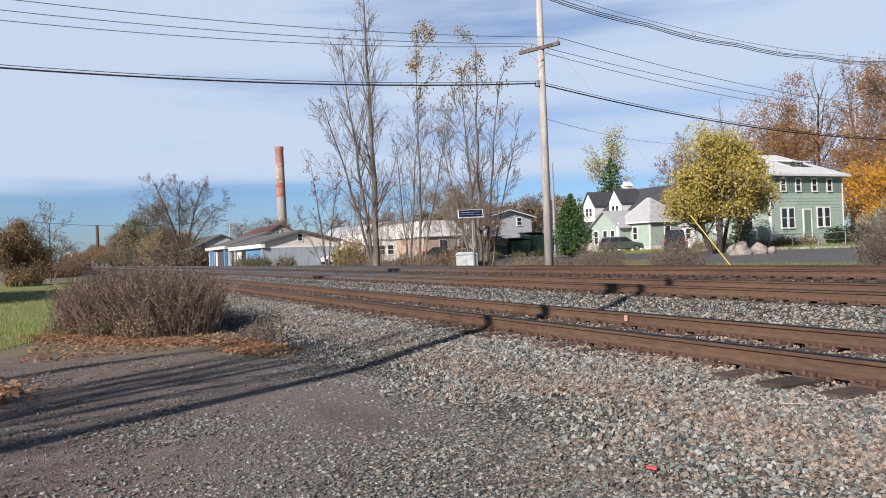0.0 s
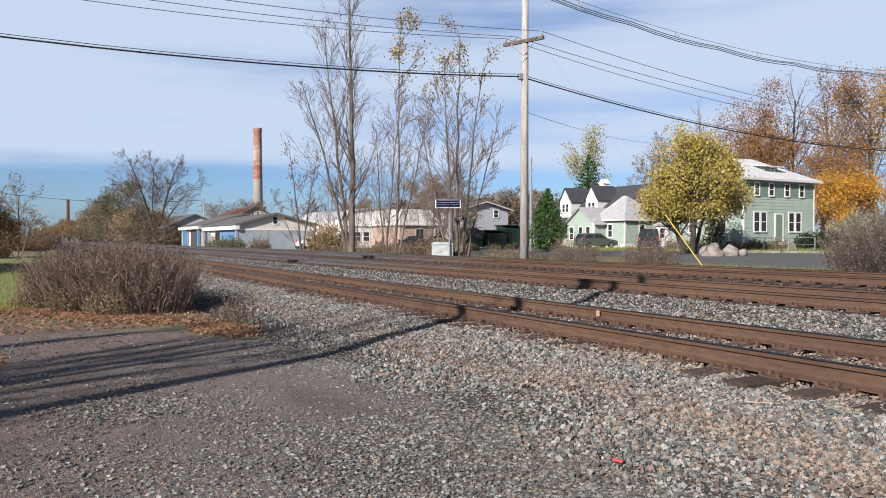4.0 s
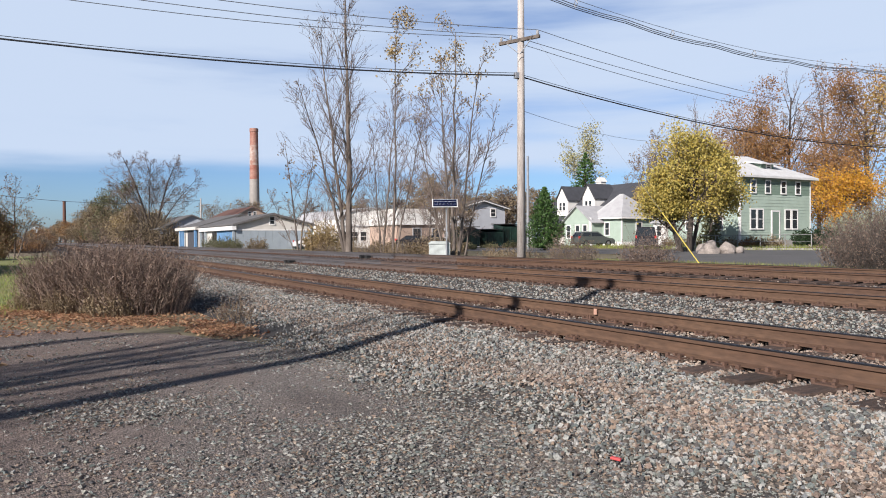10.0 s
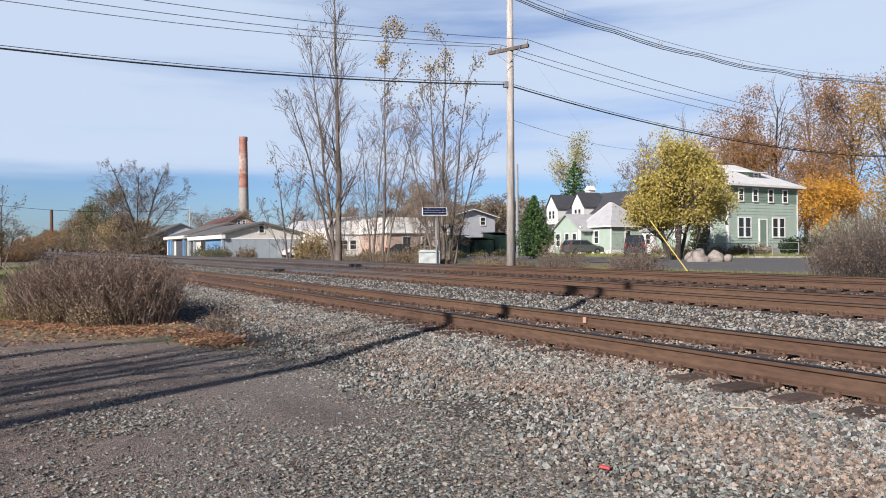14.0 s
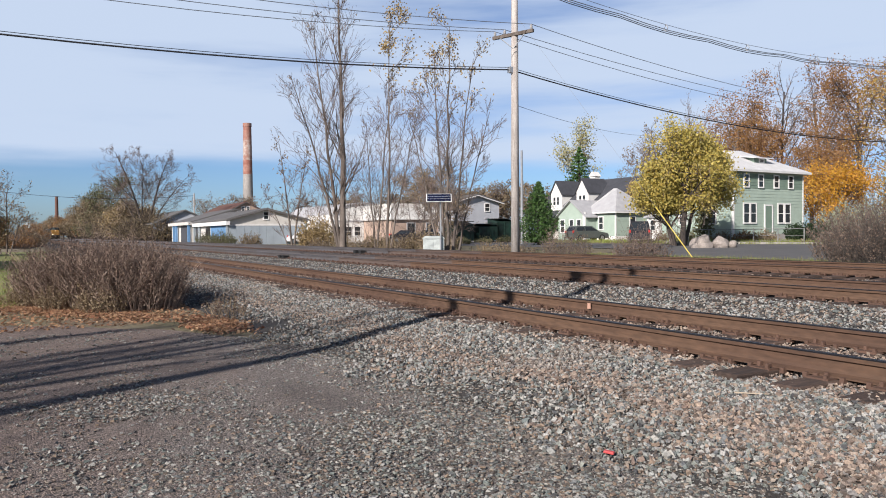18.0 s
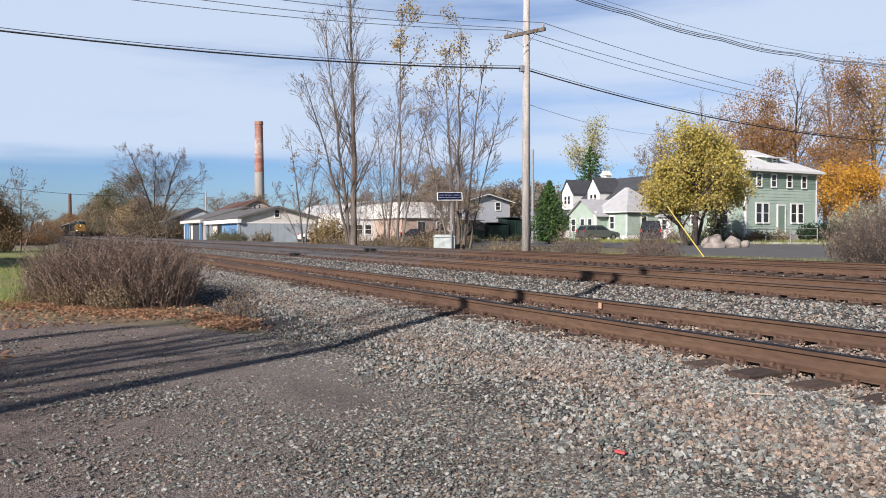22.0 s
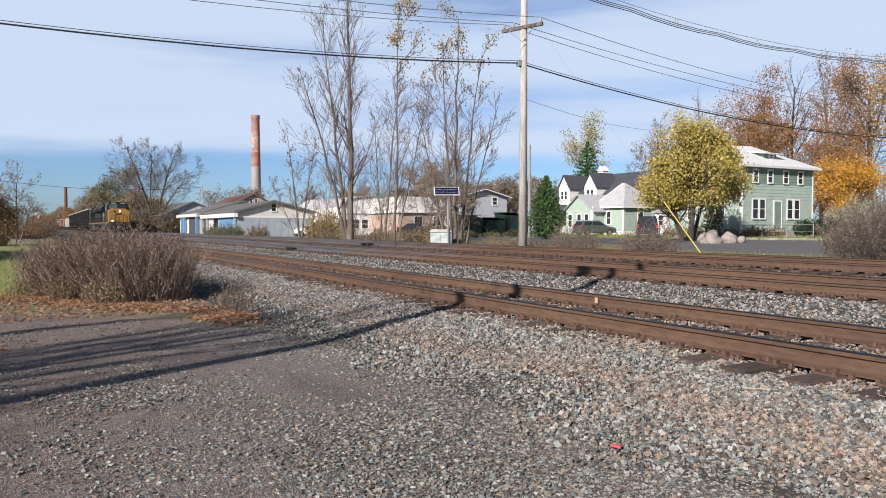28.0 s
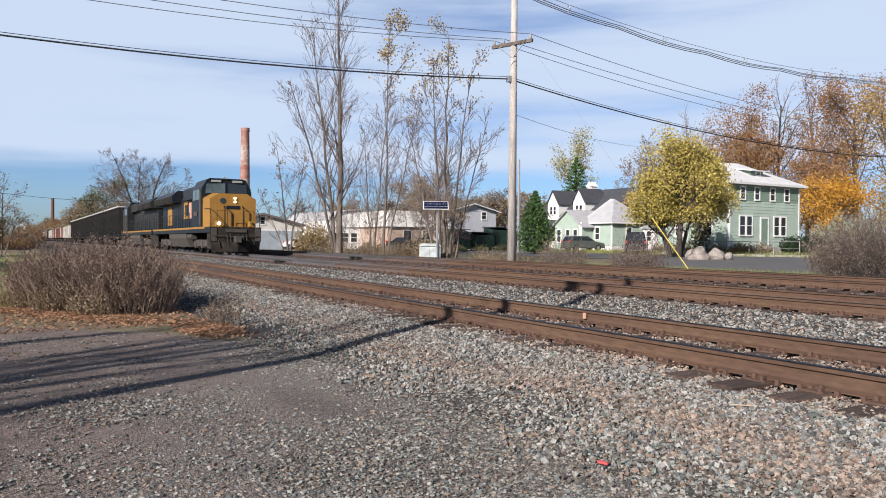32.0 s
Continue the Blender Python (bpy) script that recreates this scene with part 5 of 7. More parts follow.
def pole_line():
    utility_pole(POLE, "weathered wooden utility pole with one crossarm beyond the tracks", 14.0)
    z0 = land(*POLE)
    for a, arm in ((NEXT_L, 10.75), (NEXT_R, 8.5)):
        utility_pole(a, "weathered wooden utility pole of the same line", 14.0, arm_z=arm)
    # (arm place, height and sag of the span to the left, the same to the right)
    for ix, zl, sl, zr, sr in ((-0.92, 11.05, 1.48, 8.6, 0.94), (-0.42, 11.05, 1.30, 8.6, 0.74), (0.92, 11.05, 1.34, 8.9, 0.98)):
        for b, zb, s in ((NEXT_L, zl, sl), (NEXT_R, zr, sr)):
            ox, oy = ix * math.cos(ARM_TURN) + 0.04, ix * math.sin(ARM_TURN) - 0.1
            cable("thin bare power wire from pole to pole", sag((POLE[0] + ox, POLE[1] + oy, z0 + 10.07), (b[0] + ox, b[1] + oy, zb), s), 0.014, "wire_grey", "power wires")
    for b, zb, s in ((NEXT_L, 9.1, 1.30), (NEXT_R, 7.4, 1.05)):
        cable("thick black telephone cable bundle across the tracks", sag((POLE[0], POLE[1] - 0.25, z0 + 8.28), (b[0], b[1] - 0.25, zb), s), 0.03)
        cable("thin messenger wire above the telephone cable", sag((POLE[0], POLE[1] - 0.25, z0 + 8.38), (b[0], b[1] - 0.25, zb + 0.08), s), 0.012)
    # three covered conductors hung from a messenger with spacers
    for b, zb, s in ((NEXT_L, 12.5, 0.9), (NEXT_R, 12.9, 1.35)):
        top = sag((POLE[0], POLE[1], z0 + 12.4), (b[0], b[1], zb), s)
        cable("messenger wire of the covered conductor bundle", top, 0.012, "wire_grey")
        for dx, dz in ((-0.12, -0.18), (0.12, -0.2), (0.0, -0.32)):
            pts = [p + Vector((dx, 0, dz - 0.1 * abs(math.sin(i * math.pi / 4)))) for i, p in enumerate(top)]
            cable("covered conductor of the top bundle", pts, 0.02, "wire_grey", "covered conductors")
        for i in range(2, 24, 4):
            p = top[i]
            g = Geo()
            g.tube([p, p + Vector((-0.13, 0, -0.18)), p + Vector((0, 0, -0.34)), p + Vector((0.13, 0, -0.18)), p], 0.025, 5)
            solid("cable_spacer", g, "spacer", "pale diamond spacer on the conductor bundle", "cable spacer", "cable spacers")
    cable("thin service wire from pole to the houses", sag((POLE[0], POLE[1], z0 + 6.8), (-64.6, 79.3, 17.0), 2.2), 0.01, "wire_grey")
    cable("black cable far along the tracks", sag((-152, -9, 10.2), (-138, 27, 8.6), 1.2), 0.035)
    for x, y, h in ((-152, -9, 10.6), (-138, 27, 9.0)):
        t = thing("utility_pole", "thin far wooden pole holding a cable", "utility pole", (x, y, 0.0))
        g = Geo(); g.tube([(0, 0, -0.3), (0, 0, h)], [0.16, 0.11], 8)
        part("shaft", g, "pole_wood", t)
    t = thing("signal_mast", "small pale signal mast far along the tracks", "railway signal", (-150, 0.7, 0.0))
    g = Geo(); g.tube([(0, 0, -0.2), (0, 0, 4.3)], 0.09, 8)
    part("post", g, "galv", t)
    g = Geo(); g.box(-0.15, 0.15, -0.4, 0.4, 2.9, 3.9)
    part("head", g, "cabinet", t, "pale grey signal head")
    # guy wire with its yellow guard
    anchor = Vector((-16.2, 18.75, land(0, 18.75)))
    head = Vector((POLE[0] + 0.1, POLE[1] + 0.05, z0 + 10.6))
    t = thing("guy_wire", "steel guy wire with a bright yellow plastic guard", "guy wire", tuple(anchor))
    d = head - anchor
    g = Geo(); g.tube([(0, 0, 0), d], 0.004, 5)
    part("wire", g, "galv", t)
    n = d.normalized()
    g = Geo(); g.tube([n * 0.5, n * 2.85], 0.017, 8)
    part("guard", g, "yellow", t, "yellow plastic guard")
    # signal cabinet and solar panel
    t = thing("solar_panel", "tilted solar panel on a slim steel post", "solar panel", (-33.3, 18.9, land(0, 18.9)))
    g = Geo(); g.tube([(0, 0, -0.2), (0, 0, 3.0)], 0.045, 8)
    part("post", g, "galv", t)
    tilt = Matrix.Translation((-0.04, -0.07, 3.09)) @ pose(0, 0, 0, 0, 0, 62) @ pose(0, 0, 0, 40, 0, 0)
    g = Geo(); g.box(-0.66, 0.66, -0.33, 0.33, -0.02, 0.02)
    g.v = [tuple(tilt @ Vector(p)) for p in g.v]
    pn = part("panel", g, "trim", t, "white-framed panel")
    for k in range(3):
        g = Geo(); g.box(-0.62, 0.62, -0.30 + 0.205 * k, -0.115 + 0.205 * k, 0.021, 0.028)
        g.v = [tuple(tilt @ Vector(p)) for p in g.v]
        part("solar_cell_strip", g, "panel", pn, "dark blue solar cells")
    t = thing("signal_cabinet", "low pale grey steel cabinet beside the tracks", "equipment cabinet", (-33.9, 18.8, land(0, 18.8)), 62)
    g = Geo(); g.box(-0.55, 0.55, -0.35, 0.35, -0.1, 0.98, 0.03)
    part("body", g, "cabinet", t)
    g = Geo(); g.prism([(-0.6, 0.98), (0.6, 0.98), (0.45, 1.12), (-0.45, 1.12)], "y", -0.4, 0.4)
    part("lid", g, "cabinet", t)
    for sx in (-0.27, 0.27):
        g = Geo(); g.box(sx - 0.24, sx + 0.24, -0.37, -0.352, 0.1, 0.9)
        dd = part("door", g, "cabinet", t)
        g = Geo(); g.box(sx - 0.16, sx + 0.16, -0.385, -0.371, 0.2, 0.38)
        part("marking", g, "roof_grey", dd, "dark unreadable marking")
    # the pole whose shadow crosses the yard stands behind the camera
    t = thing("utility_pole", "wooden pole on the near side of the tracks", "utility pole", (-2.47, -8.0, 0))
    g = Geo(); g.tube([(0, 0, -0.3), (0, 0, 11.9)], [0.125, 0.108], 12)
    part("shaft", g, "pole_wood", t, smooth=True)
    # unseen can, added to cast the second shadow mark on the middle track
    g = Geo(); g.tube([(-0.74, -0.35, 10.75), (-0.74, -0.35, 11.45)], 0.2, 14)
    part("transformer", g, "galv", t, "grey steel transformer can")
    g = Geo(); g.tube([(-0.6, -0.28, 11.1), (0, 0, 11.1)], 0.04, 6)
    part("bracket", g, "galv", t)


pole_line()


# ---- planting ----
def strew_leaves(name, label, category, mat, count, place, size, seed, flat=True):
    """Leaves lying on the ground, or blades that stand."""
    rng = random.Random(seed)
    g = Geo()
    for _ in range(count):
        x, y, z = place(rng)
        s = size * rng.uniform(0.6, 1.4)
        a = rng.uniform(0, 6.283)
        if flat:
            u = Vector((math.cos(a), math.sin(a), rng.uniform(-0.6, 0.6))) * s * 0.5
            w = Vector((-math.sin(a), math.cos(a), rng.uniform(-0.8, 0.8))) * s * 0.35
            c = Vector((x, y, z + 0.012))
            g.poly([c - u, c + w, c + u, c - w])
        else:
            u = Vector((math.cos(a), math.sin(a), 0)) * s * 0.05
            tip = Vector((x + rng.gauss(0, 0.25) * s, y + rng.gauss(0, 0.25) * s, z + s))
            c = Vector((x, y, z - 0.01))
            g.poly([c - u, c + u, tip])
    solid(name, g, mat, label, category, kind="stuff")


def planting():
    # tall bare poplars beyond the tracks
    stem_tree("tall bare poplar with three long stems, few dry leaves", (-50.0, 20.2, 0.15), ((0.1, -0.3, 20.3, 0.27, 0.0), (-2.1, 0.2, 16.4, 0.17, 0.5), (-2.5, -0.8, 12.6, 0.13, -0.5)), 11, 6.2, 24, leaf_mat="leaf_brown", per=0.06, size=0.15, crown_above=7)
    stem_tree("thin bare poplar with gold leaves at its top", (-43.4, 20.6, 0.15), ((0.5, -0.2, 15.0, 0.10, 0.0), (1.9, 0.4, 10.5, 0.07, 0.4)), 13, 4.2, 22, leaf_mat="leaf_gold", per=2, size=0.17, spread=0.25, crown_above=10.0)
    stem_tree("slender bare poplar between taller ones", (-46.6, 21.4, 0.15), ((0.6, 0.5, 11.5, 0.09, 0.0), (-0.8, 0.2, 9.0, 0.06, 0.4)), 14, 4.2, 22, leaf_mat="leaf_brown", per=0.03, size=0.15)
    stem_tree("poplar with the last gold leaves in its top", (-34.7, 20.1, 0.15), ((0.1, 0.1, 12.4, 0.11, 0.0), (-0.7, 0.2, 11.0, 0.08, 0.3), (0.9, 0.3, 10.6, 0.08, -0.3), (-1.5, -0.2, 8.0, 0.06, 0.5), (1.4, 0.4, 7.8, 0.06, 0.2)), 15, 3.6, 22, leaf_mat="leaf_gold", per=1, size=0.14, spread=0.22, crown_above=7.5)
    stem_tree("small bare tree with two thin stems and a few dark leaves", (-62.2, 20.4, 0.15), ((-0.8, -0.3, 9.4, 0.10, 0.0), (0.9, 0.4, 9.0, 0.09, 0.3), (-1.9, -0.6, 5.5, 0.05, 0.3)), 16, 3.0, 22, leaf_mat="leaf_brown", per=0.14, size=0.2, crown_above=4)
    # spreading bare tree behind the cabinet
    tree("round bare-twigged tree with olive leaf remnants", (-66.0, 36.0, 0.25), 8.9, 17, trunk=0.6, depth=4, kids=(13, 7, 5, 4), angle=(35, 70), ratio=0.64, bare=0.2, width=7.4, thin=0.026, twig="twig_tan", leaf_mat="leaf_brown", per=1, size=0.15)
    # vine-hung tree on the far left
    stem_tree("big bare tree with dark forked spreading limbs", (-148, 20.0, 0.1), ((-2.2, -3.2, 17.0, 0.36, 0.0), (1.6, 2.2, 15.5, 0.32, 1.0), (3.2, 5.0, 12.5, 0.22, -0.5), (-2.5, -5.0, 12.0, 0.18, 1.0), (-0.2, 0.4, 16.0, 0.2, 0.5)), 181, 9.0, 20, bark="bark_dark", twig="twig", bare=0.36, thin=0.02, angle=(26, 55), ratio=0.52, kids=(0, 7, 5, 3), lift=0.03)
    for k, (x, rx, h, m) in enumerate(((-160, 6, 5.0, "leaf_brown"), (-172, 7, 5.5, "leaf_olive"), (-188, 8, 6.0, "leaf_gold"), (-206, 10, 6.5, "leaf_brown"), (-228, 11, 7.0, "leaf_brown"), (-254, 13, 7.5, "leaf_olive"), (-285, 16, 8.0, "leaf_brown"), (-325, 18, 8.5, "leaf_rust"), (-375, 22, 9.0, "leaf_brown"))):
        brush("vine_thicket", "brown tangled thicket below the trackside trees", (x, 19.9, 0.1), rx, 1.6, h, 420, 700 + k, stem="twig", leaf_mat=m, per=4, size=0.2 + 0.03 * k, category="thicket", r=0.03 + 0.004 * k, flat=0.4)
    for k, (x, y, rx, h) in enumerate(((-143, 20.5, 5.0, 6.2), (-136, 21.5, 3.5, 5.0), (-152, 19.5, 4.5, 5.5))):
        brush("vine_thicket", "dark vine thicket round the foot of a tree", (x, y, 0.1), rx, 3.0, h, 700, 19 + 300 * k, stem="bark_dark", leaf_mat="leaf_brown", per=4, size=0.2, category="thicket", r=0.03, flat=0.6)
    tree("dull green leafy tree far along the tracks", (-226, 20.6, 0.1), 18.5, 20, leaf_mat="leaf_olive", per=9, size=0.4, spread=0.8, trunk=0.55, ratio=0.6, angle=(30, 60), kids=(9, 6, 4), width=12, thin=0.03)
    strip = ((-168, 20.5, 8.5, 9, "leaf_brown"), (-186, 20.5, 8, 9, "leaf_gold"), (-205, 21, 10, 11, "leaf_brown"), (-250, 20.5, 14, 13, "leaf_brown"), (-280, 20.5, 13.5, 14, "leaf_olive"), (-315, 20.5, 13, 15, "leaf_brown"), (-360, 20.5, 12.5, 17, "leaf_brown"), (-420, 20.5, 12.5, 20, "leaf_rust"), (-490, 20.5, 13, 22, "leaf_brown"), (-580, 20.5, 13, 26, "leaf_brown"), (-700, 21, 14, 30, "leaf_rust"), (-860, 21, 15, 36, "leaf_brown"), (-1100, 21, 17, 44, "leaf_brown"))
    for k, (x, y, h, w, m) in enumerate(strip):
        tree("brown half-bare tree in the strip along the tracks", (x, y, 0.1), h, 90 + k, leaf_mat=m, per=9, size=0.32 + 0.0004 * -x, spread=0.8, trunk=0.5, ratio=0.62, angle=(30, 65), kids=(9, 6, 4), width=w, thin=0.03, bare=0.08)
    # street trees
    tree("rounded yellow-green maple in full autumn leaf", (-37.0, 40.5, 0.3), 9.3, 21, bark="bark_dark", radius=0.2, trunk=0.42, stems=4, lean=0.4, kids=(10, 8, 6), angle=(25, 80), ratio=0.72, bare=0.36, width=6.5, leaf_mat="leaf_yellow", per=11, size=0.17, spread=0.34, crown_above=2.7)
    conifer("dense dark green arborvitae by the street", (-50.0, 37.9, 0.25), 5.3, 2.1, 22, dens=1.4, size=0.2)
    conifer("dark green spruce behind the houses", (-91.3, 77.4, 0.4), 14.6, 4.6, 23, rows=26, size=0.45)
    tree("pale gold leaved tall tree behind the houses", (-94.0, 80.2, 0.4), 19.2, 24, leaf_mat="leaf_pale", per=5, size=0.3, spread=0.6, trunk=0.7, crown_above=11, width=8.5)
    big = dict(trunk=0.55, ratio=0.6, kids=(11, 7, 5), angle=(28, 58))
    tree("big rust-brown oak behind the houses", (-64.6, 79.3, 0.4), 21.5, 25, leaf_mat="leaf_rust", per=7, size=0.24, spread=0.55, width=10, crown_above=3, **big)
    tree("rust-brown oak with thinning leaves", (-60, 81, 0.4), 15, 26, leaf_mat="leaf_rust", per=7, size=0.24, spread=0.55, width=9, **big)
    tree("tall bare tree behind the green house", (-59.1, 82.8, 0.4), 22.3, 27, bark="bark_dark", trunk=0.75, ratio=0.42, kids=(13, 6, 4, 3), depth=4, width=7, bare=0.35, thin=0.018)
    tree("tall half-bare tree with brown leaves", (-55.4, 85.3, 0.4), 22, 28, leaf_mat="leaf_rust", per=1, size=0.24, spread=0.4, width=11, depth=4, trunk=0.55, ratio=0.6, kids=(11, 6, 4, 3), thin=0.018)
    tree("tall brown-leaved tree with heavy limbs", (-49.5, 84.0, 0.4), 20.5, 29, leaf_mat="leaf_rust", per=7, size=0.25, spread=0.6, width=11, **big)
    tree("russet tree with heavy autumn crown", (-44.5, 82.8, 0.4), 19.5, 31, leaf_mat="leaf_amber", per=4, size=0.25, spread=0.6, width=11, **big)
    tree("bright orange maple beside the green house", (-43.0, 70.5, 0.4), 8.0, 30, leaf_mat="leaf_orange", per=9, size=0.2, spread=0.42, trunk=0.45, ratio=0.75, bare=0.2, angle=(30, 70), kids=(10, 7, 5), width=7.4)
    tree("dull brown tree behind the orange maple", (-51.5, 77.5, 0.4), 12.5, 32, leaf_mat="leaf_rust", per=7, size=0.22, spread=0.45, width=9, **big)
    for k, (x, y, h, w, m) in enumerate(((-47.5, 74.5, 9.5, 7, "leaf_rust"), (-39.0, 74.0, 9.0, 7, "leaf_amber"), (-35.5, 77.0, 12.0, 8, "leaf_brown"), (-31.0, 76.0, 10.0, 8, "leaf_amber"), (-38.5, 83.0, 16.5, 9, "leaf_amber"), (-33.0, 85.0, 17.5, 9, "leaf_brown"), (-28.0, 82.0, 14.0, 9, "leaf_amber"))):
        tree("brown and russet tree behind the green house", (x, y, 0.4), h, 320 + k, leaf_mat=m, per=5, size=0.22, spread=0.5, width=w, bare=0.08, trunk=0.55, ratio=0.62, kids=(11, 7, 5), angle=(30, 60))
    brush("shrub", "pale grey-green leafy shrub below the orange maple", (-33.5, 56.0, 0.45), 2.4, 1.5, 3.6, 260, 330, stem="twig_tan", leaf_mat="leaf_sage", per=6, size=0.16, category="shrub")
    tree("grey-brown bare tree behind the yellow maple", (-70.4, 79.1, 0.4), 20.5, 33, trunk=0.6, ratio=0.55, depth=4, kids=(11, 6, 4, 3), thin=0.018, width=7)
    tree("grey-brown bare tree behind the bungalow", (-82, 84.5, 0.4), 18.3, 34, trunk=0.55, ratio=0.6, depth=4, kids=(11, 6, 4, 3), thin=0.02, width=9.5, leaf_mat="leaf_brown", per=0.4, size=0.25)
    tree("small gold-leaved tree behind the bungalow", (-70, 70, 0.4), 7.5, 35, leaf_mat="leaf_gold", per=3, size=0.3, spread=0.35, width=6, **big)
    for k, (x, y, h, w) in enumerate(((-90, 88, 15.5, 9), (-78, 90, 17, 10), (-106, 95, 11, 9), (-114, 90, 10, 9), (-124, 86, 10.5, 10), (-137, 80, 10.5, 11), (-152, 76, 11, 12), (-170, 70, 11, 13), (-190, 64, 12, 14), (-215, 62, 13, 15), (-240, 60, 14, 18), (-66, 88, 18, 10), (-108, 70, 9, 8), (-98, 66, 9.5, 8))):
        tree("bare grey-brown tree in the distance", (x, y, 0.4), h, 40 + k, trunk=0.55, ratio=0.6, depth=4, kids=(10, 5, 4, 3), thin=0.025, leaf_mat="leaf_brown", per=0.35, size=0.3, width=w, bare=0.12)
    for k, (x, y, h) in enumerate(((-61, 22.3, 7.5), (-57.5, 23.5, 6.5), (-53.0, 23.8, 7.0), (-48.5, 22.8, 7.5), (-44.5, 23.6, 6.0), (-40.5, 22.4, 7.0), (-36.8, 21.6, 5.5))):
        tree("thin bare sapling among the trackside brush", (x, y, 0.14), h, 360 + k, radius=0.05, stems=3, lean=0.35, width=3.6, depth=3, kids=(9, 6, 4), angle=(25, 55), bare=0.1, thin=0.012)
    # brush along the far side of the tracks
    brush("bush", "dry tan brush beside the tracks", (-24.4, 20.0, 0.14), 1.0, 0.8, 1.6, 220, 61, stem="twig", leaf_mat="leaf_brown", per=2)
    brush("bush", "dry reddish brush beside the tracks", (-19.65, 19.6, 0.14), 0.9, 0.7, 1.6, 260, 62, per=3, stem="twig")
    brush("bush", "tall dry brush beside the tracks", (-11.3, 21.4, 0.14), 2.0, 1.6, 2.2, 900, 63, leaf_mat="leaf_bush", stem="bark_dark", per=2)
    brush("bush", "tall reddish dry brush beside the street", (-13.6, 24.5, 0.14), 2.2, 1.6, 2.5, 620, 68, stem="bark", leaf_mat="leaf_bush", per=3, size=0.07, r=0.009)
    brush("bush", "yellow-leaved bush among bare stems", (-58.2, 21.2, 0.14), 1.5, 1.2, 3.1, 260, 64, leaf_mat="leaf_gold", stem="twig_tan", per=5, size=0.13)
    for k, (x, y, h) in enumerate(((-86, 20.2, 1.7), (-90.5, 20.4, 2.0), (-95, 19.9, 1.8), (-78, 21, 1.6), (-48, 22, 1.3), (-41, 21.5, 1.5), (-38.5, 21.8, 1.6))):
        brush("bush", "low dull shrub between the tracks and the buildings", (x, y, 0.14), 1.5, 1.0, h, 150, 70 + k, stem="twig", leaf_mat="leaf_olive" if k < 3 else "leaf_brown", per=3, size=0.12)
    for k, (px, py, h) in enumerate(((-100.2, 48.9, 7.2), (-95.4, 55.0, 7.6), (-113.0, 47.3, 7.0), (-104.0, 62.0, 8.2), (-108.0, 57.5, 7.8), (-113.8, 63.8, 8.6), (-101.8, 63.8, 8.4), (-98.2, 66.5, 9.0), (-102.3, 73.5, 9.6), (-92.6, 70.3, 8.8), (-128.0, 55.0, 8.0), (-190, 40, 11.5), (-178, 44, 11.0))):
        tree("dense brown tree behind the buildings", (px, py, 0.3), h, 120 + k, leaf_mat="leaf_brown", per=2, size=0.32, spread=0.4, trunk=0.55, ratio=0.62, angle=(30, 62), kids=(10, 6, 5), width=h * 1.15, thin=0.02, bare=0.12)
    for k, (x, y, h, m) in enumerate(((-60, 21.2, 1.4, "twig_tan"), (-56, 20.6, 1.2, "twig"), (-53.5, 21.6, 1.7, "twig_tan"), (-47.5, 20.8, 1.5, "twig"), (-44.5, 21.4, 1.3, "twig_tan"), (-41.5, 20.4, 1.2, "twig"), (-37, 20.6, 1.3, "twig_tan"), (-31, 20.6, 1.0, "twig_tan"), (-28.5, 20.3, 0.9, "twig"))):
        brush("weed", "dry brown weeds along the far side of the tracks", (x, y, 0.14), 1.4, 0.7, h, 110, 140 + k, stem=m, leaf_mat="leaf_brown", per=2, size=0.07, category="weed")
    for k, (x, y, rx, h) in enumerate(((-98, -0.8, 3.5, 1.9), (-110, 0.4, 5.0, 2.6), (-124, 1.0, 6.0, 3.4), (-150, 1.6, 8.0, 4.0), (-190, 1.8, 12.0, 5.0), (-250, 1.6, 16.0, 6.0))):
        brush("thicket", "brown thicket on the near side far along the tracks", (x, y, 0.0), rx, 2.0, h, 360, 400 + k, stem="twig", leaf_mat="leaf_brown" if k % 2 else "leaf_rust", per=4, size=0.12 + 0.02 * k, category="thicket", r=0.02)
    # the large bush on the near side
    for k, (x, y, rx, ry, h, n, lm) in enumerate(((-16.8, 0.45, 0.7, 0.6, 1.22, 240, "leaf_bush"), (-15.9, 0.8, 0.85, 0.8, 1.36, 400, "leaf_bush"), (-15.3, 1.15, 0.85, 0.8, 1.34, 430, "leaf_bush"), (-14.6, 1.5, 0.8, 0.75, 1.38, 430, "leaf_bush"), (-14.1, 1.85, 0.65, 0.65, 1.24, 330, "leaf_bush"), (-17.3, 1.5, 1.1, 1.0, 1.42, 380, "leaf_bush"), (-16.0, 2.0, 1.1, 0.8, 1.36, 330, "leaf_bush"))):
        brush("bush", "ragged bush of bare reddish-brown stems and dry leaves", (x, y, 0.0), rx, ry, h, n, 260 + k, per=4, size=0.034, flat=0.32, lean=0.34, leaf_mat=lm, stem="twig_red")
    for k, (x, y, rx, ry, h, n) in enumerate(((-16.1, 0.05, 0.7, 0.35, 0.5, 130), (-15.0, 0.6, 0.7, 0.35, 0.6, 130), (-14.0, 1.2, 0.6, 0.35, 0.65, 120))):
        brush("weed", "low pale dry weeds at the foot of the bush", (x, y, 0.0), rx, ry, h, n, 280 + k, stem="twig_tan", leaf_mat="leaf_brown", per=3, size=0.035, category="weed", r=0.005)
    brush("weed", "thin dry weed stems on the ballast edge", (-11.8, 2.8, 0.02), 0.8, 0.25, 0.5, 60, 77, stem="twig_tan", per=1, size=0.04, category="weed", r=0.004)
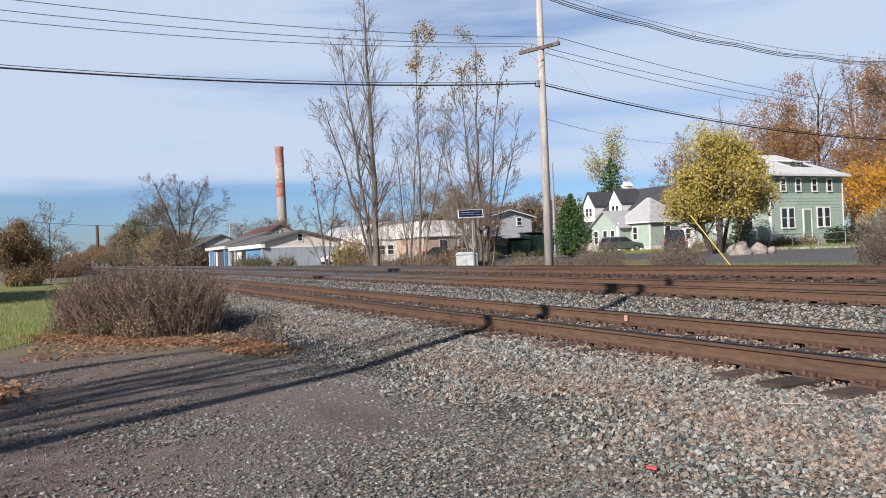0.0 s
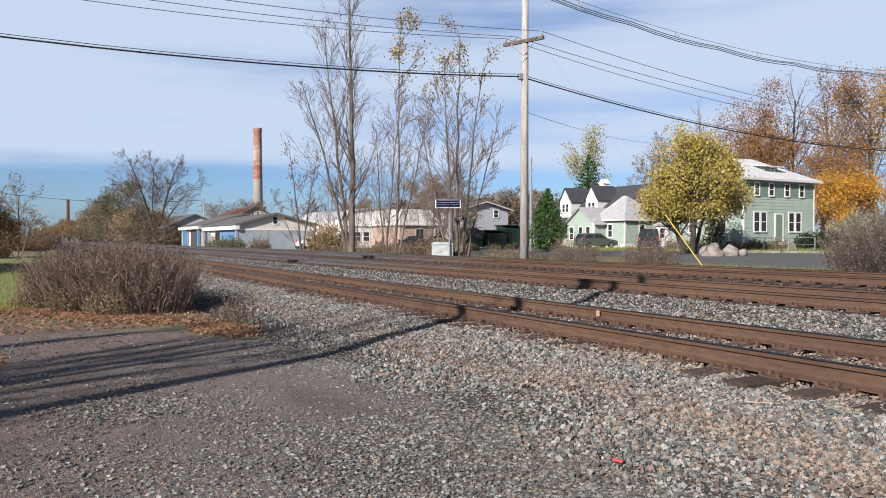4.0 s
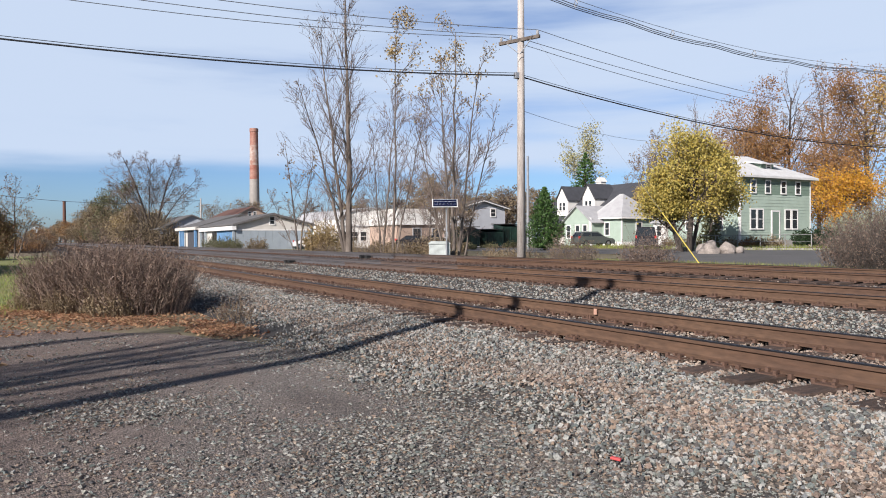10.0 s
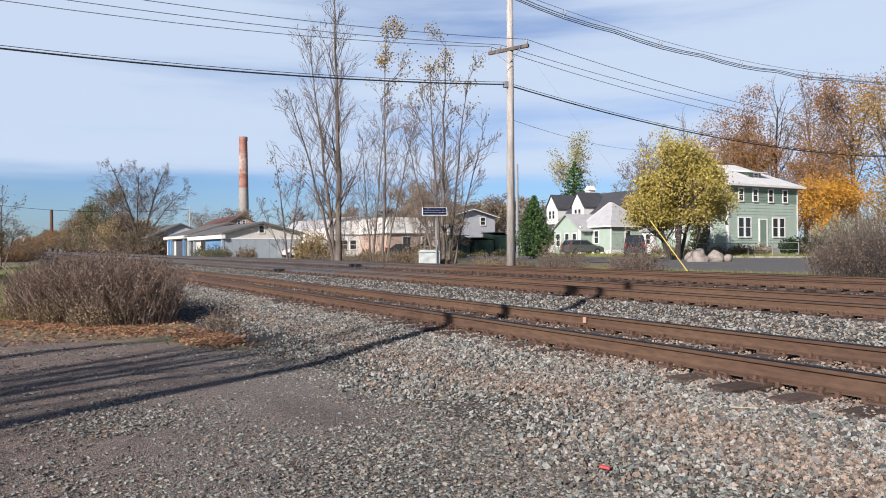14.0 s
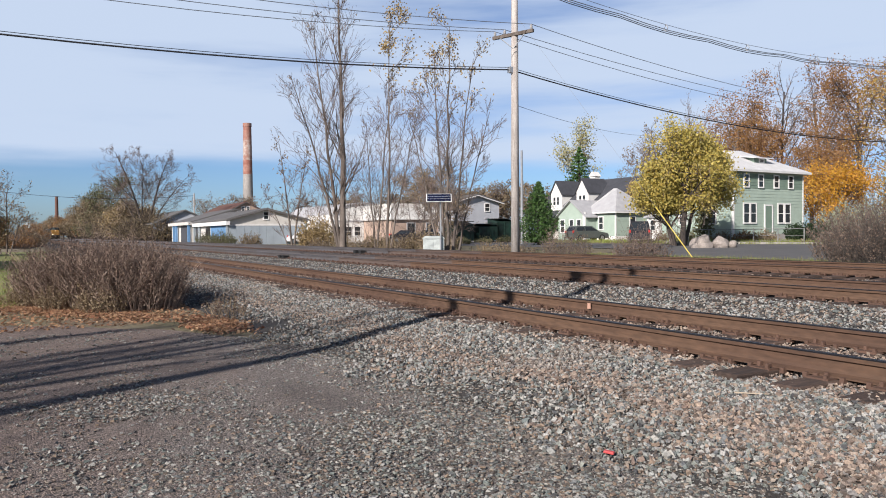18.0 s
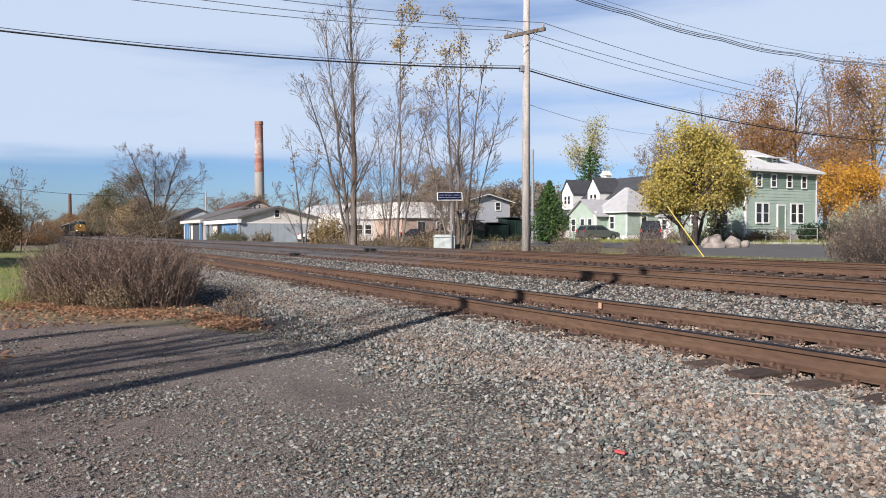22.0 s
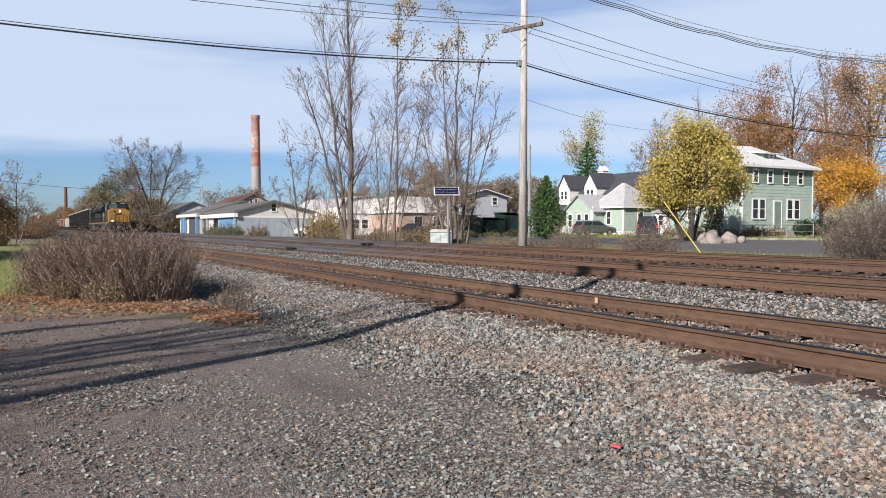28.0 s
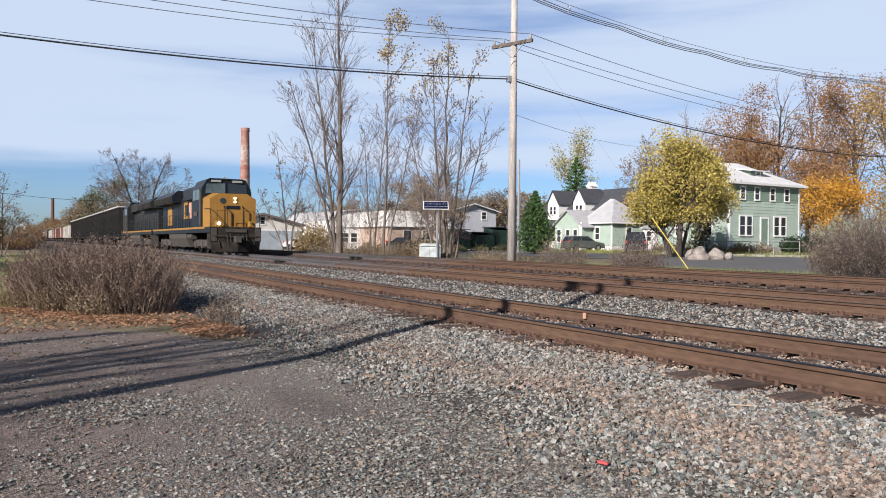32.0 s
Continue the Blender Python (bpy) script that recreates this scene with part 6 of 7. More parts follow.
    # small trees at the edge of the lawn
    tree("dense small tree with red and gold leaves over the lawn", (-62, -3.1, 0.0), 4.7, 66, stems=5, lean=0.5, radius=0.09, leaf_mat="leaf_mixed", per=5, size=0.12, spread=0.28, trunk=0.5, ratio=0.7, width=3.4, bare=0.08, kids=(10, 7, 5))
    brush("bush", "red and gold undergrowth below the small tree", (-60.5, -2.7, 0.0), 2.0, 1.1, 1.7, 260, 79, leaf_mat="leaf_mixed", stem="bark_dark", per=5, size=0.1)
    tree("thin bare-twigged tree behind the lawn", (-66, -1.2, 0.0), 6.6, 78, stems=3, lean=0.4, radius=0.08, leaf_mat="leaf_brown", per=0.25, size=0.13, width=5.0, depth=4, kids=(10, 5, 4, 3))
    # unseen trees behind and beside the camera, added to shade the yard and lawn
    tree("bare multi-stemmed tree at the yard's edge", (-3.2, -9.6, 0.0), 9.0, 81, stems=4, lean=0.16, radius=0.17, width=3.4, depth=3, kids=(8, 5, 4), bare=0.35)
    tree("bare tree with thick limbs behind the yard", (-3.0, -12.6, 0.0), 10.0, 82, stems=3, lean=0.16, radius=0.23, width=3.6, depth=3, kids=(8, 5, 4), bare=0.35)
    tree("bare forked tree behind the yard", (-4.1, -12.8, 0.0), 10.5, 84, stems=3, lean=0.2, radius=0.25, width=3.6, depth=3, kids=(8, 5, 4), bare=0.35)
    tree("tall bare tree far behind the yard", (0.2, -17.2, 0.0), 13.5, 85, stems=2, lean=0.2, radius=0.26, width=5.5, depth=3, kids=(9, 6, 4), bare=0.3)
    for k, (x, y) in enumerate(((-34.0, -9.2), (-31.0, -10.4), (-37.5, -9.8), (-41.5, -10.2))):
        tree("unseen leafy tree added to shade the lawn", (x, y, 0.0), 6.3, 83 + 10 * k, leaf_mat="leaf_rust", per=7, size=0.28, spread=0.3, trunk=0.45, ratio=0.7, width=4.6, kids=(10, 7, 5))


planting()


def ground_cover():
    def litter(rng):
        q = rng.random()
        if q < 0.5:      # along the foot of the bush
            f = rng.random()
            x, y = -16.0 + 3.6 * f + rng.gauss(0, 0.35), -0.45 + 2.2 * f + rng.gauss(0, 0.2)
        elif q < 0.78:   # a clump where the weeds stand
            x, y = rng.gauss(-10.95, 0.45), rng.gauss(2.4, 0.17)
        else:            # thinly under and round the bush
            x, y = rng.uniform(-17.5, -11.5), rng.uniform(-0.6, 2.6)
        return x, y, 0.014 if y < 2.9 else bed(x, y)
    strew_leaves("fallen_leaves", "orange-brown fallen leaves along the bush", "fallen leaves", "litter", 15000, litter, 0.052, 91)

    def litter2(rng):
        return rng.gauss(-9.0, 0.5), rng.gauss(-1.0, 0.28), 0.012
    strew_leaves("fallen_leaves", "heap of brown fallen leaves on the yard", "fallen leaves", "litter", 900, litter2, 0.085, 92)

    def lawn(rng):
        x = -math.exp(rng.uniform(math.log(12.2), math.log(50)))
        return x, rng.uniform(-5, lawn_edge(x) + 0.15), 0.0
    strew_leaves("lawn_grass", "short green grass on the lawn", "grass", "grass", 26000, lawn, 0.10, 94, False)

    def fringe(rng):
        x = -math.exp(rng.uniform(math.log(9), math.log(130)))
        y = 18.95 + abs(rng.gauss(0, 1.6))
        return x, y, land(x, y)
    strew_leaves("dry_grass", "dry tufted grass beyond the tracks", "grass", "dry_grass", 26000, fringe, 0.24, 95, False)

    def verge(rng):
        x = rng.uniform(-60, -8)
        y = rng.uniform(45.5, 52)
        return x, y, land(x, y)
    def near_verge(rng):
        x, y = rng.uniform(-30, -5), rng.uniform(19.8, 25.4)
        return x, y, land(x, y)
    strew_leaves("verge_grass", "short green grass between the tracks and the street", "grass", "grass", 12000, near_verge, 0.14, 97, False)
    strew_leaves("verge_grass", "rough green grass in front of the houses", "grass", "grass", 9000, verge, 0.3, 96, False)


ground_cover()


# ---- street things ----
def car(label, at, rz, paint, length=4.6, h=1.62, estate=True):
    t = thing("car", label, "car", at, rz)
    L, w = length / 2, 0.9
    low = [(-L, 0.35), (-L * 0.97, 0.85), (-L * 0.94, 0.98), (L * 0.42, 1.0), (L * 0.9, 0.82), (L, 0.62), (L, 0.32)]
    g = Geo(); g.prism(low, "y", -w, w)
    part("body", g, paint, t)
    if estate:
        top = [(-L * 0.95, 0.98), (-L * 0.78, h), (L * 0.08, h), (L * 0.46, 0.99)]
    else:
        top = [(-L * 0.7, 0.98), (-L * 0.42, h), (L * 0.05, h), (L * 0.46, 0.99)]
    g = Geo()
    n = len(top)
    a = [(x, -w if z < 1.1 else -w + 0.17, z) for x, z in top]
    b = [(x, w if z < 1.1 else w - 0.17, z) for x, z in top]
    g.faces(a + b, [tuple(range(n)), tuple(range(2 * n - 1, n - 1, -1))] + [(k, (k + 1) % n, n + (k + 1) % n, n + k) for k in range(n)])
    cabin = part("cabin", g, paint, t)
    for s in (-1, 1):
        g = Geo()
        def q(x, z):
            f = (z - 1.0) / (h - 1.0)
            return (x, s * (w - 0.17 * f + 0.012), z)
        x0, x1 = top[0][0] + 0.2, top[3][0] - 0.22
        xa, xb = top[1][0] + 0.12, top[2][0] - 0.05
        xm = (xa + xb) / 2
        g.poly([q(x0, 1.06), q(xm - 0.05, 1.06), q(xm - 0.05, h - 0.12), q(xa, h - 0.12)])
        g.poly([q(xm + 0.05, 1.06), q(x1, 1.06), q(xb, h - 0.12), q(xm + 0.05, h - 0.12)])
        part("side_window", g, "glass", cabin)
        for x in (-L * 0.62, L * 0.62):
            g = Geo(); g.tube([(x, s * (w - 0.2), 0.34), (x, s * (w + 0.02), 0.34)], 0.34, 16)
            wh = part("wheel", g, "black", t)
            g = Geo(); g.tube([(x, s * (w + 0.021), 0.34), (x, s * (w + 0.03), 0.34)], 0.2, 10)
            part("rim", g, "chrome", wh)
        g = Geo(); g.box(-L - 0.02, -L * 0.93, s * (w - 0.16), s * (w - 0.02), 0.86, 1.08)
        part("tail_light", g, "tail", t)
        g = Geo(); g.box(L * 0.93, L + 0.01, s * (w - 0.35), s * (w - 0.05), 0.6, 0.76)
        part("headlight", g, "chrome", t)
    g = Geo()
    (xa, za), (xb, zb) = top[0], top[1]
    g.poly([(xa + 0.03, -w + 0.12, za + 0.08), (xb - 0.04, -w + 0.26, zb - 0.1), (xb - 0.04, w - 0.26, zb - 0.1), (xa + 0.03, w - 0.12, za + 0.08)])
    g.v = [(x - 0.02, y, z) for x, y, z in g.v]
    part("rear_window", g, "glass", cabin)
    g = Geo(); g.box(-L - 0.06, L + 0.05, -w + 0.05, w - 0.05, 0.28, 0.42)
    part("bumper", g, "black", t)
    return t


def dumpster(label, at, rz, w=2.6, d=1.7, h=1.75):
    t = thing("dumpster", label, "dumpster", at, rz, group="dumpsters behind the shop")
    g = Geo()
    g.prism([(-d / 2, 0.2), (d / 2, 0.2), (d / 2, h), (-d / 2, h - 0.3)], "x", -w / 2, w / 2)
    part("body", g, "dumpster", t)
    for sx in (-1, 1):
        g = Geo(); g.box(sx * w / 4 - w / 4 + 0.03, sx * w / 4 + w / 4 - 0.03, -d / 2 - 0.05, d / 2 + 0.02, h - 0.02, h + 0.05)
        part("lid", g, "black", t, "black lid")
        g = Geo(); g.box(sx * (w / 2 + 0.06) - 0.06, sx * (w / 2 + 0.06) + 0.06, -0.5, 0.5, 0.8, 1.0)
        part("lift_pocket", g, "dumpster", t)
        for y in (-0.6, 0.6):
            g = Geo(); g.tube([(sx * (w / 2 - 0.3) - 0.04, y, 0.1), (sx * (w / 2 - 0.3) + 0.04, y, 0.1)], 0.1, 10)
            part("caster", g, "black", t)
    for k in range(4):
        g = Geo(); x = -w / 2 + 0.3 + k * (w - 0.6) / 3
        g.box(x - 0.04, x + 0.04, -d / 2 - 0.06, -d / 2, 0.25, h - 0.35)
        part("rib", g, "dumpster", t)
    return t


def street_things():
    car("grey-green estate car parked by the bungalow", (-58.7, 50.7, 0.47), 80, "car_grey", 4.15, 1.55)
    car("tall black car seen from behind, parked by the shed", (-48.3, 47.8, 0.44), 136, "car_dark", 4.4, 1.85)
    car("dark car parked at the tan shop", (-75.5, 38.6, 0.32), 60, "car_dark", 4.4, 1.45, False)
    car("black car parked at the tan shop", (-75.2, 41.4, 0.32), 70, "car_dark", 4.4, 1.45, False)
    car("white car half hidden by the yellow bush", (-88.5, 30.5, 0.2), 80, "car_white", 4.4, 1.45, False)
    for k, (y, w, h) in enumerate(((41.4, 2.7, 2.3), (44.3, 2.3, 2.0), (47.1, 2.9, 2.55))):
        dumpster("dark green steel dumpster with black lids", (-68.8 + 0.5 * (k % 2), y, land(0, y)), 84 + 4 * k, w, 1.8, h)
    for k, (x, y) in enumerate(((-64.5, 39.0), (-65.0, 42.0), (-65.2, 45.0), (-61.0, 37.0))):
        brush("shrub", "low olive shrub in front of the dumpsters", (x, y, land(x, y)), 1.2, 0.7, 0.8, 90, 380 + k, stem="twig", leaf_mat="leaf_olive", per=4, size=0.1, category="shrub")
    # wire fence in front of the green house
    t = thing("fence", "low grey wire fence in front of the green house", "fence", (0, 0, 0))
    xs = [-47.5 + 2.1 * k for k in range(8)]
    for x in xs:
        g = Geo(); g.tube([(x, 48.5, 0.3), (x, 48.5, 1.55)], 0.035, 6)
        part("post", g, "fence", t)
    for z in (1.5, 1.0, 0.62):
        g = Geo(); g.tube([(xs[0], 48.5, z), (xs[-1], 48.5, z)], 0.022 if z > 1.4 else 0.012, 5)
        part("rail", g, "fence", t)
    # planting against the green house
    brush("hedge", "dense dark green clipped hedge by the house", (-35.6, 53.0, 0.45), 1.5, 0.8, 1.6, 260, 101, stem="bark_dark", leaf_mat="leaf_dark", per=6, size=0.14, category="hedge", flat=0.25)
    conifer("pale weeping evergreen against the green house", (-43.2, 50.2, 0.42), 4.4, 1.0, 102, mat="leaf_olive", rows=16, dens=0.8)
    for k, (x, y, h, m) in enumerate(((-44.5, 49.5, 1.3, "leaf_olive"), (-41, 50.0, 1.0, "leaf_brown"), (-39, 50.2, 1.1, "leaf_rust"), (-37.2, 50.0, 1.2, "leaf_brown"), (-46.8, 49.6, 1.2, "leaf_brown"))):
        brush("shrub", "low dry shrub in front of the green house", (x, y, 0.42), 1.0, 0.7, h, 110, 103 + k, stem="twig_tan", leaf_mat=m, per=4, size=0.1, category="shrub")
    # small white porch hut
    t = thing("shed", "small white shed with a pale roof beside the bungalow", "shed", (-51.5, 53.6, 0.45))
    g = Geo(); g.box(-1.6, 0, 0, 1.7, -0.3, 2.3)
    part("wall", g, "white", t)
    part("roof", hip_roof(-1.6, 0, 0, 1.7, 2.3, 0.8, (-0.85, 0.85, -0.75, 0.85), 0.25, 0.1), "roof_pale", t)
    window(t, "-y", 0.0, -0.8, 1.1, 0.55, 0.9)
    window(t, "+x", 0.0, 0.85, 1.1, 0.55, 0.9)
    # thin grey pole behind the wooden one
    t = thing("street_lamp", "thin grey steel pole beside the street", "pole", (-55.0, 39.8, 0.3))
    g = Geo(); g.tube([(0, 0, 0), (0, 0, 8.6)], [0.14, 0.10], 8)
    part("shaft", g, "galv", t)
    # black boxes beside the rails
    for x, y, z in ((-32.6, 10.35, 0.22), (-33.2, 10.35, 0.22), (-34.6, 15.0, 0.34), (-35.3, 15.0, 0.34)):
        t = thing("rail_lubricator", "small black lubricator box beside a rail", "trackside box", (x, y, z), group="trackside boxes")
        g = Geo(); g.box(-0.14, 0.14, -0.12, 0.12, -0.12, 0.13, 0.02)
        part("body", g, "black", t)
        g = Geo(); g.box(-0.16, 0.16, -0.14, 0.14, 0.13, 0.17, 0.015)
        part("lid", g, "black", t)
    # bits on the ballast
    g = Geo(); g.box(-0.03, 0.03, -0.013, 0.013, 0.0, 0.012, 0.004)
    ob = solid("plastic_scrap", g, "red_bit", "small faded red plastic scrap on the gravel", "litter"); ob.matrix_basis = pose(-3.16, 2.9, bed(-3.16, 2.9) + 0.03, 8, 5, 30)
    g = Geo(); g.prism([(-0.12, -0.003), (0.0, -0.008), (0.1, -0.004), (0.13, 0.004), (0.02, 0.002), (-0.12, 0.003)], "z", 0.0, 0.007)
    ob = solid("wood_splinter", g, "wood_pale", "bleached splinter of wood on the ballast", "wood scrap"); ob.matrix_basis = pose(-3.40, 4.45, bed(-3.4, 4.45) + 0.03, 0, 4, 62)
    g = Geo(); g.box(-0.03, 0.03, -0.012, 0.0, 0.02, 0.10)
    tagged(solid("paint_mark", g, "paint_mark", "pale orange paint mark on the rail web", "paint mark")).matrix_basis = pose(-7.85, 6.87 - 0.036, 0.37 - RAIL_H + 0.03)


street_things()


# ---- train ----
def wheelset(g, x, r=0.5):
    for y in (-0.76, 0.76):
        g.tube([(x, y - 0.07, r), (x, y + 0.07, r)], r, 18)
    g.tube([(x, -0.76, r), (x, 0.76, r)], 0.08, 8)


def truck(parent, x, axles, r, span, mat="under"):
    g = Geo()
    for a in axles:
        wheelset(g, x + a, r)
    tk = part("truck", g, "under_black", parent, "dark steel wheels and axles")
    for y in (-1.05, 1.05):
        g = Geo()
        g.prism([(x - span, 0.55), (x - span * 0.75, 0.42), (x + span * 0.75, 0.42), (x + span, 0.55), (x + span, 0.85), (x - span, 0.85)], "y", y - 0.08, y + 0.08)
        for a in axles:
            g.box(x + a - 0.2, x + a + 0.2, y - 0.14, y + 0.14, 0.32, 0.75)
        for a in axles[:-1]:
            for dx in (0.7, 1.05):
                g.tube([(x + a + dx, y, 0.45), (x + a + dx, y, 0.8)], 0.1, 8)
        part("side_frame", g, mat, tk)
    return tk


def locomotive(label, body="loco_blue", lead=True):
    """A six-axle freight diesel, 22.3 m long; x = 0 is its front coupler face, the body runs to -x; z = 0 is the rail top."""
    t = thing("locomotive", label, "locomotive", (0, 0, 0), group="locomotives")
    # frame and walkway
    g = Geo(); g.box(-21.9, -0.75, -1.52, 1.52, 1.28, 1.62)
    part("underframe", g, body, t)
    g = Geo()
    for y in (-1.54, 1.53):
        g.box(-21.9, -2.2, y, y + 0.012, 1.52, 1.64)
    part("sill_stripe", g, "loco_yellow", t, "yellow stripe along the sill")
    # long hood
    g = Geo(); g.prism([(-0.85, 1.62), (0.85, 1.62), (0.85, 3.75), (0.6, 4.1), (-0.6, 4.1), (-0.85, 3.75)], "x", -21.1, -6.0)
    part("long_hood", g, body, t)
    g = Geo(); g.prism([(-1.5, 3.55), (1.5, 3.55), (1.55, 4.05), (1.1, 4.45), (-1.1, 4.45), (-1.55, 4.05)], "x", -21.2, -13.2)
    part("radiator", g, body, t, "flared radiator housing")
    g = Geo()
    for k in range(9):
        for y in (-1.56, 1.52):
            g.box(-20.9 + 0.82 * k, -20.2 + 0.82 * k, y, y + 0.04, 3.62, 4.0)
    part("grille", g, "under_black", t)
    g = Geo(); g.box(-13.0, -10.8, -0.8, 0.8, 4.1, 4.45, 0.1)
    part("exhaust_housing", g, body, t)
    g = Geo(); g.box(-10.6, -6.1, -1.2, 1.2, 3.6, 4.42, 0.15)
    part("brake_box", g, body, t)
    g = Geo(); g.box(0, 0.74, 0, 0.018, 1.75, 3.2)
    door = g.mesh("hood_door", body)
    for k in range(16):
        for y in (-0.87, 0.852):
            part("hood_door", door, body, t).location = (-20.2 + 0.86 * k, y, 0)
    if lead:
        for y in (-0.9, 0.88):
            g = Geo(); g.box(-18.6, -16.7, y, y + 0.025, 1.95, 3.4)
            part("hood_panel", g, "loco_yellow", t, "yellow hood panel")
    for k, (x0, x1, z0, z1) in enumerate(((-12.0, -11.6, 2.3, 3.5), (-12.0, -10.6, 3.3, 3.5), (-12.0, -10.6, 2.3, 2.5), (-10.1, -9.3, 2.3, 3.5), (-8.9, -8.1, 2.3, 3.5))):
        g = Geo(); g.box(x0, x1, -0.9 - 0.004 * k, -0.872, z0, z1)
        part("marking", g, "loco_yellow" if k < 3 else "paint_mark", t, "plain painted marking bar")
    # cab
    g = Geo()
    g.prism([(-1.52, 1.62), (1.52, 1.62), (1.52, 4.05), (1.2, 4.6), (-1.2, 4.6), (-1.52, 4.05)], "x", -6.0, -3.1)
    cab = part("cab", g, body, t)
    g = Geo(); g.prism([(-1.2, 4.6), (1.2, 4.6), (1.0, 4.68), (-1.0, 4.68)], "x", -6.1, -3.05)
    part("cab_roof", g, body, t)
    for y in (-1.54, 1.515):
        for x0, x1 in ((-5.6, -4.75), (-4.6, -3.75)):
            g = Geo(); g.box(x0, x1, y, y + 0.025, 3.35, 4.0)
            part("side_window", g, "cab_glass", cab)
    for y in (-1.56, 1.54):
        g = Geo(); g.box(-5.3, -4.3, y, y + 0.02, 2.35, 2.62)
        part("marking", g, "under", cab, "faded plain marking bar")
        g = Geo(); g.box(-3.45, -3.2, y - 0.03, y + 0.05, 1.75, 3.9)
        part("cab_door_frame", g, "under", cab)
    # windscreen in two raked faces
    for s in (-1, 1):
        g = Geo()
        face = [(s * 0.09, 3.78), (s * 1.3, 3.72), (s * 1.22, 4.32), (s * 0.09, 4.38)]
        g.faces([(x, u, w) for x in (-3.09, -3.06) for u, w in face],
                [(0, 1, 2, 3), (4, 5, 6, 7), (0, 1, 5, 4), (1, 2, 6, 5), (2, 3, 7, 6), (3, 0, 4, 7)])
        # only the -y pane takes the colour with the painted-in reflection
        part("windscreen", g, "cab_glass" if s < 0 else "glass", cab)
        g = Geo(); g.box(-3.1, -3.02, s * 0.66 - 0.3, s * 0.66 + 0.3, 4.44, 4.57)
        part("number_board", g, "board", cab, "pale number board with plain bars")
    # nose
    g = Geo()
    pr = [(-1.45, 1.62), (1.45, 1.62), (1.45, 3.42), (0.88, 3.74), (-0.88, 3.74), (-1.45, 3.42)]
    back = [(-3.1, u, w) for u, w in pr]
    front = [(-1.45, u * 0.955, w if w < 2 else w - 0.08) for u, w in pr]
    n = len(pr)
    g.faces(back + front, [tuple(range(n)), tuple(range(2 * n - 1, n - 1, -1))] + [(k, (k + 1) % n, n + (k + 1) % n, n + k) for k in range(n)])
    nose = part("nose", g, "loco_yellow", t, "golden yellow nose")
    g = Geo(); g.prism([(-3.12, 3.6), (-1.75, 3.6), (-1.75, 3.69), (-3.12, 3.77)], "y", -0.8, 0.8)
    part("nose_top", g, body, nose, "dark anti-glare top of the nose")
    for s in (-1, 1):
        g = Geo(); g.tube([(-1.2, s * 0.55, 1.64), (-1.2, s * 0.55, 2.75), (-1.45, s * 0.55, 2.9)], 0.035, 5)
        part("grab_iron", g, "under_black", nose)
    g = Geo()
    g.tube([(-1.5, -0.62, 3.22), (-1.42, -0.62, 3.22)], 0.17, 12)
    part("window", g, "glass", nose)
    g = Geo(); g.box(-1.46, -1.425, -0.4, 0.4, 2.72, 2.92)
    part("emblem", g, "loco_blue", nose, "dark blue plain emblem block")
    g = Geo(); g.box(-1.46, -1.43, -0.02, 0.02, 1.7, 2.4)
    part("door_seam", g, "under_black", nose)
    for z in (3.16, 3.38):
        g = Geo(); g.tube([(-1.5, 0.1, z), (-1.37, 0.1, z)], 0.072, 12)
        part("headlight", g, "lamp_dim" if lead else "glass", nose, "lit headlight" if lead else "")
    for y in (-1.0, 1.0):
        g = Geo(); g.box(-1.2, -0.78, y - 0.16, y + 0.16, 1.66, 1.98)
        part("light_box", g, "loco_yellow", t)
        g = Geo(); g.tube([(-0.8, y, 1.83), (-0.72, y, 1.83)], 0.085, 12)
        lit = lead and y < 0
        part("ditch_light", g, "lamp" if lit else "glass", t, "lit ditch light" if lit else "")
    # front plate, steps, plough, coupler
    g = Geo(); g.box(-1.0, -0.72, -1.5, 1.5, 0.72, 1.62)
    part("pilot_plate", g, "under_black", t)
    g = Geo()
    g.faces([(-1.0, -1.45, 0.72), (-1.0, 1.45, 0.72), (-0.7, -1.45, 0.72), (-0.7, 1.45, 0.72), (-0.75, -1.4, 0.12), (-0.75, 1.4, 0.12), (-0.28, 0, 0.14), (-0.38, 0, 0.72)],
            [(2, 4, 6, 7), (7, 6, 5, 3), (0, 1, 5, 4), (0, 2, 7, 3, 1), (0, 4, 2), (1, 3, 5), (4, 5, 6)])
    part("snow_plough", g, "under_black", t)
    g = Geo(); g.box(-0.8, -0.1, -0.16, 0.16, 0.72, 1.05); g.box(-0.12, 0.08, -0.22, 0.12, 0.7, 1.08)
    part("coupler", g, "under", t)
    for y in (-0.55, -0.35, 0.4, 0.6):
        g = Geo(); g.tube([(-0.7, y, 1.2), (-0.5, y, 0.8), (-0.45, y * 0.9, 0.45)], 0.035, 6)
        part("brake_hose", g, "black", t)
    g = Geo(); g.tube([(-0.62, -1.35, 1.12), (-0.6, -0.4, 1.05), (-0.6, 0.4, 1.05), (-0.62, 1.35, 1.12)], 0.022, 5)
    part("uncoupling_lever", g, "under", t)
    for y in (-1.3, 1.3):
        g = Geo(); g.box(-0.73, -0.69, y - 0.16, y + 0.16, 0.78, 1.55)
        part("pilot_panel", g, "under", t, "dusty brown pilot panel")
    g = Geo(); g.box(-0.73, -0.66, -0.62, 0.62, 1.3, 1.5)
    part("walkway_plate", g, "under", t)
    for y in (-1.05, 1.05):
        g = Geo(); g.tube([(-0.7, y, 0.8), (-0.52, y, 0.72), (-0.5, y * 0.95, 0.4)], 0.03, 6)
        part("brake_hose", g, "black", t)
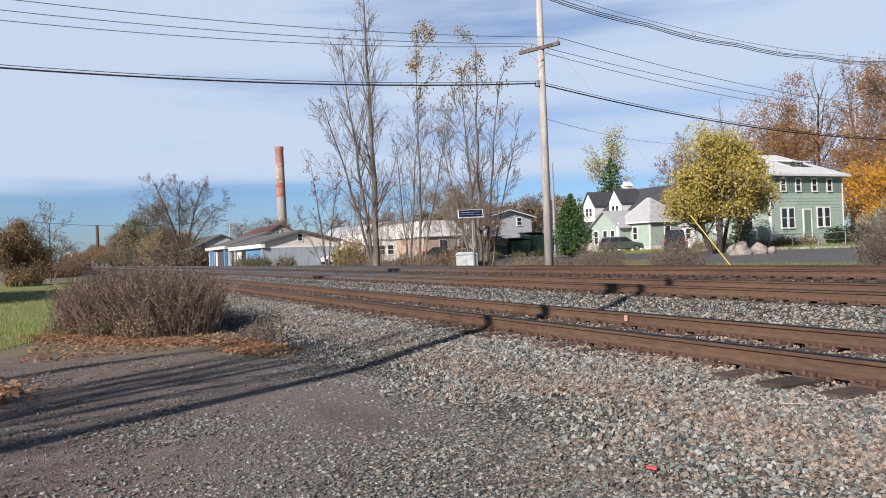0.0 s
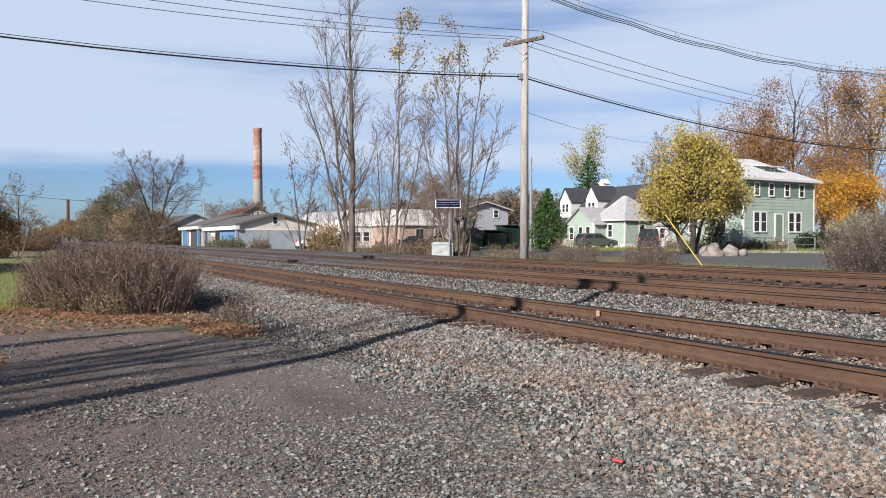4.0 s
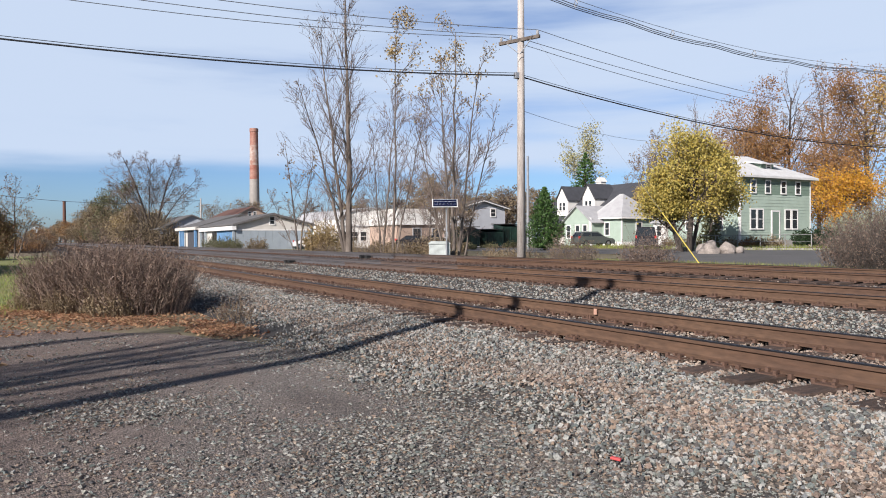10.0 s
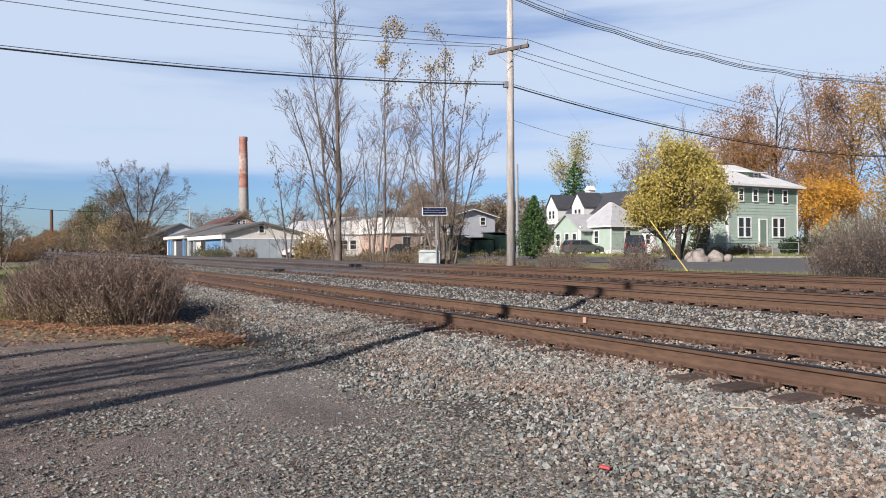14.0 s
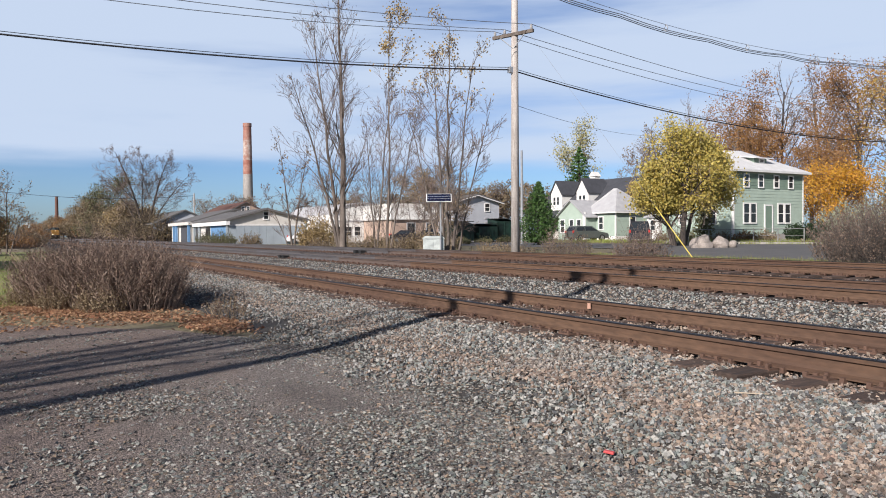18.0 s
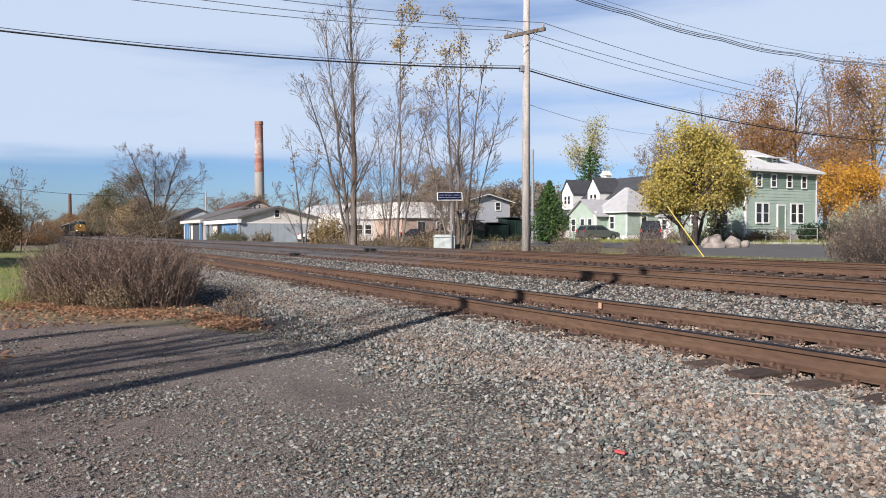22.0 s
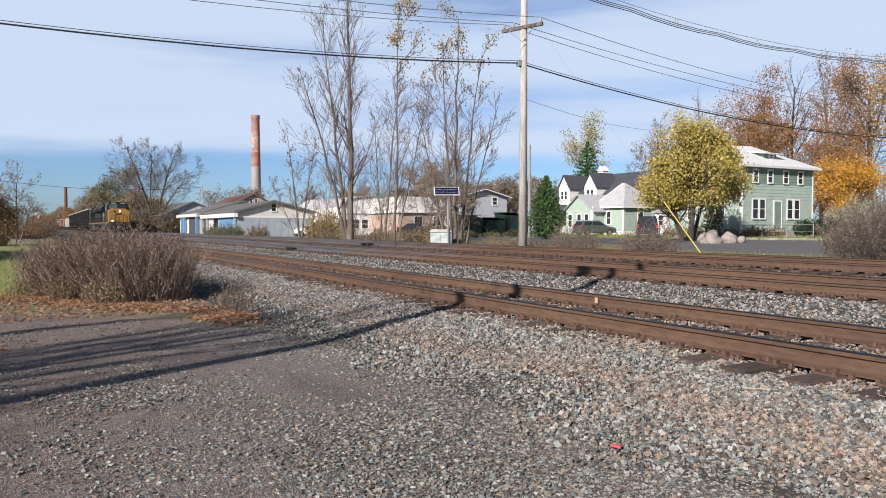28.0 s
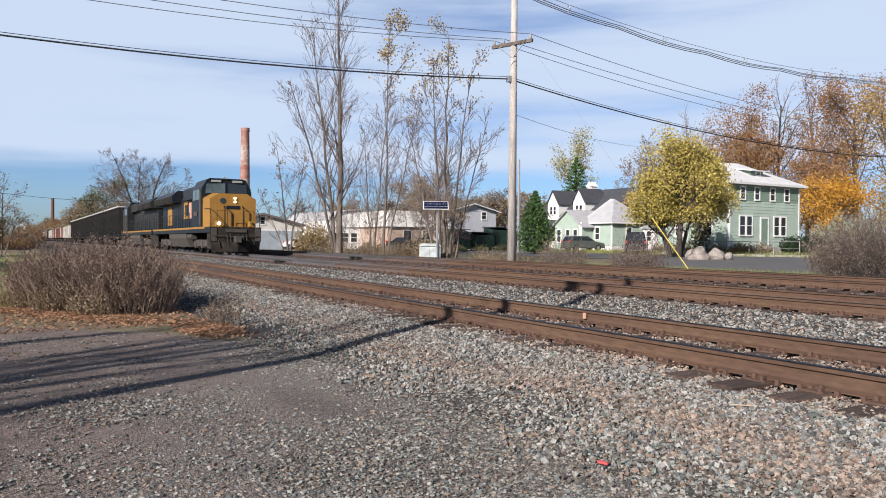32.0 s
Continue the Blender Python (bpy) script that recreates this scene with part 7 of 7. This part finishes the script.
    for y0, y1 in ((-1.5, -1.2), (1.2, 1.5)):
        for x in (-1.3, -21.5):
            g = Geo()
            for k in range(4):
                g.box(x - 0.28, x + 0.28, y0, y1, 0.35 + 0.32 * k, 0.39 + 0.32 * k)
            g.box(x - 0.31, x - 0.28, y0, y1, 0.3, 1.6); g.box(x + 0.28, x + 0.31, y0, y1, 0.3, 1.6)
            part("steps", g, "under", t)
    # handrails
    for s in (-1, 1):
        g = Geo()
        y = s * 1.47
        xs = [-21.7 + 1.22 * k for k in range(13)]
        for x in xs:
            g.tube([(x, y, 1.6), (x, y, 2.62)], 0.02, 5)
        g.tube([(xs[0], y, 2.62), (xs[-1], y, 2.62)], 0.02, 5)
        g.tube([(xs[0], y, 2.12), (xs[-1], y, 2.12)], 0.014, 5)
        part("handrail", g, body, t)
        g = Geo()
        g.tube([(-0.85, s * 1.45, 1.0), (-0.85, s * 1.45, 2.3), (-1.3, s * 1.42, 2.72), (-2.9, s * 1.42, 2.75)], 0.025, 5)
        g.tube([(-0.8, s * 0.5, 1.62), (-0.8, s * 0.5, 2.6), (-0.8, s * 1.1, 2.6), (-0.8, s * 1.1, 1.62)], 0.022, 5)
        part("grab_rail", g, "under_black", t)
    # tank, reservoirs, trucks
    g = Geo(); g.prism([(-1.45, 0.95), (-1.2, 0.35), (1.2, 0.35), (1.45, 0.95), (1.45, 1.28), (-1.45, 1.28)], "x", -14.6, -8.2)
    part("fuel_tank", g, "under", t)
    for y in (-1.25, 1.25):
        g = Geo(); g.tube([(-8.0, y, 1.05), (-6.6, y, 1.05)], 0.2, 10)
        part("air_reservoir", g, "under", t)
    truck(t, -4.6, (-1.95, 0, 1.95), 0.53, 2.7)
    truck(t, -17.6, (-1.95, 0, 1.95), 0.53, 2.7)
    g = Geo(); g.tube([(-5.4, 0.25, 4.68), (-5.0, 0.25, 4.85), (-4.6, 0.25, 4.85)], 0.08, 8)
    part("horn", g, "galv", t)
    return t


def hopper_car(label, length=16.2, side="hopper", end="hopper", rim="hopper_rim", h=3.85):
    t = thing("hopper_car", label, "freight car", group="freight cars")
    L = length
    g = Geo()
    w = 1.52
    # open body: sides, slope sheets and ends with thickness
    for y in (-w, w - 0.05):
        g.box(-L + 0.9, -0.9, y, y + 0.05, 1.15, h)
    g.box(-L + 0.9, -0.9, -w + 0.05, w - 0.05, 1.15, 1.25)
    part("body", g, side, t)
    for x in (-L + 0.9, -0.95):
        g = Geo(); g.box(x, x + 0.05, -w + 0.01, w - 0.01, 1.2, h - 0.05)
        part("end_sheet", g, end, t)
    g = Geo(); g.box(-0.05, 0.05, 0, 0.11, 1.2, h - 0.1)
    rib = g.mesh("rib", side)
    n = int((L - 2) / 0.98)
    for k in range(n + 1):
        for y in (-w - 0.11, w):
            part("rib", rib, side, t).location = (-L + 1.0 + (L - 2.0) * k / n, y, 0)
    g = Geo()
    for y in (-w - 0.13, w - 0.03):
        g.box(-L + 0.85, -0.85, y, y + 0.16, h - 0.02, h + 0.12)
    for x in (-L + 0.85, -1.0):
        g.box(x, x + 0.15, -w, w, h - 0.02, h + 0.12)
    part("top_rim", g, rim, t, "bare grey top rim")
    g = Geo(); g.box(-L + 1.0, -1.0, -w + 0.05, w - 0.05, h - 0.6, h - 0.35)
    part("load", g, "coal", t)
    g = Geo(); g.box(-L + 0.1, -0.1, -0.3, 0.3, 0.8, 1.15)
    for y in (-1.45, 1.4):
        g.box(-L + 0.5, -0.5, y, y + 0.06, 0.95, 1.2)
    part("underframe", g, "under_black", t)
    truck(t, -2.3, (-0.88, 0.88), 0.46, 1.25)
    truck(t, -L + 2.3, (-0.88, 0.88), 0.46, 1.25)
    return t


def box_car(label, length=17.0, side="boxcar", h=4.2):
    t = thing("boxcar", label, "freight car", group="freight cars")
    L = length
    g = Geo(); g.prism([(-1.5, 1.1), (1.5, 1.1), (1.5, h - 0.3), (0, h), (-1.5, h - 0.3)], "x", -L + 0.7, -0.7)
    part("body", g, side, t)
    g = Geo(); g.box(-0.05, 0.05, 0, 0.06, 1.15, h - 0.35)
    rib = g.mesh("rib", side)
    for k in range(15):
        for y in (-1.56, 1.5):
            part("rib", rib, side, t).location = (-L + 0.9 + (L - 1.8) * k / 14, y, 0)
    for y in (-1.6, 1.53):
        g = Geo(); g.box(-L / 2 - 1.5, -L / 2 + 1.5, y, y + 0.07, 1.2, h - 0.45)
        part("door", g, "car_end", t, "pale sliding door")
    g = Geo(); g.box(-L + 0.1, -0.1, -0.3, 0.3, 0.8, 1.1)
    part("underframe", g, "under_black", t)
    truck(t, -2.4, (-0.88, 0.88), 0.46, 1.25)
    truck(t, -L + 2.4, (-0.88, 0.88), 0.46, 1.25)
    return t


TRAIN = []


def build_train():
    y, z = TRACKS[1][0], TRACKS[1][1]
    x = 0.0
    lead = locomotive("lead freight locomotive, dark blue with a golden yellow nose, headlights lit")
    TRAIN.append((lead, x, y, z)); x -= 22.4
    second = locomotive("second freight locomotive, sooty dark blue, coupled behind", "loco_grey", False)
    TRAIN.append((second, x - 22.2, y, z)); x -= 22.4
    a = hopper_car("black ribbed open hopper car with a pale top rim", 17.5, "hopper", "hopper", h=4.45)
    TRAIN.append((a, x, y, z)); x -= 17.6
    for _ in range(4):
        TRAIN.append((copy_thing(a, pose(x, y, z)), x, y, z)); x -= 17.6
    p = box_car("pale grey covered hopper car with ribbed sides", 17.0, "car_end", 4.1)
    TRAIN.append((p, x, y, z)); x -= 17.1
    TRAIN.append((copy_thing(p, pose(x, y, z)), x, y, z)); x -= 17.1
    b = box_car("oxide red steel boxcar with pale door", 17.0)
    TRAIN.append((b, x, y, z)); x -= 17.1
    c = hopper_car("oxide red open hopper car with pale rim", 15.5, "boxcar", "car_end")
    TRAIN.append((c, x, y, z)); x -= 15.6
    gap = {a: 17.6, b: 17.1, c: 15.6, p: 17.1}
    for k in (b, b, p, p, a, b, p, p, p, a, b, c, a, p, b, a, a):
        TRAIN.append((copy_thing(k, pose(x, y, z)), x, y, z)); x -= gap[k]


build_train()

# ---- stones (last of the ground) ----
stones("slope_stones", 140000, slope, (0.0135, 0.034), "stone", 1, "grey crushed ballast stones on the near slope", True, 0.02, 1.0)
stones("tan_stones", 6500, lifted(toe, 0.012), (0.018, 0.042), "stone_tan", 7, "tan and rusty stones along the foot of the slope")
stones("crib_stones", 24000, lifted(strewn(-2.2, -40, 4.8, 7.55), 0.026), (0.018, 0.040), "stone_tan", 2, "tan dusty stones between the rails", False, 0.02)
stones("shoulder_stones", 11000, lifted(strewn(-2.0, -30, 4.6, 5.16), 0.012), (0.02, 0.044), "stone", 8, "grey stones lying over the tie ends", True)
stones("middle_stones", 30000, strewn(-3.5, -55, 7.4, 10.2), (0.024, 0.052), "stone", 3, "grey crushed stones between two tracks", False, 0.02)
stones("far_stones", 10000, strewn(-5.0, -70, 10.2, 19.0), (0.03, 0.06), "stone_tan", 4, "dusty stones round the far tracks")
stones("yard_stones", 130000, yard_stones, (0.007, 0.026), "stone_yard", 6, "loose gravel strewn over the yard", True, 0.02, 0.55)


# ---- the train runs ----
def train_at(t):
    """The lead coupler's place along the track."""
    return -43.6 + 17.7 * (t - 32.0) - 0.215 * (t - 32.0) ** 2


def motions():
    for ob, dx, y, z in TRAIN:
        turn = 180 if ob.name == "locomotive.001" else 0
        walk(ob, [(t, pose(train_at(t) + dx, y, z, 0, 0, turn)) for t in range(0, 33, 2)])


motions()
